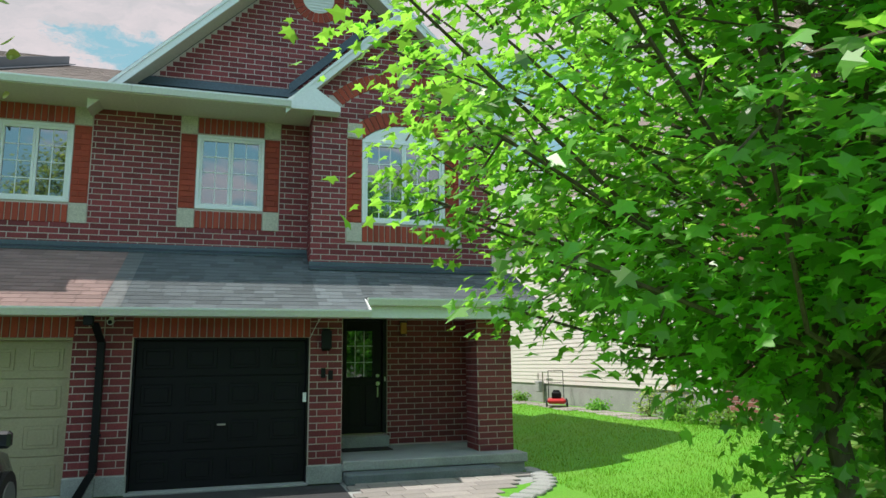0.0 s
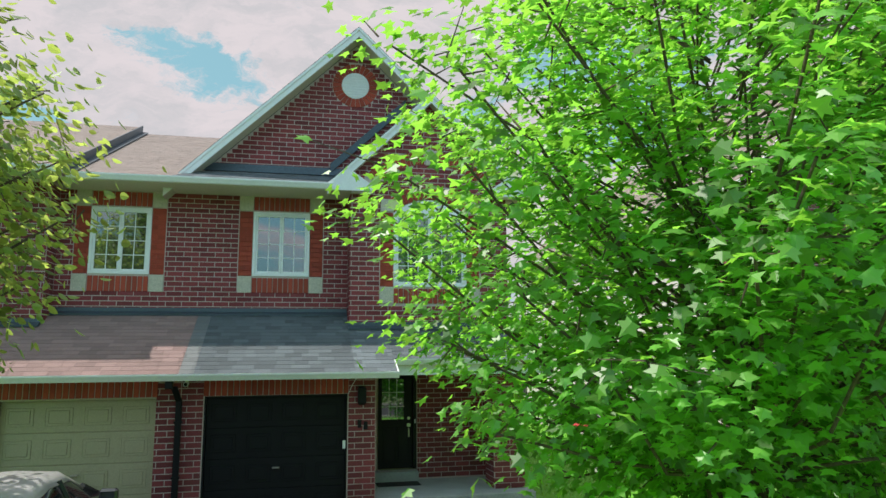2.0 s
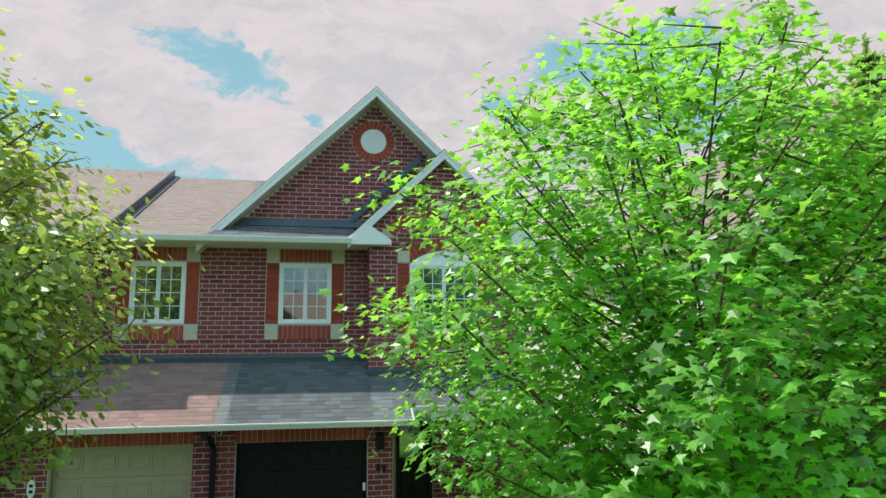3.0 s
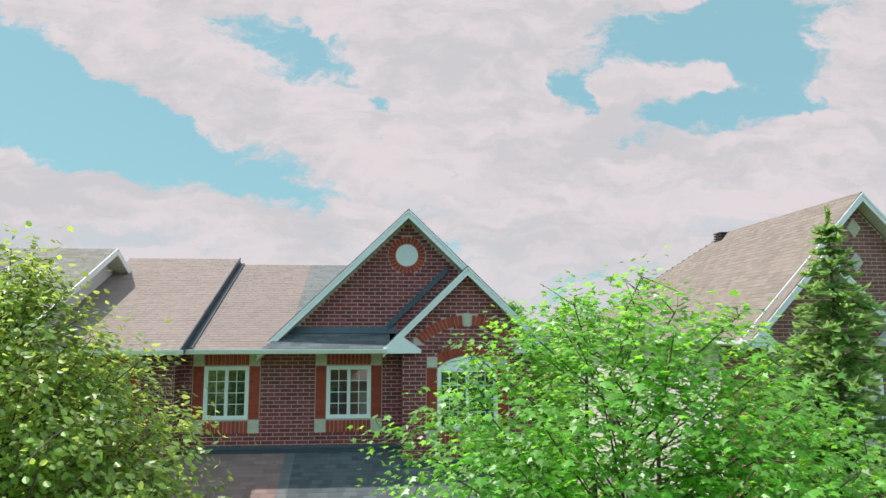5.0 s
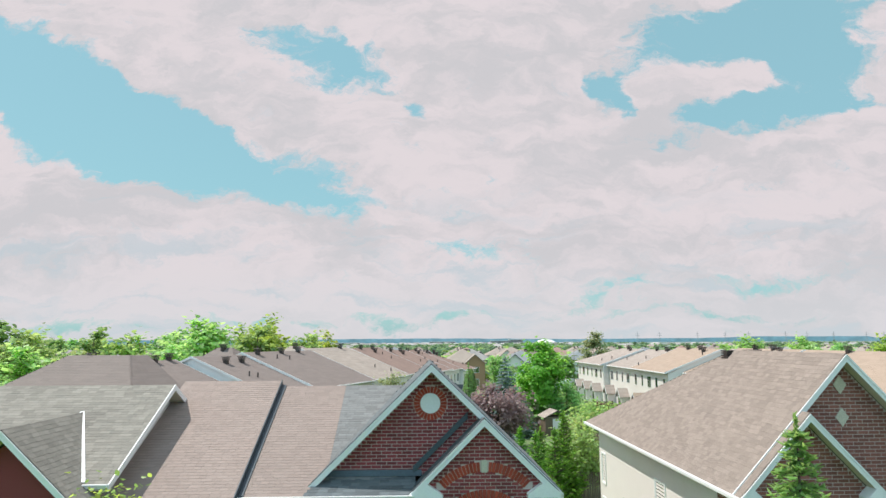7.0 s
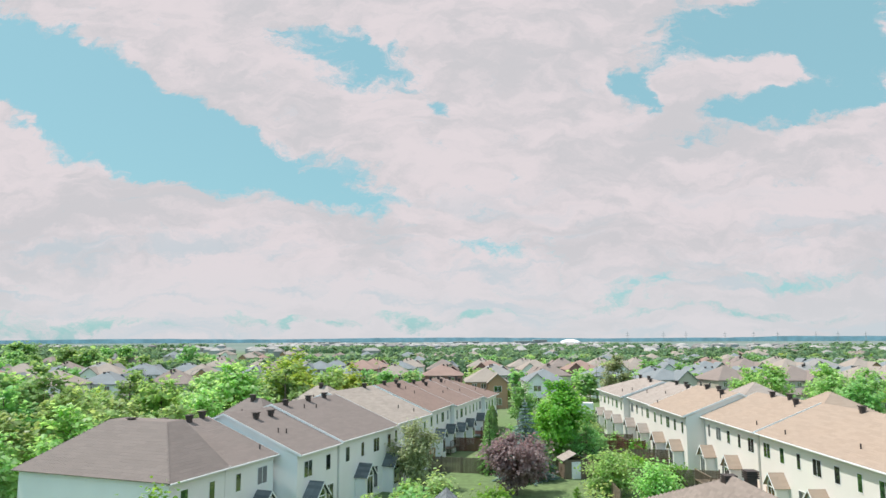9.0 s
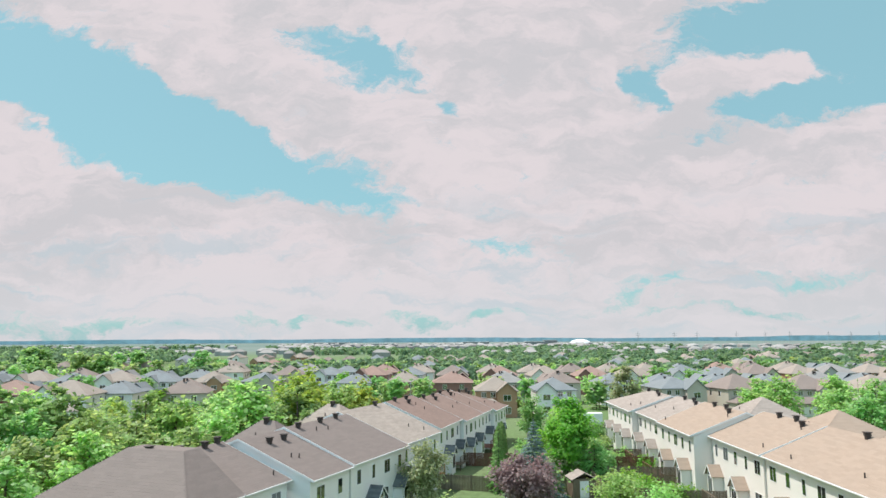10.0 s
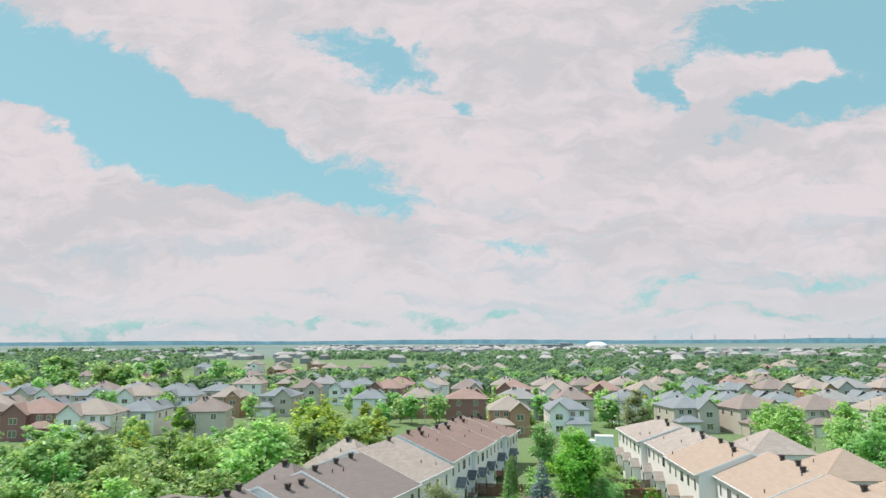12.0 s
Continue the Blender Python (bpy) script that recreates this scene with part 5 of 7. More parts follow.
def terrace_unit(m, length, depth, eave, ridge, roof_mat, wall_mat, group, label, hip=False, near_hip=False, vents=(), seed=0, base=0.0, canopy=True, canopy_mat=None, over=0.4, wins=None, crown=0.0):
    """One house of a terrace. Local x along its garden front, y inwards, z up from base."""
    g = random.Random(seed)
    t = thing("terrace_house", label, "house", m, group)
    mid = depth / 2
    bm = bmesh.new()
    box(bm, 0.0, length, 0, depth, -0.5, eave - 0.1)
    part("wall", bm, wall_mat, t)
    for hp, x, sx in ((hip, length, -1), (near_hip, 0.0, 1)):
        if not hp:
            bm = prism(bmesh.new(), [(x, 0.0, eave - 0.1), (x, depth, eave - 0.1), (x, mid, ridge - 0.12)], (0.15 * sx, 0, 0))
            part("gable_wall", bm, wall_mat, t)
    a, b = -0.12 - (over - 0.12) * near_hip, length + 0.12 + (over - 0.12) * hip
    ha, hb = a + (4.4 if crown else (mid + over) * 0.9) * near_hip, b - (mid + over) * hip * 0.9
    big = dict(expo=0.29, wide=1.0)
    c = crown / 2
    pitched("roof", t, [(a, -over, eave), (b, -over, eave), (hb, mid - c, ridge), (ha, mid - c, ridge)], roof_mat, **big)
    pitched("roof", t, [(b, depth + over, eave), (a, depth + over, eave), (ha, mid + c, ridge), (hb, mid + c, ridge)], roof_mat, **big)
    if crown:
        part("roof_cap", boxed(ha, hb, mid - c, mid + c, ridge - 0.08, ridge - 0.02), roof_mat, t)
    if hip:
        pitched("roof", t, [(b, -over, eave), (b, depth + over, eave), (hb, mid + 0.01, ridge), (hb, mid - 0.01, ridge)], roof_mat, **big)
    if near_hip:
        w = crown / 2 + 0.01
        pitched("roof", t, [(a, depth + over, eave), (a, -over, eave), (ha, mid - w, ridge), (ha, mid + w, ridge)], roof_mat, **big)
    part("gutter", boxed(a, b, -over - 0.10, -over + 0.0, eave - 0.13, eave - 0.01, 0.02), WHITE, t)
    for x, sx in ((a, -1), (b, 1)):
        if not (near_hip if sx < 0 else hip):
            bm = bmesh.new()
            for y0 in (-over, depth + over):
                prism(bm, [(x, y0, eave + 0.03), (x, mid, ridge + 0.03), (x, mid, ridge - 0.17), (x, y0, eave - 0.17)], (0.03 * sx, 0, 0))
            part("verge_board", bm, WHITE, t)
    part("soffit", boxed(a, b, -over, 0, eave - 0.16, eave - 0.135), SOFFIT, t)
    for x, f in vents:
        y = mid - f
        part("roof_vent", VENT_MESH, VENT, t, "dark louvred roof vent", pose(x, y, ridge - (ridge - eave) / (mid + over) * abs(f) + 0.03))
    for _ in range(2):
        x, f = g.uniform(0.6, length - 0.6), g.uniform(1.0, mid - 0.5)
        z = ridge - (ridge - eave) / (mid + over) * f
        part("pipe", cyl(bmesh.new(), (x, mid - f, z - 0.1), (x, mid - f, z + 0.38), 0.06, n=8), VENT, t)
    n = wins or max(2, round(length / 2.7))
    for i in range(n):
        w = (1.3, 0.8, 0.65)[(i + seed) % 3]
        plain_window(t, pose((i + 0.5) * length / n - w / 2, 0, eave - 2.05), w, 1.35)
    # garden doors and a gabled bump-out
    cm = canopy_mat or roof_mat
    if canopy:
        k = max(1, round(length / 6.5))
        for i in range(k):
            cx = (i + (0.3 if seed % 2 else 0.65)) * length / k
            w, d, h = 1.7, 1.1, 2.75
            part("bump_out", boxed(cx - w / 2, cx + w / 2, -d, 0, -0.4, h), wall_mat, t)
            bm = prism(bmesh.new(), [(cx - w / 2, -d - 0.01, h), (cx + w / 2, -d - 0.01, h), (cx, -d - 0.01, h + 0.85)], (0, d, 0))
            part("gable_wall", bm, wall_mat, t)
            for sx in (-1, 1):
                q = [(cx + sx * (w / 2 + 0.25), -d - 0.3, h - 0.2), (cx + sx * (w / 2 + 0.25), 0, h - 0.2), (cx, 0, h + 0.95), (cx, -d - 0.3, h + 0.95)]
                pitched("canopy_roof", t, q if sx > 0 else [q[1], q[0], q[3], q[2]], cm, **big)
                bm = prism(bmesh.new(), [(cx, -d - 0.31, h + 0.97), (cx + sx * (w / 2 + 0.27), -d - 0.31, h - 0.2), (cx + sx * (w / 2 + 0.27), -d - 0.31, h - 0.36), (cx, -d - 0.31, h + 0.8)], (0, 0.03, 0))
                part("verge_board", bm, WHITE, t)
            ring = [(cx + 0.5 * math.cos(q), -d - 0.03, h - 0.15 + 0.5 * math.sin(q)) for q in np.linspace(0, math.pi, 11)]
            part("fan_light", prism(bmesh.new(), ring, (0, 0.025, 0)), GLASS_DARK, t, "half-round window over the garden door")
            plain_window(t, pose(cx - 0.6, -d - 0.0, 0.75), 1.2, 1.8)
            x2 = cx + 2.4 if cx + 3.6 < length else cx - 3.6
            plain_window(t, pose(x2, 0, 0.8), 1.5, 2.0)
    return t


def deck(m, w, d, z, mat, label, rail=True):
    t = thing("deck", label, "deck", m, "garden decks")
    n = int(d / 0.3)
    for i in range(n):
        part("plank", boxed(0, w, i * d / n + 0.008, (i + 1) * d / n - 0.008, z - 0.04, z), mat, t)
    for x in (0.05, w - 0.15):
        for y in (0.05, d - 0.15):
            part("post", boxed(x, x + 0.1, y, y + 0.1, -0.6, z + (1.0 if rail else -0.05)), mat, t)
    if rail:
        part("hand_rail", boxed(0, w, 0.05, 0.15, z + 0.95, z + 1.02), mat, t)
        for i in range(int(w / 0.4)):
            part("baluster", boxed(i * 0.4 + 0.1, i * 0.4 + 0.14, 0.08, 0.12, z, z + 0.95), mat, t)
    for i in range(4):
        part("step", boxed(w, w + 0.3 * (i + 1), 0.3, 1.2, z - 0.2 * (i + 1) - 0.05, z - 0.2 * (i + 1)), mat, t)
    return t


def fence(a, b, h, mat, label):
    a, b = Vector(a), Vector(b)
    d = (b - a)
    n = max(1, round(d.length / 2.4))
    t = thing("fence", label, "fence", pose(a.x, a.y, 0, 0, 0, math.degrees(math.atan2(d.y, d.x))), "garden fences")
    L = d.length / n
    for i in range(n + 1):
        zz = height(a.x + d.x * i / n, a.y + d.y * i / n)
        part("post", boxed(i * L - 0.06, i * L + 0.06, -0.06, 0.06, zz - 0.3, zz + h + 0.1), mat, t)
    for i in range(n):
        zz = height(a.x + d.x * (i + 0.5) / n, a.y + d.y * (i + 0.5) / n)
        sh = Sheet()
        k = 15
        w = (L - 0.12) / k
        for j in range(k):
            sh.block(Vector((i * L + 0.06 + j * w, 0.0, zz)), X, Z, -Y, w - 0.02, h + rng.uniform(-0.02, 0.02), 0.02)
            sh.block(Vector((i * L + 0.06 + (j + 1) * w - 0.02, 0.0, zz)), -X, Z, Y, w - 0.02, h, 0.02)
        part("fence_panel", sh.mesh("fence_panel", mat), mat, t)["kind"] = "stuff"
    return t


def terraces():
    # left terrace, turned from the street; s runs along it from its near corner
    turn = 70.0
    u, v = Vector((math.cos(radians(turn)), math.sin(radians(turn)), 0)), Vector((-math.sin(radians(turn)), math.cos(radians(turn)), 0))
    A = Vector((-16.2, 23.4, 0.35)) + v * 0.4
    D = 13.4

    def at(s, out, rz=turn):
        p = A + u * s - v * out
        return pose(p.x, p.y, p.z, 0, 0, rz)

    g1 = "white terrace behind the trees"
    terrace_unit(at(0.4, 0), 5.6, D, 6.05, 9.25, ROOF_L, SIDING_WHITE, g1, "white end terrace house with a mauve-brown hipped roof", near_hip=True, crown=5.4, vents=((4.3, -0.9),), seed=1, canopy_mat=SLATE)
    terrace_unit(at(6.05, 0), 6.0, D, 6.05, 8.75, ROOF_L, SIDING_WHITE, g1, "white terrace house under a mauve-brown shingle roof", vents=((0.6, 0.3), (3.4, 0.4), (5.3, 0.1)), seed=2, canopy_mat=SLATE)
    terrace_unit(at(12.4, 2.0), 6.5, D + 1, 6.05, 9.0, ROOF_L, SIDING_WHITE, g1, "white terrace house with a raised verge and two roof vents", vents=((2.2, 1.6), (4.4, 1.6)), seed=3, canopy_mat=SLATE)
    terrace_unit(at(19.1, 2.1), 11.9, D + 1, 6.2, 9.2, ROOF_L, SIDING_WHITE, g1, "white terrace house under a mauve-brown shingle roof", vents=((1.4, 0.6), (5.6, 0.5), (8.9, 0.4)), seed=4, canopy_mat=SLATE)
    terrace_unit(at(31.2, 1.5), 11.0, D + 2, 6.2, 9.4, ROOF_CREAM, SIDING_WHITE, g1, "white terrace house with a pale beige shingle roof", vents=((8.5, 0.3),), seed=5, canopy_mat=SLATE)
    # cross wings on the street side, their ridges athwart the row
    for x, y, mt in ((-23.0, 42.6, ROOF_L), (-19.6, 59.6, ROOF_CREAM)):
        terrace_unit(pose(x, y, 0.35, 0, 0, -20), 9.6, 9.0, 6.05, 9.6, mt, SIDING_WHITE, g1, "street wing of the white terrace with a hipped shingle roof", hip=True, near_hip=True, canopy=False, vents=((4.8, 0.3),), seed=6)
    # red-brown terrace further on
    turn2 = 74.5
    u2 = Vector((math.cos(radians(turn2)), math.sin(radians(turn2)), 0))
    B = Vector((-0.9, 66.6, 0.2))
    g2 = "red-brown terrace in the middle distance"
    s = 0.0
    for i, (ln, e, r) in enumerate(((10.5, 6.2, 9.4), (10.5, 6.15, 9.1), (9.5, 6.1, 9.2), (9.5, 6.0, 8.9))):
        p = B + u2 * s + Vector((0.6 * (i % 2), 0, -0.2 * i))
        terrace_unit(pose(p.x, p.y, p.z, 0, 0, turn2), ln, 14.5, e, r, ROOF_BROWN, SIDING_WHITE, g2, "white terrace house with a red-brown shingle roof", hip=i == 3, vents=((2.5, 0.4), (6.5, 0.6), (5.0, 1.5)), seed=10 + i, canopy_mat=SLATE)
        s += ln
    # right terrace, along the street's depth; local x runs towards the street
    g3 = "cream terrace with sand roofs"
    spec = [(27.3, 98.6, 16.3, 6.45, 8.7, ROOF_STONE, 0, 0.4), (28.2, 82.2, 13.1, 6.45, 8.7, ROOF_STONE, 0, 0.35), (27.6, 69.0, 12.8, 6.5, 9.0, ROOF_SAND, 0, 0.4),
            (29.6, 56.1, 12.9, 6.5, 9.1, ROOF_SAND, 0, 0.4), (29.8, 43.1, 19.6, 6.45, 9.1, ROOF_SAND, 1, 0.4)]
    for i, (x, y, ln, e, r, mt, hp, b) in enumerate(spec):
        terrace_unit(pose(x + 0.4, y, b, 0, 0, -90), ln, 12.0, e, r, mt, CREAM_WALL, g3, "cream terrace houses with " + ("sand-coloured" if mt is ROOF_SAND else "stone-grey") + " shingle roofs", hip=bool(hp), near_hip=i == 0, vents=((ln * 0.35, 0.4), (ln * 0.62, 0.3), (ln * 0.8, 0.9)), seed=20 + i)
    # wings on the street side of the right terrace
    for x, y, w, mt in ((41.5, 84.0, 9.0, ROOF_STONE), (42.5, 66.0, 9.0, ROOF_SAND), (44.0, 52.0, 9.0, ROOF_SAND), (45, 33, 9, ROOF_SAND)):
        terrace_unit(pose(x, y, 0, 0, 0, -90), w, 9.0, 6.2, 9.1, mt, CREAM_WALL, "street wings of the cream terrace", "street wing with a hipped shingle roof", hip=True, near_hip=True, canopy=False, seed=31)


terraces()


def gardens():
    # decks and fences along the garden strip
    r = 70.0
    deck(pose(-6.3, 51.5, 0.2, 0, 0, r), 3.2, 2.4, 0.9, WOOD, "weathered grey timber deck with railing")
    deck(pose(2.0, 71.5, 0.0, 0, 0, 73), 4.0, 3.0, 1.0, WOOD, "weathered timber deck with pergola posts")
    deck(pose(6.8, 86.5, -0.1, 0, 0, 73), 4.0, 2.6, 1.0, REDWOOD, "red-brown stained timber deck by the terrace")
    deck(pose(8.6, 96.5, -0.3, 0, 0, 73), 4.0, 2.6, 1.0, REDWOOD, "red-brown stained timber deck by the terrace")
    deck(pose(25.4, 78.0, -0.2, 0, 0, -90), 4.5, 3.4, 1.1, REDWOOD, "red-brown stained deck with tall screen")
    deck(pose(25.2, 68.0, 0.0, 0, 0, -90), 4.5, 3.4, 1.1, REDWOOD, "dark red-brown deck behind a fence")
    deck(pose(26.6, 50.5, 0.2, 0, 0, -90), 4.5, 3.6, 1.1, WOOD, "grey timber deck with stairs")
    deck(pose(26.8, 45.0, 0.2, 0, 0, -90), 3.2, 3.4, 1.1, ORANGEWOOD, "bright orange cedar deck")
    deck(pose(-0.6, 66.5, 0.0, 0, 0, 70), 1.8, 1.5, 0.7, ORANGEWOOD, "small orange cedar play stand")
    lab = "weathered board fence between the gardens"
    fence((-1.5, 60.0, 0), (10.0, 57.0, 0), 1.7, WOOD, lab)
    fence((10.0, 57.0, 0), (17.0, 57.5, 0), 1.7, WOOD, lab)
    fence((1.5, 76.0, 0), (11.5, 74.5, 0), 1.8, REDWOOD, "red-brown stained board fence")
    fence((11.0, 57.0, 0), (14.5, 108.0, 0), 1.6, WOOD, lab)
    fence((17.0, 64.0, 0), (28.0, 63.0, 0), 1.9, WOOD, lab)
    fence((16.0, 72.0, 0), (27.5, 71.0, 0), 1.9, REDWOOD, "red-brown stained board fence")
    fence((17.5, 80.0, 0), (28.0, 79.0, 0), 1.8, WOOD, lab)
    fence((18.0, 52.0, 0), (29.0, 50.0, 0), 1.8, WOOD, lab)
    fence((17.0, 42.0, 0), (18.5, 80.0, 0), 1.6, WOOD, lab)
    fence((-7.6, 12.0, 0), (-7.0, 24.0, 0), 1.7, WOOD, lab)
    fence((4.7, 11.0, 0), (5.0, 24.0, 0), 1.7, WOOD, lab)
    fence((-14.0, 24.0, 0), (22.0, 24.5, 0), 1.7, WOOD, lab)
    # sheds
    for x, y in ((14.2, 55.0), (11.0, 30.0)):
        s = thing("garden_shed", "small grey garden shed with a low pitched roof", "shed", pose(x, y, height(x, y), 0, 0, 8))
        part("wall", boxed(0, 2.6, 0, 2.2, -0.1, 2.0), WOOD, s)
        for sx in (0, 1):
            q = [(-0.2 + sx * 3.0, -0.2, 1.95), (-0.2 + sx * 3.0, 2.4, 1.95), (1.3, 2.4, 2.7), (1.3, -0.2, 2.7)]
            pitched("roof", s, q if sx else [q[1], q[0], q[3], q[2]], ROOF_STONE, expo=0.29, wide=1)
        part("door", boxed(0.8, 1.8, -0.03, -0.002, 0.0, 1.8), WHITE, s)


gardens()


def garden_plants():
    gh = height

    def put(name, label, x, y, meshes, dz=0.0):
        plant(name, label, "tree", pose(x, y, gh(x, y) + dz, 0, 0, (x * 37 + y * 11) % 360), meshes)

    put("plum_tree", "broad purple-leaved plum tree in a garden", 8.3, 47.5, tree_meshes(31, 6.6, 3.8, 0.8, 5200, HALF_CLUMP, 0.30, PLUM, twigs=False))
    put("blue_spruce", "silver-blue spruce with layered boughs", 10.0, 55.0, conifer_meshes(32, 8.4, 3.2, 0.4, BLUESPRUCE, whorl=0.32, per=16))
    put("round_tree", "dense round bright green tree", 15.3, 65.5, tree_meshes(33, 10.9, 3.8, 1.2, 6500, HALF_CLUMP, 0.40, LIME, twigs=False, limbs=48))
    put("small_tree", "small round green tree by the far drive", 14.6, 98.0, tree_meshes(34, 8.6, 2.7, 1.0, 2600, HALF_CLUMP, 0.36, DEEP, twigs=False))
    put("silver_tree", "grey-green willow-like tree beside the terrace", -2.0, 50.0, tree_meshes(35, 7.2, 2.9, 0.8, 5000, HALF_OVAL, 0.30, OLIVE, twigs=False))
    put("cedar", "tall slim dark green garden cedar", 7.4, 69.7, column_meshes(36, 6.6, 0.8, DEEP))
    put("cedar", "tall slim dark green garden cedar", 6.8, 68.6, column_meshes(37, 6.0, 0.7, DEEP))
    put("cedar", "broad green cedar beside the fence", 6.3, 58.5, conifer_meshes(38, 7.6, 1.6, 0.3, DEEP, whorl=0.3, per=10))
    put("shrub", "grey-green garden shrub near the shed", 15.2, 66.0, tree_meshes(39, 4.8, 2.4, 0.2, 2200, HALF_CLUMP, 0.28, OLIVE, twigs=False))
    put("shrub", "leafy green shrub near the shed", 18.4, 64.0, tree_meshes(40, 5.2, 2.2, 0.2, 2400, HALF_CLUMP, 0.28, DEEP, twigs=False))
    put("shrub", "large light green shrub by the fence", 17.6, 47.5, tree_meshes(41, 4.8, 2.9, 0.1, 3600, HALF_CLUMP, 0.26, LEAF, twigs=False))
    put("shrub", "large light green shrub by the fence", 20.0, 41.5, tree_meshes(42, 4.2, 2.5, 0.1, 2600, HALF_CLUMP, 0.26, LEAF, twigs=False))
    put("shrub", "leafy shrub beside the fence", 22.5, 56.0, tree_meshes(43, 2.3, 1.8, 0.1, 1500, HALF_CLUMP, 0.24, LIME, twigs=False, ry=3.0))
    put("shrub", "leafy vine over the fence", 24.5, 51.2, tree_meshes(44, 2.2, 3.4, 0.1, 1800, HALF_CLUMP, 0.24, LIME, twigs=False, ry=0.8))
    for i, (x, y, h, r) in enumerate(((6.1, 18.5, 4.6, 1.2), (7.4, 19.5, 5.1, 1.3), (8.7, 20.8, 4.9, 1.2), (6.9, 22.0, 5.0, 1.2), (8.3, 23.2, 4.6, 1.3), (9.6, 22.6, 5.6, 1.4))):
        put("cedar", "bright green garden cedar between the houses", x, y, conifer_meshes(50 + i, h, r, 0.2, LIME, whorl=0.22, per=11, droop=-0.5))
    put("garden_tree", "leafy green tree behind the brick house", 11.3, 25.5, tree_meshes(58, 5.6, 2.0, 0.6, 2600, HALF_CLUMP, 0.24, LEAF, twigs=False))
    put("poplar", "tall airy light green tree beyond the cream terrace", 35.5, 119.0, tree_meshes(59, 13.5, 3.0, 2.0, 4200, HALF_CLUMP, 0.42, OLIVE, twigs=False, limbs=44))
    # woods beyond the left terrace
    kinds = [tree_meshes(60 + i, (12.0, 13.5, 11.0, 12.5)[i], (4.2, 4.6, 4.0, 4.4)[i], 1.2, 3000, HALF_CLUMP, 0.55, mt, twigs=False, limbs=60, trunk=0.22) for i, mt in enumerate((LEAF, DEEP, LEAF_SOFT, YELLOWISH))]
    r = random.Random(5)
    n = 0
    for row in range(9):
        for i in range(11):
            s, o = i * 6.2 + r.uniform(-1.6, 1.6) - 6, 17.0 + row * 6.0 + r.uniform(-1.5, 1.5)
            x, y = -15.9 + 0.342 * s - 0.94 * o, 22.7 + 0.94 * s + 0.342 * o
            if y > 108 or y < 24 or (row > 5 and i < 6):
                continue
            k = r.choice((0, 0, 1, 2, 2)) if i < 7 else r.choice((0, 1, 3, 3))
            sc = r.uniform(0.86, 1.06) if i < 6 else r.uniform(0.5, 0.66) if row > 3 else r.uniform(0.72, 0.9) if row > 1 else r.uniform(0.95, 1.15)
            ob = plant("woodland_tree", ("leafy green tree in the woods", "deep green tree in the woods", "soft green tree in the woods", "tree turning yellow-green in the woods")[k], "tree",
                       pose(x, y, gh(x, y), 0, 0, r.uniform(0, 360)) @ Matrix.Scale(sc, 4), kinds[k], "woods behind the terrace")
            n += 1
    # shrubs and small trees in the gardens between the terraces
    low = [tree_meshes(90 + i, (2.2, 3.4, 1.6, 4.6)[i], (1.3, 1.6, 1.2, 1.9)[i], 0.1, (700, 900, 600, 1200)[i], HALF_CLUMP, 0.34, (LEAF, DEEP, LIME, LEAF_SOFT)[i], twigs=False, limbs=18, trunk=0.05) for i in range(4)]
    for i in range(70):
        y = r.uniform(27, 138)
        x = r.uniform(0.29 * (y - 70) + 5.5 if y > 66 else 0.37 * (y - 55) + 0.5, 26.5)
        k = r.choice((0, 0, 1, 2, 2, 3))
        plant("garden_shrub", ("leafy green garden shrub", "deep green garden shrub", "bright low garden shrub", "soft green small garden tree")[k], "shrub", pose(x, y, gh(x, y), 0, 0, r.uniform(0, 360)) @ Matrix.Scale(r.uniform(0.7, 1.25), 4), low[k], "garden shrubs")
    # trees on the right, behind the cream terrace
    for x, y, k, sc in ((58, 100, 0, 1.0), (64, 92, 2, 0.95), (70, 104, 0, 1.0), (62, 80, 1, 0.8), (72, 84, 3, 0.9), (80, 90, 2, 0.8), (76, 74, 3, 0.8), (86, 78, 0, 0.8), (66, 70, 2, 0.6), (92, 100, 1, 0.9), (100, 88, 0, 0.9), (62, 118, 0, 0.9), (84, 116, 2, 1.0)):
        plant("street_tree", ("leafy green street tree", "deep green street tree", "soft green street tree", "street tree turning yellow-brown")[k], "tree", pose(x, y, gh(x, y), 0, 0, x * 7) @ Matrix.Scale(sc, 4), kinds[k], "trees behind the cream terrace")
    return kinds


LEAF_SOFT = leaf_material("soft_green_leaf", (0.31, 0.47, 0.20), (0.56, 0.75, 0.27), 0.3, 0.02)
KINDS = garden_plants()

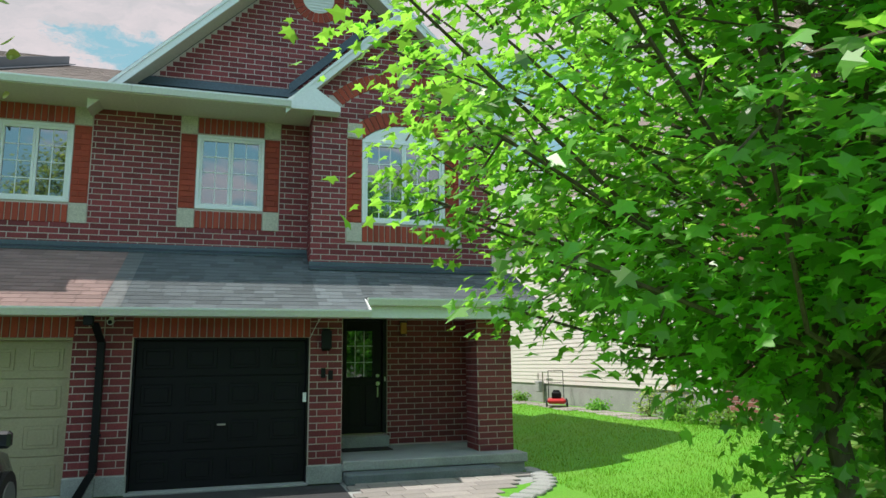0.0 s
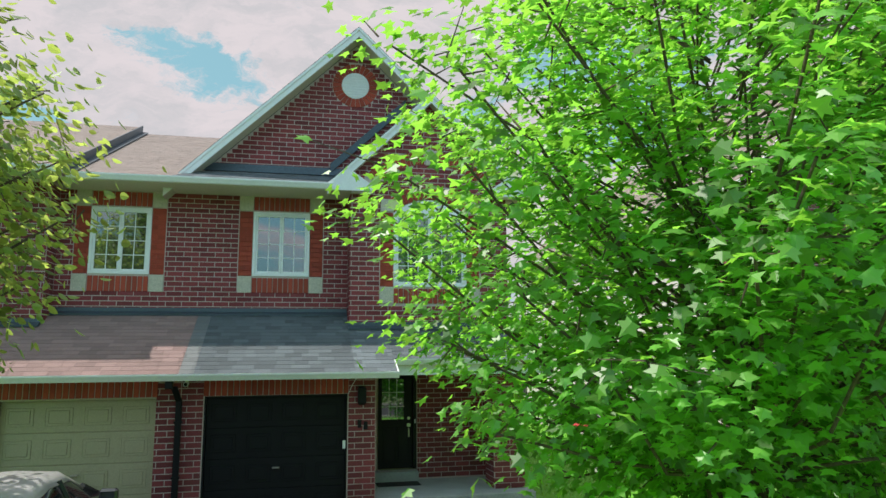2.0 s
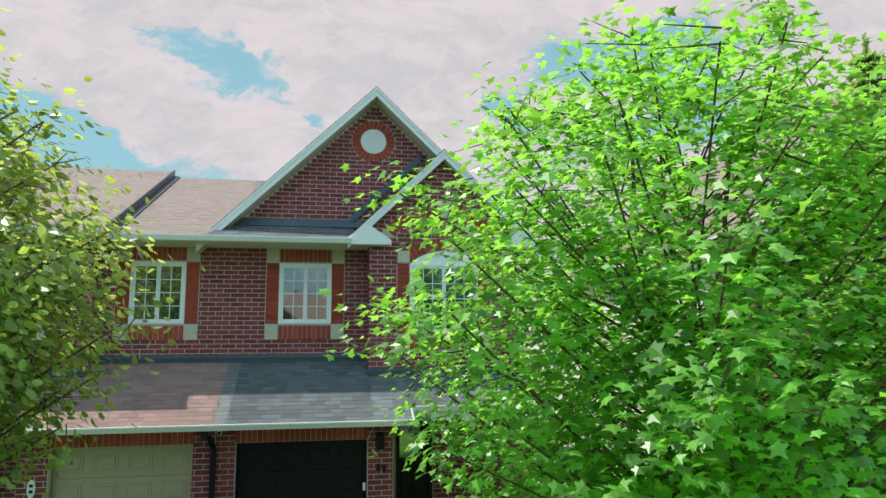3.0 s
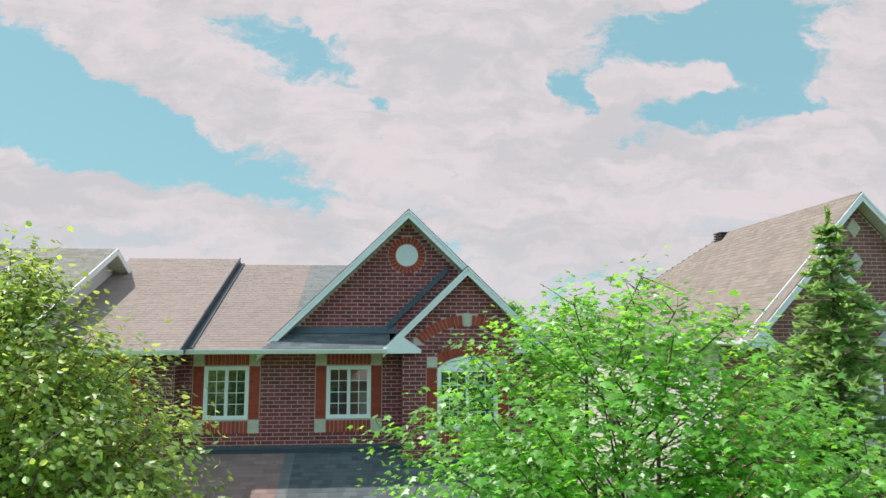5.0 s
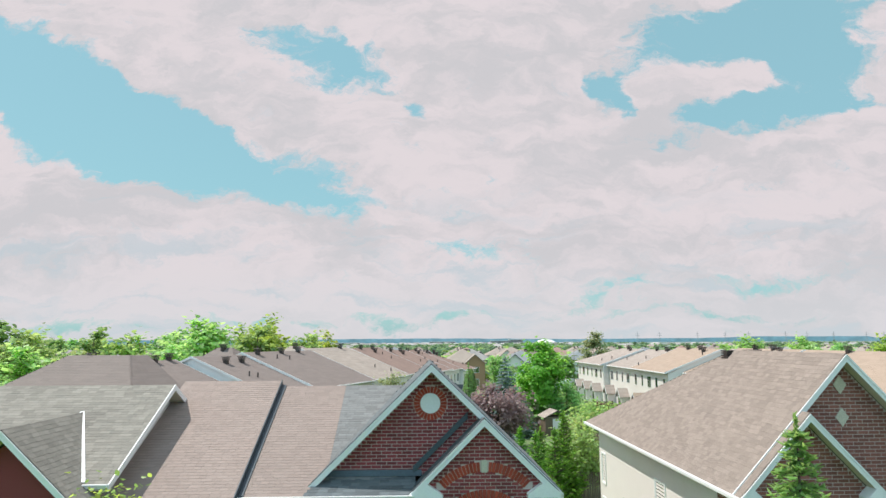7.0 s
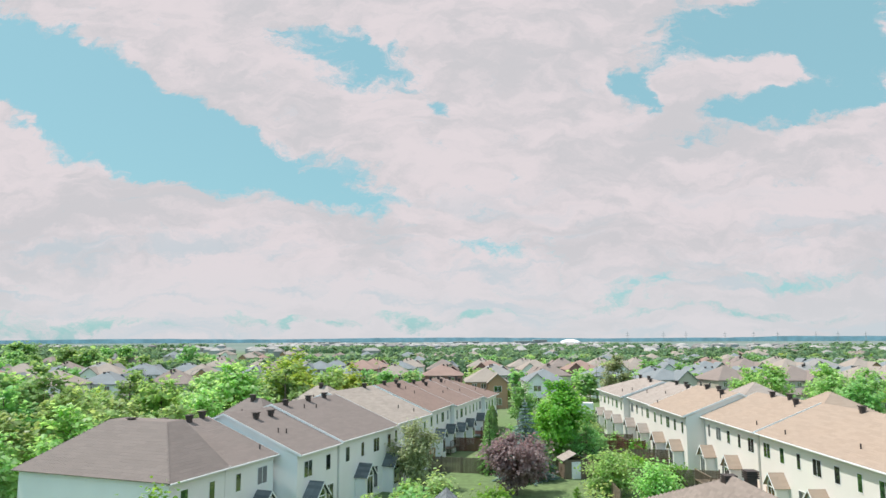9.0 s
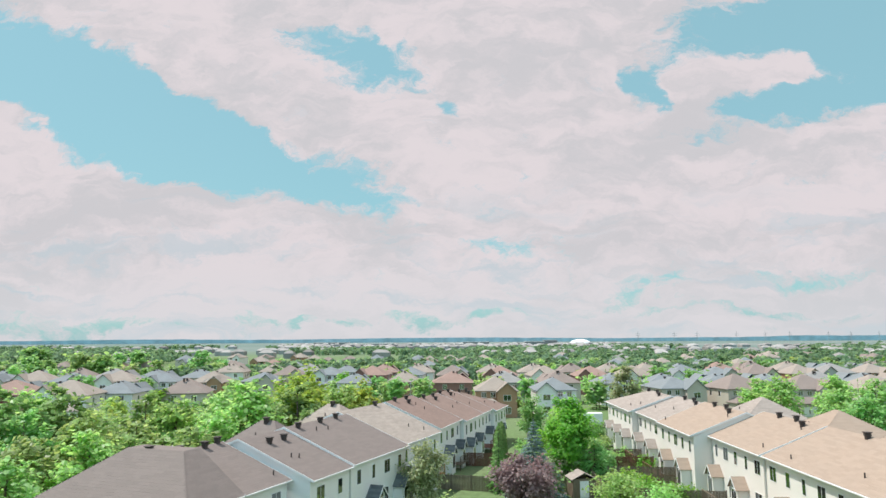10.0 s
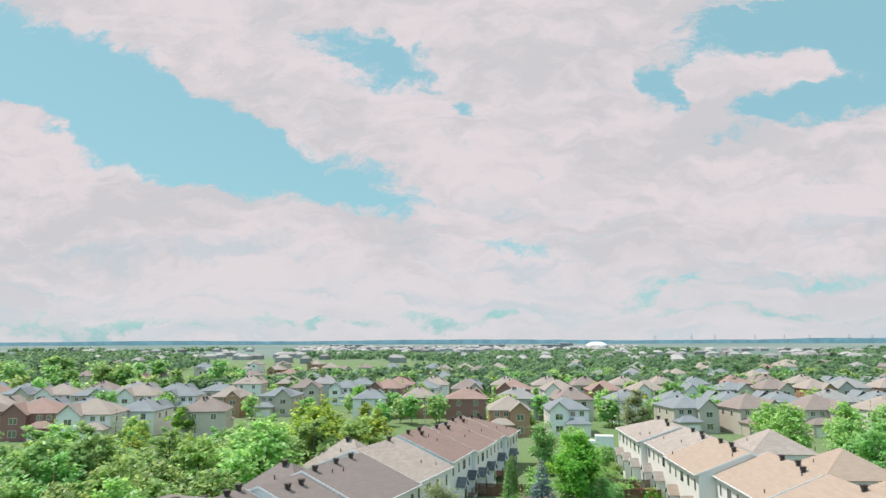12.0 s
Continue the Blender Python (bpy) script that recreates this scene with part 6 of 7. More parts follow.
# ---- drive, lawn and things in front ----
def yard():
    bm = bmesh.new()
    box(bm, -4.9, 1.69, -13.0, -0.13, -0.2, 0.004)
    tagged(part("driveway", bm, ASPHALT), "worn black asphalt drive before the garages", "driveway", kind="structure")
    bm = bmesh.new()
    box(bm, -140, 140, -24.5, -16.5, -0.3, 0.002)
    tagged(part("road", bm, ASPHALT), "asphalt street along the houses", "road", kind="structure")
    for y0 in (-16.5, -24.7):
        for x0, x1 in ((-140, -5.2), (-5.2, 140)):
            tagged(part("kerb", boxed(x0, x1 - 0.01, y0, y0 + 0.2, -0.3, 0.11, 0.02), CONCRETE), "low concrete kerb of the street", "kerb", kind="structure")
    # lawn: a sheet that follows the land
    verts, faces = [], []
    xs = np.linspace(1.72, 9.88, 24)
    ys = np.linspace(-16.3, 24, 80)
    for y in ys:
        for x in xs:
            lo = 4.75 + 0.0 * y if y > -0.4 else (1.72 if y < -2.6 else 1.72 + (4.75 - 1.72) * smooth(-2.6, -0.6, y))
            xx = lo + (9.88 - lo) * (x - 1.72) / (9.88 - 1.72)
            verts.append((xx, y, height(xx, y) + 0.035 + 0.012 * noise.noise(Vector((xx, y, 0)) * 1.3)))
    n = len(xs)
    faces = [(j * n + i, j * n + i + 1, j * n + n + i + 1, j * n + n + i) for j in range(len(ys) - 1) for i in range(n - 1)]
    tagged(new("lawn", raw("lawn", verts, faces, GRASS, True)), "mown bright green front and side lawn", "lawn", kind="structure")
    tagged(part("lawn", boxed(-16, -4.95, -16.3, -0.4, -0.3, 0.03), GRASS), "mown green front lawn next door", "lawn", kind="structure")
    g = np.random.default_rng(4)
    k = 42000
    y = -3.2 + 14.5 * g.random(k) ** 1.5
    x = 4.6 + 4.7 * g.random(k)
    keep = ~((y < -0.4) & (x < 1.72 + 3.03 * np.clip((y + 2.6) / 2.0, 0, 1) + 0.1))
    x, y = x[keep], y[keep]
    z = np.array([height(a, b) for a, b in zip(x, y)]) + 0.02
    h, a = g.uniform(0.03, 0.075, len(x)), g.uniform(0, 2 * math.pi, len(x))
    w = 0.006
    p0 = np.stack([x - w * np.cos(a), y - w * np.sin(a), z], 1)
    p1 = np.stack([x + w * np.cos(a), y + w * np.sin(a), z], 1)
    p2 = np.stack([x + g.normal(0, 0.02, len(x)), y + g.normal(0, 0.02, len(x)), z + h], 1)
    co = np.stack([p0, p1, p2], 1).reshape(-1, 3)
    me = raw("grass_blades", co.tolist(), [(3 * i, 3 * i + 1, 3 * i + 2) for i in range(len(x))], GRASS_BLADE)
    tagged(new("grass_blades", me), "short bright green grass blades of the lawn", "grass", kind="stuff")
    # border by the neighbour's wall
    for i in range(9):
        yy = 3.2 + i * 1.15
        s = part("stepping_stone", boxed(8.75 + 0.1 * (i % 3), 9.55, yy, yy + 0.95, 0.30, height(9.2, yy) + 0.06, 0.03), PAVER)
        tagged(s, "flat worn stone slab beside the wall", "paving", "border stones")
    for i, (x, y, r, hh, mt) in enumerate(((9.45, 11.6, 0.32, 0.4, LIME), (9.45, 6.2, 0.28, 0.35, LIME), (9.4, 3.7, 0.42, 0.75, LEAF), (9.35, 1.9, 0.45, 0.6, LIME), (9.2, 1.0, 0.5, 0.5, LIME), (9.5, 2.7, 0.35, 0.55, LIME))):
        plant("bush", "low leafy border bush beside the wall", "bush", pose(x, y, height(x, y)), tree_meshes(80 + i, hh, r, 0.03, 420, HALF_OVAL, 0.085, mt, limbs=14, trunk=0.02, spread=0.1, twigs=False), "border plants")
    f = thing("flower_clump", "tall yellow flowers with green stems in the border", "flowers", pose(9.35, 2.55, height(9.35, 2.55)))
    sh, st = Sheet(), bmesh.new()
    for i in range(46):
        p = Vector((rng.gauss(0, 0.16), rng.gauss(0, 0.26), rng.uniform(0.45, 0.85)))
        for q in range(6):
            a = q * math.pi / 3 + rng.random()
            d = Vector((math.cos(a), math.sin(a), 0.15)) * 0.045
            e = Vector((-math.sin(a), math.cos(a), 0)) * 0.016
            sh.poly([p, p + d * 0.6 + e, p + d, p + d * 0.6 - e])
        cyl(st, (p.x * 0.5, p.y * 0.5, 0), p, 0.006, 0.003, 4, cap=False)
    part("blossom", sh.mesh("blossom", YELLOW), YELLOW, f)
    part("stems", st, STEM, f)["kind"] = "stuff"
    # walk of pavers, with a rounded border
    i = 0
    wk = thing("paver_walk", "grey-brown paver walk with a rounded end", "paving", kind="structure")
    bm = bmesh.new()
    ring = [(1.70, -2.7, 0.001), (2.7, -2.55, 0.001), (3.6, -2.0, 0.001), (4.3, -1.2, 0.001), (4.7, -0.5, 0.001), (4.74, 0.0, 0.001), (1.70, 0.0, 0.001)]
    prism(bm, ring, (0, 0, -0.1))
    part("bedding", bm, CONCRETE, wk)
    meshes = {}
    yy = -2.6
    while yy < -0.40:
        hi = 1.72 + 3.0 * smooth(-3.2, 0.1, yy) ** 0.62
        xx = 1.72 + (0.15 if i % 2 else 0)
        while xx < hi - 0.2:
            w = rng.choice((0.3, 0.45, 0.6))
            if w not in meshes:
                meshes[w] = mesh_of("paver", boxed(0, w - 0.012, 0, 0.288, 0, 0.03, 0.006), PAVER)
            part("paver", meshes[w], PAVER, wk, m=pose(xx, yy, 0.002))
            xx += w
        yy += 0.3
        i += 1
    for k in range(16):
        t = k / 15
        a = math.pi * 0.5 * t
        cx, cy = 1.75 + 3.0 * math.sin(a), -0.02 - 2.75 * math.cos(a) ** 1.0 + 0.0
        part("edge_stone", boxed(-0.1, 0.1, -0.16, 0.16, 0, 0.055, 0.015), CONCRETE, wk, m=pose(cx, cy, 0.0, 0, 0, 90 - math.degrees(a) * 0.9))


YELLOW = material("yellow_petal", (0.80, 0.55, 0.02), 0.6, 0.1, 5, 50, 0)
STEM = material("green_stem", (0.10, 0.20, 0.03), 0.7, 0.2, 5, 50, 0)
GRASS_BLADE = leaf_material("grass_blade", (0.14, 0.36, 0.02), (0.30, 0.55, 0.03), 0.35, 0.0, 0.2)
AMBER = material("amber_glass", (0.55, 0.26, 0.05), 0.25, 0.3, 20, 80, 0.2)
RED = material("red_paint", (0.55, 0.03, 0.035), 0.35, 0.1, 3, 40, 0.02)
RUBBER = material("black_rubber", (0.02, 0.02, 0.02), 0.85, 0.2, 5, 60, 0.2)
CARBODY = material("dark_car_paint", (0.035, 0.038, 0.042), 0.18, 0.1, 1, 20, 0.0, spec=0.8)
SKYROOF = material("painted_sky_reflection", (0.42, 0.42, 0.42), 0.25, 0.05, 1, 20, 0.0, spec=0.8)
DARKSOIL = material("garden_soil", (0.09, 0.07, 0.05), 0.95, 0.3, 2, 40, 0.5)
yard()


def fittings():
    # downpipe between the garages
    t = thing("downpipe", "black metal downpipe with elbows on the brick pier", "pipe", pose(-1.70, -0.02, 0))
    bm = bmesh.new()
    box(bm, -0.10, 0.02, -0.42, -0.30, 2.28, 2.42, 0.01)
    part("outlet", bm, BLACK, t)
    bm = bmesh.new()
    prism(bm, [(-0.02, -0.38, 2.32), (0.08, -0.38, 2.32), (0.13, -0.06, 2.05), (0.03, -0.06, 2.05)], (0, 0.07, 0))
    part("elbow", bm, BLACK, t)
    part("pipe", boxed(0.03, 0.13, -0.085, 0.0, 0.32, 2.07, 0.012), BLACK, t)
    bm = bmesh.new()
    prism(bm, [(0.03, -0.085, 0.33), (0.13, -0.085, 0.33), (-0.02, -0.085, 0.02), (-0.14, -0.085, 0.02)], (0, -0.09, 0))
    part("shoe", bm, BLACK, t)
    for z in (0.8, 1.7):
        part("strap", boxed(0.015, 0.145, -0.09, 0.0, z, z + 0.03), BLACK, t)
    # cameras
    for x, y, z in ((-1.52, -0.06, 2.36), (4.15, 0.22, 2.50)):
        c = thing("security_camera", "small white round security camera under the eave", "camera", pose(x, y, z))
        bm = bmesh.new()
        cyl(bm, (0, 0.05, 0.06), (0, 0.05, 0.0), 0.03, n=10)
        part("mount", bm, WHITE, c)
        bm = cyl(bmesh.new(), (0, 0.06, 0), (0, -0.07, -0.02), 0.042, n=14)
        part("body", bm, WHITE, c)
        part("lens", cyl(bmesh.new(), (0, -0.0705, -0.0205), (0, -0.078, -0.0215), 0.03, n=14), BLACK, c)
    # black box lamp on the pier
    l = thing("wall_lamp", "black box wall lamp on the brick pier", "lamp", pose(1.47, -0.012, 1.93))
    part("back_plate", boxed(-0.06, 0.06, -0.02, 0.0, 0, 0.33, 0.004), BLACK, l)
    part("housing", boxed(-0.075, 0.075, -0.11, -0.021, 0.03, 0.30, 0.008), BLACK, l)
    l = thing("wall_lantern", "amber glass wall lantern in a bronze frame", "lamp", pose(3.08, 1.785, 2.26))
    part("back_plate", boxed(-0.05, 0.05, -0.015, 0.0, -0.02, 0.24, 0.004), VENT, l)
    part("shade", boxed(-0.055, 0.055, -0.10, -0.016, 0.0, 0.21, 0.008), AMBER, l, "pebbled amber glass shade")
    part("cap", boxed(-0.065, 0.065, -0.11, -0.012, 0.212, 0.23, 0.004), VENT, l)
    # number plate as plain bars
    n = thing("house_number", "black metal house number on the brick pier", "sign", pose(1.40, -0.014, 1.50))
    part("bar", boxed(0.0, 0.07, -0.012, 0.0, 0.03, 0.17, 0.006), BLACK, n)
    part("bar", boxed(0.11, 0.18, -0.012, 0.0, 0.0, 0.14, 0.006), BLACK, n)
    k = thing("door_keypad", "small white keypad beside the garage door", "keypad", pose(1.165, 0.02, 1.18))
    part("body", boxed(-0.025, 0.025, -0.02, 0.0, 0, 0.14, 0.004), WHITE, k)
    m = thing("door_mat", "dark ribbed rubber door mat on the porch", "mat", pose(1.9, 1.08, 0.302))
    part("mat", boxed(0, 0.85, 0, 0.42, 0, 0.012, 0.004), RUBBER, m)
    # a loose cable from the eave
    c = bpy.data.curves.new("cable", "CURVE")
    c.dimensions, c.bevel_depth = "3D", 0.005
    sp = c.splines.new("BEZIER")
    sp.bezier_points.add(2)
    for b, p in zip(sp.bezier_points, ((1.36, -0.2, 2.41), (1.30, -0.03, 2.28), (1.23, 0.0, 2.12))):
        b.co = p
        b.handle_left_type = b.handle_right_type = "AUTO"
    c.materials.append(WHITE)
    tagged(new("cable", c), "thin white cable hanging from the eave", "cable")
    # plaque next door
    s = thing("number_plaque", "white oval plaque with dark bars on a brick pier", "sign", pose(-4.69, -0.016, 1.45))
    ring = [(0.07 * math.cos(a), 0, 0.16 * math.sin(a)) for a in np.linspace(0, 2 * math.pi, 25)[:-1]]
    part("plate", prism(bmesh.new(), ring, (0, 0.014, 0)), WHITE, s)
    for z in (-0.07, 0.03):
        part("bar", boxed(-0.03, 0.03, -0.006, -0.001, z, z + 0.05), BLACK, s)
    # meter and pipe on the next house
    g = thing("gas_meter", "grey gas meter with pipes on the foundation", "meter", pose(9.86, 10.6, 0.42))
    part("meter_body", boxed(-0.22, 0.0, -0.15, 0.15, 0.35, 0.72, 0.03), CONCRETE, g)
    bm = bmesh.new()
    for p, q in (((-0.1, -0.25, 0), (-0.1, -0.25, 1.0)), ((-0.1, -0.25, 1.0), (-0.1, -0.7, 1.0)), ((-0.1, 0.1, 0.72), (-0.1, 0.1, 0.95))):
        cyl(bm, p, q, 0.02, n=8)
    part("pipe", bm, METAL, g)
    # lawn mower
    m = thing("lawn_mower", "red push lawn mower with folded black handle", "lawn mower", pose(9.15, 8.1, height(9.15, 8.1) + 0.07, 0, 0, 65))
    bm = boxed(-0.40, 0.40, -0.26, 0.26, 0.08, 0.22, 0.05)
    part("deck", bm, RED, m)
    bm = boxed(-0.14, 0.14, -0.14, 0.14, 0.22, 0.40, 0.03)
    cyl(bm, (0, 0, 0.40), (0, 0, 0.46), 0.11, 0.09, 14)
    part("engine", bm, BLACK, m)
    for x in (-0.33, 0.33):
        for y in (-0.29, 0.29):
            w = part("wheel", cyl(bmesh.new(), (x, y - 0.025, 0.10), (x, y + 0.025, 0.10), 0.10, n=16), RUBBER, m)
            part("hub", cyl(bmesh.new(), (x, y - 0.03, 0.10), (x, y + 0.03, 0.10), 0.045, n=10), WHITE, w)
    bm = bmesh.new()
    for y in (-0.22, 0.22):
        limb(bm, [Vector((0.36, y, 0.2)), Vector((0.62, y, 0.65)), Vector((0.78, y, 1.0))], 0.012, 0.012)
    cyl(bm, (0.78, -0.22, 1.0), (0.78, 0.22, 1.0), 0.013, n=8)
    cyl(bm, (0.62, -0.22, 0.65), (0.62, 0.22, 0.65), 0.009, n=8)
    part("handle", bm, BLACK, m)


fittings()


def parked_car():
    """A dark saloon facing the garage next door."""
    c = thing("car", "dark parked saloon car, sky reflection painted on its roof, before the tan garage", "car", pose(-2.98, -3.4, 0.005))
    # body: rings across the car, from tail to nose
    prof = [(-2.25, 0.45, 0.92, 0.70), (-2.1, 0.30, 0.98, 0.82), (-1.4, 0.24, 1.0, 0.87), (0.0, 0.22, 0.98, 0.89), (1.0, 0.24, 0.94, 0.88), (1.7, 0.26, 0.84, 0.84), (2.15, 0.34, 0.70, 0.74), (2.28, 0.45, 0.58, 0.6)]
    bm = bmesh.new()
    rings = []
    for y, z0, z1, w in prof:
        pts = [(-w * 0.92, z0), (-w, (z0 + z1) / 2), (-w * 0.93, z1 - 0.05), (-w * 0.80, z1), (w * 0.80, z1), (w * 0.93, z1 - 0.05), (w, (z0 + z1) / 2), (w * 0.92, z0)]
        rings.append([bm.verts.new((x, y, z)) for x, z in pts])
    for a, b in zip(rings, rings[1:]):
        for i in range(8):
            bm.faces.new((a[i], a[(i + 1) % 8], b[(i + 1) % 8], b[i]))
    bm.faces.new(rings[0])
    bm.faces.new(rings[-1][::-1])
    bmesh.ops.recalc_face_normals(bm, faces=bm.faces)
    for f in bm.faces:
        f.smooth = True
    body = part("body", bm, CARBODY, c)
    # glazed cabin and roof skin
    def loft(stations, mat, name, label=""):
        bm = bmesh.new()
        rr = [[bm.verts.new(p) for p in s] for s in stations]
        for a, b in zip(rr, rr[1:]):
            for i in range(len(a) - 1):
                f = bm.faces.new((a[i], a[i + 1], b[i + 1], b[i]))
                f.smooth = True
        bmesh.ops.recalc_face_normals(bm, faces=bm.faces)
        bmesh.ops.solidify(bm, geom=bm.faces[:], thickness=0.02)
        return part(name, bm, mat, c, label)

    def arch_at(y, z, w, base):
        return [(-0.80, y, base), (-w - 0.04, y, z - 0.10), (-w + 0.10, y, z - 0.01), (0, y, z + 0.02), (w - 0.10, y, z - 0.01), (w + 0.04, y, z - 0.10), (0.80, y, base)]

    cab = [(-1.75, 1.02, 0.66, 0.97), (-1.15, 1.32, 0.58, 0.96), (-0.5, 1.43, 0.58, 0.96), (0.2, 1.41, 0.58, 0.96), (0.75, 1.22, 0.60, 0.95), (1.25, 0.96, 0.68, 0.93)]
    loft([arch_at(*s) for s in cab], GLASS_DARK, "cabin_glass", "dark tinted side windows and screens")
    # pale grey roof colour stands in for the sky mirrored in dark paint
    loft([[(-s[2] - 0.045, s[0], s[1] - 0.085), (-s[2] + 0.09, s[0], s[1] + 0.018), (0, s[0], s[1] + 0.045), (s[2] - 0.09, s[0], s[1] + 0.018), (s[2] + 0.045, s[0], s[1] - 0.085)] for s in cab[1:5]], SKYROOF, "roof", "roof coloured pale grey for the sky it mirrors")
    for sx in (-1, 1):
        bm = bmesh.new()
        for p, q in (((0.62, 0.76, 1.16), (0.74, 1.3, 0.93)), ((0.60, -0.15, 1.37), (0.80, -0.1, 0.95)), ((0.61, -1.1, 1.26), (0.76, -1.7, 0.96))):
            cyl(bm, (sx * p[0], p[1], p[2]), (sx * q[0], q[1], q[2]), 0.04, n=6)
        part("pillar", bm, CARBODY, c)
        bm = boxed(sx * 0.84 - 0.03 * sx, sx * 1.04, 0.78, 0.90, 0.93, 1.10, 0.03) if sx > 0 else boxed(-1.04, -0.81, 0.78, 0.90, 0.93, 1.10, 0.03)
        part("mirror", bm, CARBODY, c)
        part("head_light", boxed(min(sx * 0.45, sx * 0.68), max(sx * 0.45, sx * 0.68), 2.14, 2.24, 0.56, 0.66, 0.03), METAL, c)
        part("tail_light", boxed(min(sx * 0.45, sx * 0.68), max(sx * 0.45, sx * 0.68), -2.27, -2.16, 0.72, 0.86, 0.03), RED, c)
        for y in (-1.35, 1.4):
            w = part("wheel", cyl(bmesh.new(), (sx * 0.68, y, 0.32), (sx * 0.90, y, 0.32), 0.32, n=24), RUBBER, c)
            part("rim", cyl(bmesh.new(), (sx * 0.88, y, 0.32), (sx * 0.915, y, 0.32), 0.21, n=20), METAL, w)


parked_car()

# ---- the suburb beyond ----
WALLS = [material("house_wall_" + n, c, 0.7, 0.08, 0.4, 20, 0.05) for n, c in (("white", (0.74, 0.72, 0.68)), ("beige", (0.48, 0.43, 0.36)), ("grey", (0.40, 0.40, 0.38)), ("brown_brick", (0.36, 0.21, 0.12)), ("red_brick", (0.27, 0.13, 0.11)))]
ROOFS = [material("house_roof_" + n, c, 0.95, 0.18, 0.4, 12, 0.2) for n, c in (("brown", (0.25, 0.205, 0.185)), ("blue_grey", (0.21, 0.235, 0.25)), ("tan", (0.32, 0.275, 0.24)), ("rose", (0.30, 0.205, 0.175)), ("grey", (0.27, 0.265, 0.26)))]
GARAGE_WHITE = material("garage_door_white", (0.72, 0.70, 0.66), 0.5, 0.05, 1, 20, 0)


def hip_roof(name, parent, x0, x1, y0, y1, eave, ridge, mat, gable_front=False):
    """A hipped roof over a rectangle; gable_front: its front end is a gable instead."""
    bm = bmesh.new()
    w, d = x1 - x0, y1 - y0
    o = 0.4
    if gable_front:
        m = (x0 + x1) / 2
        ring = [(x0 - o, y0 - o, eave), (x1 + o, y0 - o, eave), (m, y0 - o, ridge)]
        for a, b in (((x0 - o), m), ((x1 + o), m)):
            q = [(a, y0 - o, eave), (a, y1, eave), (b, y1, ridge), (b, y0 - o, ridge)]
            slab(bm, q if a > m else [q[1], q[0], q[3], q[2]], 0.14)
    else:
        k = min(w, d) / 2 + o
        if w > d:
            r0, r1 = (x0 - o + k, (y0 + y1) / 2, ridge), (x1 + o - k + 0.02, (y0 + y1) / 2, ridge)
        else:
            r0, r1 = ((x0 + x1) / 2, y0 - o + k, ridge), ((x0 + x1) / 2, y1 + o - k + 0.02, ridge)
        c = [(x0 - o, y0 - o, eave), (x1 + o, y0 - o, eave), (x1 + o, y1 + o, eave), (x0 - o, y1 + o, eave)]
        v = [bm.verts.new(p) for p in c + [r0, r1]]
        lo = [bm.verts.new((p[0], p[1], p[2] - 0.15)) for p in c]
        fs = [(0, 1, 5, 4), (1, 2, 5), (2, 3, 4, 5), (3, 0, 4)] if w > d else [(0, 1, 4), (1, 2, 5, 4), (2, 3, 5), (3, 0, 4, 5)]
        for f in fs:
            bm.faces.new([v[i] for i in f])
        for i in range(4):
            bm.faces.new((lo[i], lo[(i + 1) % 4], v[(i + 1) % 4], v[i]))
        bm.faces.new(lo[::-1])
        bmesh.ops.recalc_face_normals(bm, faces=bm.faces)
    return part(name, bm, mat, parent)


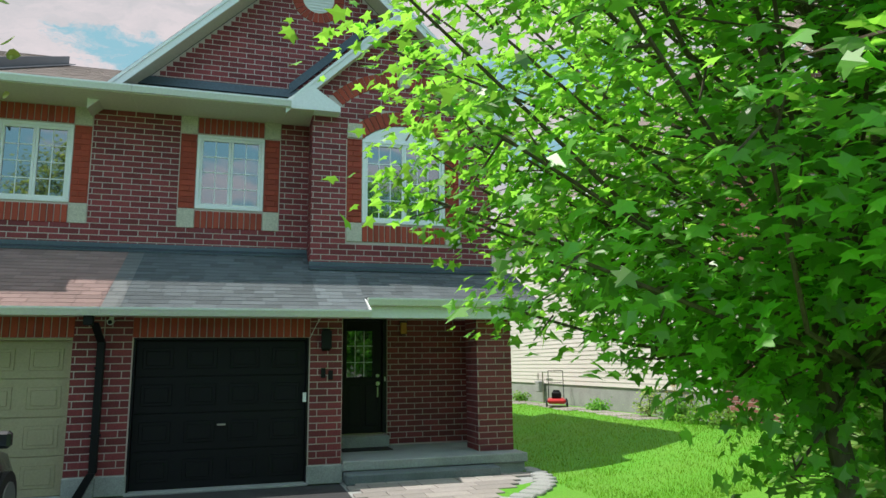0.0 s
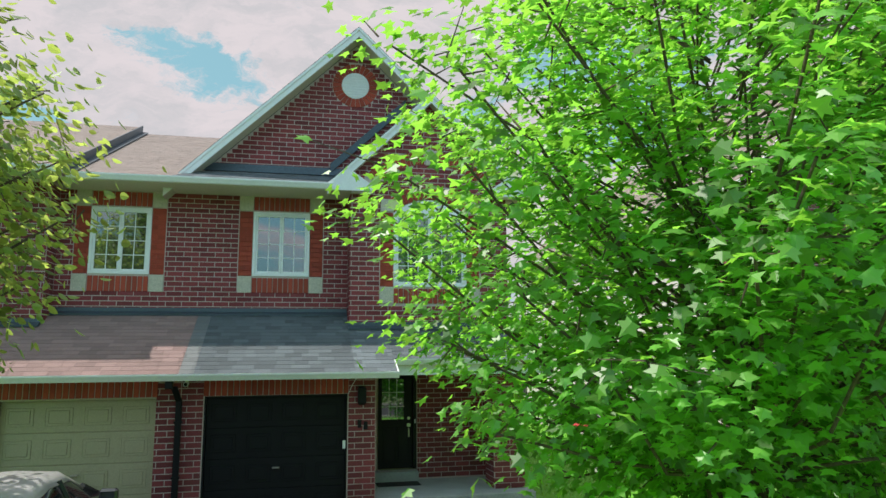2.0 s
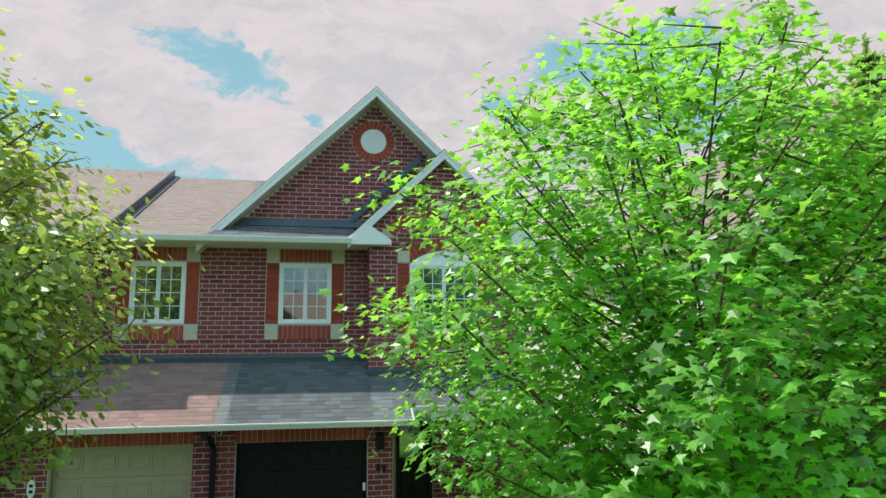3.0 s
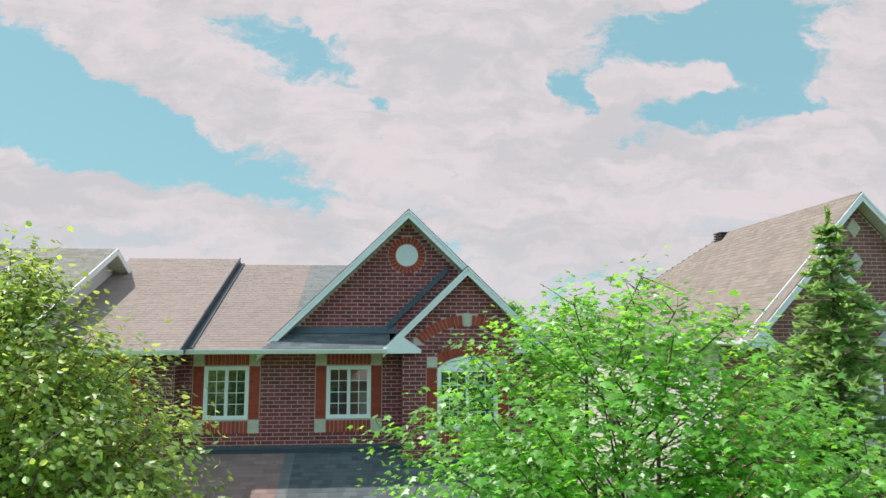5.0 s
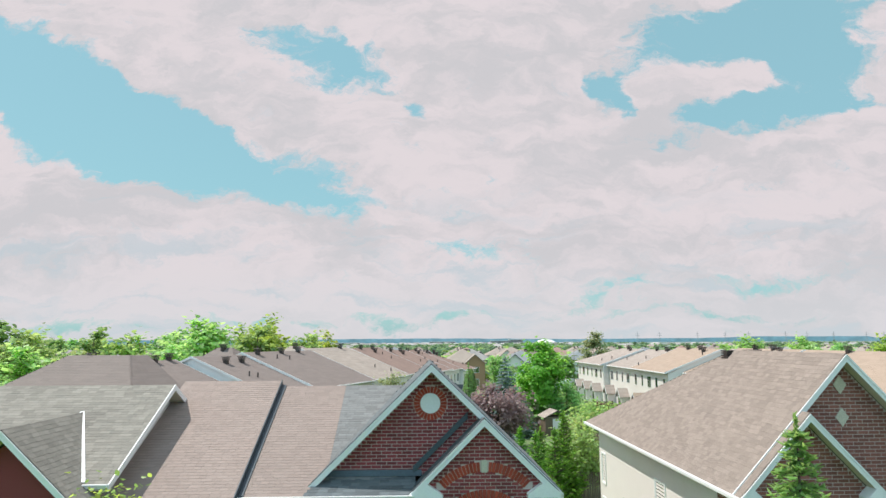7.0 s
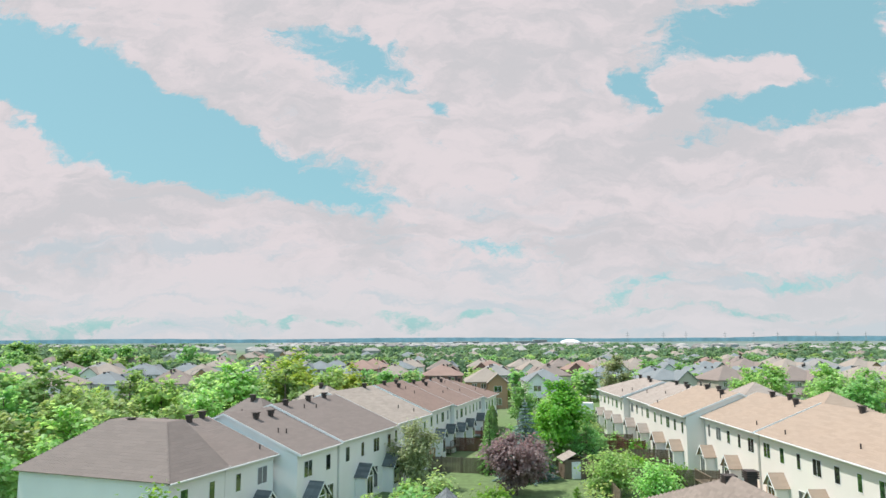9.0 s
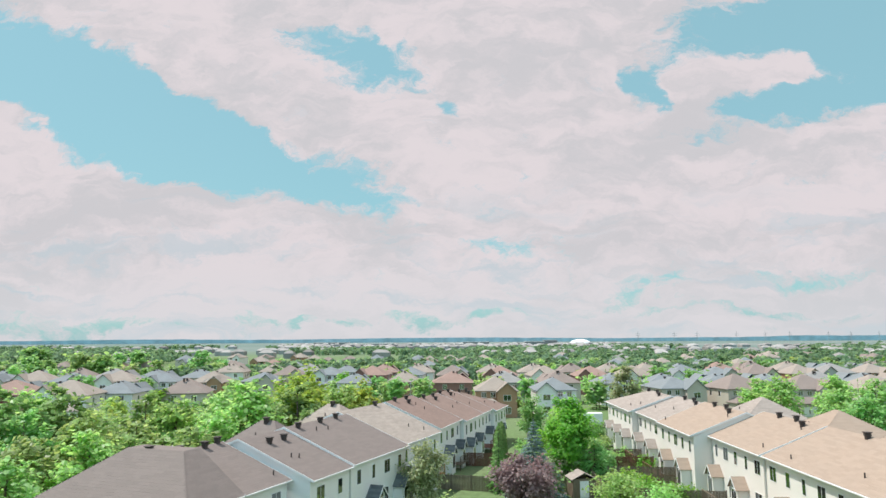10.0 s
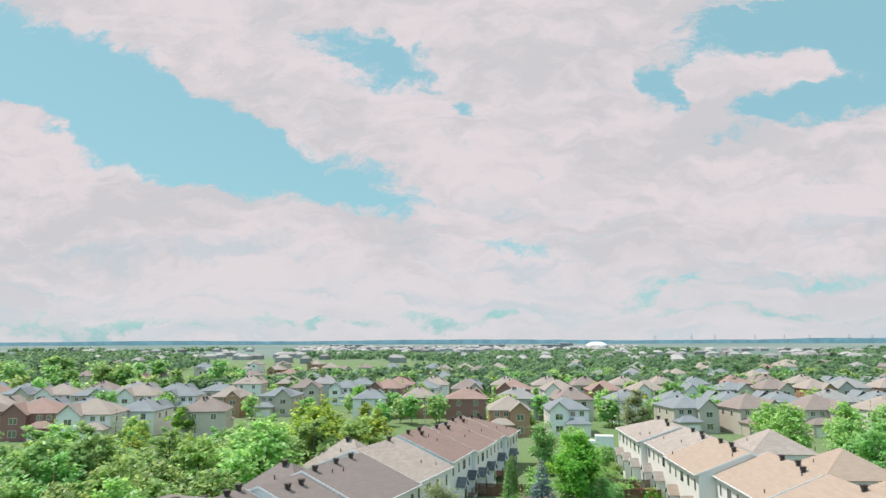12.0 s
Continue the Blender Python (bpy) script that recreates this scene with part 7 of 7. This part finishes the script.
def detached(m, seed, wall, roof, group, label, full=True):
    """A two-storey suburban house; its street front faces local -y."""
    r = random.Random(seed)
    t = thing("suburban_house", label, "house", m, group)
    w, d = r.uniform(9.5, 12.0), r.uniform(10.0, 12.5)
    e, rg = 5.6, 5.6 + r.uniform(2.6, 3.4)
    part("wall", boxed(-w / 2, w / 2, 0, d, -1.0, e), wall, t)
    hip_roof("roof", t, -w / 2, w / 2, 0, d, e, rg, roof)
    # front wing with a gable
    side = r.choice((-1, 1))
    gw = w * 0.46
    gx = side * (w / 2 - gw / 2 - 0.2)
    part("front_wing", boxed(gx - gw / 2, gx + gw / 2, -1.6, 0, -1.0, e - 0.1), wall, t)
    bm = prism(bmesh.new(), [(gx - gw / 2, -1.6, e - 0.1), (gx + gw / 2, -1.6, e - 0.1), (gx, -1.6, e + gw * 0.40)], (0, 1.6, 0))
    part("gable_wall", bm, wall, t)
    hip_roof("gable_roof", t, gx - gw / 2, gx + gw / 2, -1.6, 4.0, e - 0.25, e - 0.1 + gw * 0.47, roof, True)
    # garage
    qx = -side * (w / 2 - 2.9)
    part("garage", boxed(qx - 2.8, qx + 2.8, -3.2, 0, -1.0, 2.5), wall, t)
    hip_roof("garage_roof", t, qx - 2.8, qx + 2.8, -3.2, 0.5, 2.5, 3.9, roof)
    part("garage_door", boxed(qx - 2.2, qx + 2.2, -3.26, -3.202, -0.6, 1.7), GARAGE_WHITE, t)
    if full:
        for x, y, z, ww, hh in ((gx - 0.9, -1.6, 3.3, 1.8, 1.4), (gx - 0.9, -1.6, 0.3, 1.8, 1.6), (qx - 1.6, 0, 4.0, 1.2, 1.2), (qx + 0.6, 0, 4.0, 1.2, 1.2)):
            plain_window(t, pose(x, y, z), ww, hh)
        for x, z in ((-w * 0.3, 3.6), (w * 0.12, 3.6), (-w * 0.3, 0.6), (w * 0.12, 0.4)):
            plain_window(t, pose(x + 1.3, d, z, 0, 0, 180), 1.3, 1.5)
        for y in (d * 0.3, d * 0.65):
            plain_window(t, pose(-w / 2, y + 0.9, 3.6, 0, 0, -90), 0.9, 1.3)
            plain_window(t, pose(w / 2, y, 3.6, 0, 0, 90), 0.9, 1.3)
        for k in range(2):
            part("roof_vent", VENT_MESH, VENT, t, "", pose(r.uniform(-1.5, 1.5), d / 2 + 1.0 + 0.6 * k, rg - 0.6))
    else:
        for x, y, z in ((gx - 0.9, -1.6, 3.4), (qx - 0.8, 0, 4.0)):
            part("window", boxed(x, x + 1.7, y - 0.03, y, z, z + 1.3), GLASS_DARK, t)
    return t


def suburb():
    lab = ("white suburban house with a {} hipped roof", "beige suburban house with a {} hipped roof", "grey suburban house with a {} hipped roof", "brown brick house with a {} hipped roof", "red brick house with a {} hipped roof")
    rn = ("brown", "blue-grey", "tan", "rose", "grey")
    r = random.Random(12)
    full, plain = [], []
    for i in range(7):
        a, b = (3, 1, 0, 2, 4, 0, 1)[i], (2, 0, 1, 4, 3, 2, 1)[i]
        full.append(detached(pose(0, -300 - 20 * i, -60), 100 + i, WALLS[a], ROOFS[b], "houses of the suburb", lab[a].format(rn[b])))
        plain.append(detached(pose(0, -300 - 20 * i, -60), 200 + i, WALLS[a], ROOFS[b], "far houses of the suburb", lab[a].format(rn[b]), False))
    spots = []
    # streets: distance, first x, last x, facing
    for k, (y, x0, x1, turn) in enumerate(((143, 11, 40, 0), (150, 58, 150, 8), (190, -30, 170, 180), (222, -60, 200, 0), (258, -90, 230, 180),
                                           (128, -150, -82, 8), (158, -175, -62, 188), (196, -210, -50, 4), (230, -240, -80, 184))):
        x = x0
        while x < x1:
            yy = y + 6 * math.sin(x * 0.03 + k) + r.uniform(-1.5, 1.5)
            if not any(abs(x - a) < 12.5 and abs(yy - b) < 15 for a, b in spots):
                spots.append((x, yy))
                q = r.randrange(7)
                if (k, len(spots)) == (0, 1):
                    q = 0
                copy_thing(full[q], pose(x, yy, height(x, yy) + 0.6, 0, 0, turn + r.uniform(-6, 6)))
            x += r.uniform(13.5, 16.5)
    for k in range(5):
        y = 295 + k * 36 + 3 * k * k
        x, x1 = -0.52 * y - 20, 0.80 * y + 10
        while x < x1:
            yy = y + 9 * math.sin(x * 0.02 + k * 1.7) + r.uniform(-2, 2)
            if r.random() < 0.42:
                spots.append((x, yy))
                copy_thing(plain[r.randrange(7)], pose(x, yy, height(x, yy) + 0.5, 0, 0, (k % 2) * 180 + r.uniform(-14, 14)))
            x += r.uniform(15, 21) * (1 + k * 0.07)
    # across the street, mirrored in the panes
    for i, x in enumerate((-34, -18, -1, 16, 33)):
        copy_thing(full[(i * 3 + 1) % 7], pose(x, -37.5, 0.6, 0, 0, 180))
    for ob in full + plain:
        for o in (*ob.children_recursive, ob):
            bpy.data.objects.remove(o)
    # trees of the streets: shared meshes
    small = [tree_meshes(300 + i, (9, 8, 10, 8.5, 9, 7)[i], (3.4, 3.2, 3.6, 3.0, 3.3, 2.8)[i], 1.2, 330, HALF_CLUMP, 1.15, (LEAF, LIME, DEEP, LEAF_SOFT, YELLOWISH, DEEP)[i], twigs=False, limbs=22, spread=0.6) for i in range(6)]
    fir = conifer_meshes(320, 9.0, 2.2, 0.5, SPRUCE, whorl=1.15, per=6)
    names = ("leafy green street tree", "bright lime-green street tree", "deep green street tree", "soft green street tree", "yellowing street tree in a garden", "small deep green garden tree")
    put = 0
    tries = 0
    while put < 285 and tries < 6000:
        tries += 1
        f = r.random()
        y = 130 + 230 * f ** 1.1
        x = r.uniform(-0.62 * y - 30, 0.86 * y + 20)
        if x > -62 and x < 62 and y < 152:
            continue
        if any(abs(x - a) < 7.5 and -7 < y - b - 3 < 9.5 for a, b in spots):
            continue
        k = r.choice((0, 0, 1, 2, 2, 3, 3, 4, 5, 6))
        z = height(x, y)
        mm = pose(x, y, z - 0.1, 0, 0, r.uniform(0, 360)) @ Matrix.Scale(r.uniform(0.65, 1.2), 4)
        if k == 6:
            plant("fir_tree", "dark pointed fir between the houses", "tree", mm, fir, "trees of the suburb")
        else:
            plant("street_tree", names[k], "tree", mm, small[k], "trees of the suburb")
        put += 1
    # the wood on the left rise, and trees across the street
    for i in range(46):
        x, y = r.uniform(-260, -125), r.uniform(215, 330)
        plant("woodland_tree", "tree of the dark wood on the rise", "tree", pose(x, y, height(x, y) + 1.0, 0, 0, r.uniform(0, 360)) @ Matrix.Scale(r.uniform(1.3, 1.8), 4), small[(2, 5, 2, 0)[i % 4]], "dark wood on the rise")
    for x, y, k, sc in ((-24, -31, 0, 0.9), (-13, -32, 2, 1.1), (-7, -34, 0, 0.95), (9, -32, 2, 0.85), (20, -33, 2, 1.0), (28, -31, 0, 0.9)):
        plant("street_tree", names[min(k, 3)], "tree", pose(x, y, 0, 0, 0, x * 5) @ Matrix.Scale(sc, 4), KINDS[k], "trees across the street")
    # a delivery van on the far drive
    v = thing("van", "white box van parked on a far drive", "van", pose(29.0, 122.0, height(29, 122), 0, 0, 82))
    part("cargo_box", boxed(-1.1, 1.1, -2.4, 1.4, 0.7, 3.0, 0.05), WHITE, v)
    part("cab", boxed(-1.0, 1.0, 1.42, 3.0, 0.5, 2.1, 0.18), WHITE, v)
    part("windscreen", boxed(-0.85, 0.85, 2.98, 3.02, 1.3, 1.95), GLASS_DARK, v)
    for x in (-1.0, 0.78):
        for y in (-1.5, 2.2):
            part("wheel", cyl(bmesh.new(), (x, y, 0.36), (x + 0.22, y, 0.36), 0.36, n=16), RUBBER, v)
    # lamp standards
    for x, y, a in ((-62, 150, 20), (42, 128, 200), (66, 176, 190), (98, 170, 200), (-20, 196, 10), (30, 240, 160), (110, 230, 190), (-10, 150, 0)):
        l = thing("street_lamp", "tall grey street lamp with a curved arm", "street lamp", pose(x, y, height(x, y), 0, 0, a), "street lamps")
        bm = bmesh.new()
        limb(bm, [Vector((0, 0, -0.3)), Vector((0, 0, 8.0))], 0.11, 0.07, 8)
        part("pole", bm, CONCRETE, l)
        bm = bmesh.new()
        limb(bm, [Vector((0, 0, 8.0)), Vector((0.3, 0, 8.7)), Vector((1.0, 0, 9.1)), Vector((2.2, 0, 9.2))], 0.06, 0.045, 8)
        part("arm", bm, CONCRETE, l)
        part("lamp_head", boxed(2.1, 2.9, -0.13, 0.13, 9.12, 9.27, 0.03), CONCRETE, l)


suburb()


def horizon():
    r = np.random.default_rng(9)
    # trees too far to tell apart: crowns of loose leaf clumps, joined
    at, nd, sz = [], [], []
    for i in range(5600):
        y = 255 + 1500 * r.random() ** 1.5
        x = r.uniform(-0.66 * y - 60, 0.92 * y + 60)
        patch = noise.noise(Vector((x * 0.004, y * 0.002, 3.1)))
        if patch < -0.2 + 0.45 * smooth(700, 1500, y):
            continue
        big = 1 + y / 1500
        h, w = r.uniform(6, 10.5), r.uniform(2.6, 4.2) * big
        n = 34 if y < 800 else 16
        p = r.normal(size=(n, 3))
        p /= np.linalg.norm(p, axis=1, keepdims=True)
        p[:, 2] = np.abs(p[:, 2]) * 1.2 - 0.35
        at.append(np.array([x, y, height(x, y) + h * 0.45]) + p * np.array([w, w, h * 0.5]))
        nd.append(p + np.array([0, 0, 0.5]) + r.normal(size=(n, 3)) * 0.4)
        sz.append(np.full(n, 2.3 * big * (1.0 if y < 800 else 1.5)) * r.uniform(0.7, 1.2, n))
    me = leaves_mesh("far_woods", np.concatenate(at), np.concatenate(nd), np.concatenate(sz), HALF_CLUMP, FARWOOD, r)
    tagged(new("far_woods", me), "far green trees among the distant houses, haze greyed into their colour", "woods", kind="stuff")
    v, f = [], []
    for i in range(620):
        y = 620 + 900 * r.random() if i < 260 else 1300 + 900 * r.random()
        x = r.uniform(-0.6 * y, 0.88 * y) if i < 260 else r.uniform(-0.26 * y, 0.24 * y)
        z = height(x, y)
        w, d, h = r.uniform(5, 9), r.uniform(5, 8), r.uniform(4.5, 6)
        k = len(v)
        v += [(x - w, y - d, z), (x + w, y - d, z), (x + w, y + d, z), (x - w, y + d, z), (x - w, y - d, z + h), (x + w, y - d, z + h), (x + w, y + d, z + h), (x - w, y + d, z + h), (x - w * 0.4, y, z + h + 3), (x + w * 0.4, y, z + h + 3)]
        f += [(k, k + 1, k + 5, k + 4), (k + 1, k + 2, k + 6, k + 5), (k + 3, k, k + 4, k + 7), (k + 4, k + 5, k + 9, k + 8), (k + 5, k + 6, k + 9), (k + 6, k + 7, k + 8, k + 9), (k + 7, k + 4, k + 8)]
    tagged(new("far_houses", raw("far_houses", v, f, FARHOUSE)), "distant pale roofs of the town", "houses", kind="stuff")
    # white dome of a sports hall
    dm = thing("sports_dome", "low white dome of a far sports hall", "building", pose(436, 2420, -6))
    bm = bmesh.new()
    n, m = 24, 6
    rings = [[bm.verts.new((40 * math.cos(2 * math.pi * i / n) * math.cos(j * 0.26), 30 * math.sin(2 * math.pi * i / n) * math.cos(j * 0.26), 18 * math.sin(j * 0.26))) for i in range(n)] for j in range(m)]
    for a, b in zip(rings, rings[1:]):
        for i in range(n):
            bm.faces.new((a[i], a[(i + 1) % n], b[(i + 1) % n], b[i]))
    bm.faces.new(rings[-1])
    part("shell", bm, WHITE, dm)
    for x, y, w, h in ((205, 1800, 26, 12), (250, 1830, 18, 15), (-190, 1700, 34, 9), (60, 2100, 40, 10), (-420, 2300, 60, 9)):
        b = thing("far_building", "distant pale block on the plain", "building", pose(x, y, -4.5), "far buildings")
        part("block", boxed(-w, w, -10, 10, 0, h), FARHOUSE, b)
        part("roof_edge", boxed(-w - 0.5, w + 0.5, -10.5, 10.5, h, h + 1.2), WALLS[0], b)
    for i in range(11):
        x, y = 620 + 118 * i + 18 * math.sin(i * 2.3), 2350 + 25 * i
        p = thing("pylon", "far grey lattice power pylon", "pylon", pose(x, y, -5), "power pylons")
        bm = bmesh.new()
        for a in (-3.4, 3.4):
            limb(bm, [Vector((a, 0, 0)), Vector((a * 0.25, 0, 30)), Vector((0, 0, 42))], 0.45, 0.3, 4)
        part("mast", bm, CONCRETE, p)
        for z, w in ((28, 8), (34, 7)):
            part("cross_arm", boxed(-w, w, -0.3, 0.3, z, z + 0.6), CONCRETE, p)
    # the rise on the horizon; blue-green haze is painted into its colour
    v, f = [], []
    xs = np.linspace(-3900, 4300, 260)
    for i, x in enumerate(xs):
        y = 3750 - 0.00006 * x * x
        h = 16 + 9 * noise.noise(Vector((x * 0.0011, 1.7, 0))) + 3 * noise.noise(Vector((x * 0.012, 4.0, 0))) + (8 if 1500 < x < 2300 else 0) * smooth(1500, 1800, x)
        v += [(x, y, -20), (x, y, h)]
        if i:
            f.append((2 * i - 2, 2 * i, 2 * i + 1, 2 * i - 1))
    tagged(new("backdrop", raw("backdrop", v, f, FARHILL, True)), "rise along the horizon, blue-green haze painted in its colour", "backdrop", kind="structure")


# far leaf colours greyed towards blue-green, standing in for distance haze
FARWOOD = leaf_material("hazed_foliage", (0.15, 0.25, 0.15), (0.26, 0.40, 0.19), 0.4, 0.0, 0.1)
FARHOUSE = material("far_roofs", (0.31, 0.30, 0.29), 0.9, 0.2, 0.01, 0.1, 0, island=0.35)
FARHILL = material("hazed_rise", (0.33, 0.49, 0.56), 1.0, 0.25, 0.003, 0.02, 0, second=(0.40, 0.55, 0.60))
horizon()

# ---- bricks laid one by one, on the piers, the porch wall and the pillar ----
def single_bricks():
    cache, count = {}, 0
    for parent, o, u, n, rows in LATE:
        rest = Sheet()
        m = Matrix((u, -n, Z)).transposed().to_4x4()
        for a, z, du, dz in rows:
            p = o + u * (a + JOINT / 2) + Z * (z + JOINT / 2)
            if count < 620:
                key = (round(du, 3), round(dz, 3))
                if key not in cache:
                    cache[key] = mesh_of("brick", boxed(0, du, -0.006, 0.0, 0, dz, 0.002), BRICK)
                q = m.copy()
                q.translation = p + n * rng.uniform(-0.002, 0.003)
                part("brick", cache[key], BRICK, parent, m=q)
                count += 1
            else:
                rest.block(p, u, Z, n, du, dz, 0.006)
        if rest.v:
            part("field_bricks", rest.mesh("field_bricks", BRICK), BRICK, parent)["kind"] = "stuff"


single_bricks()
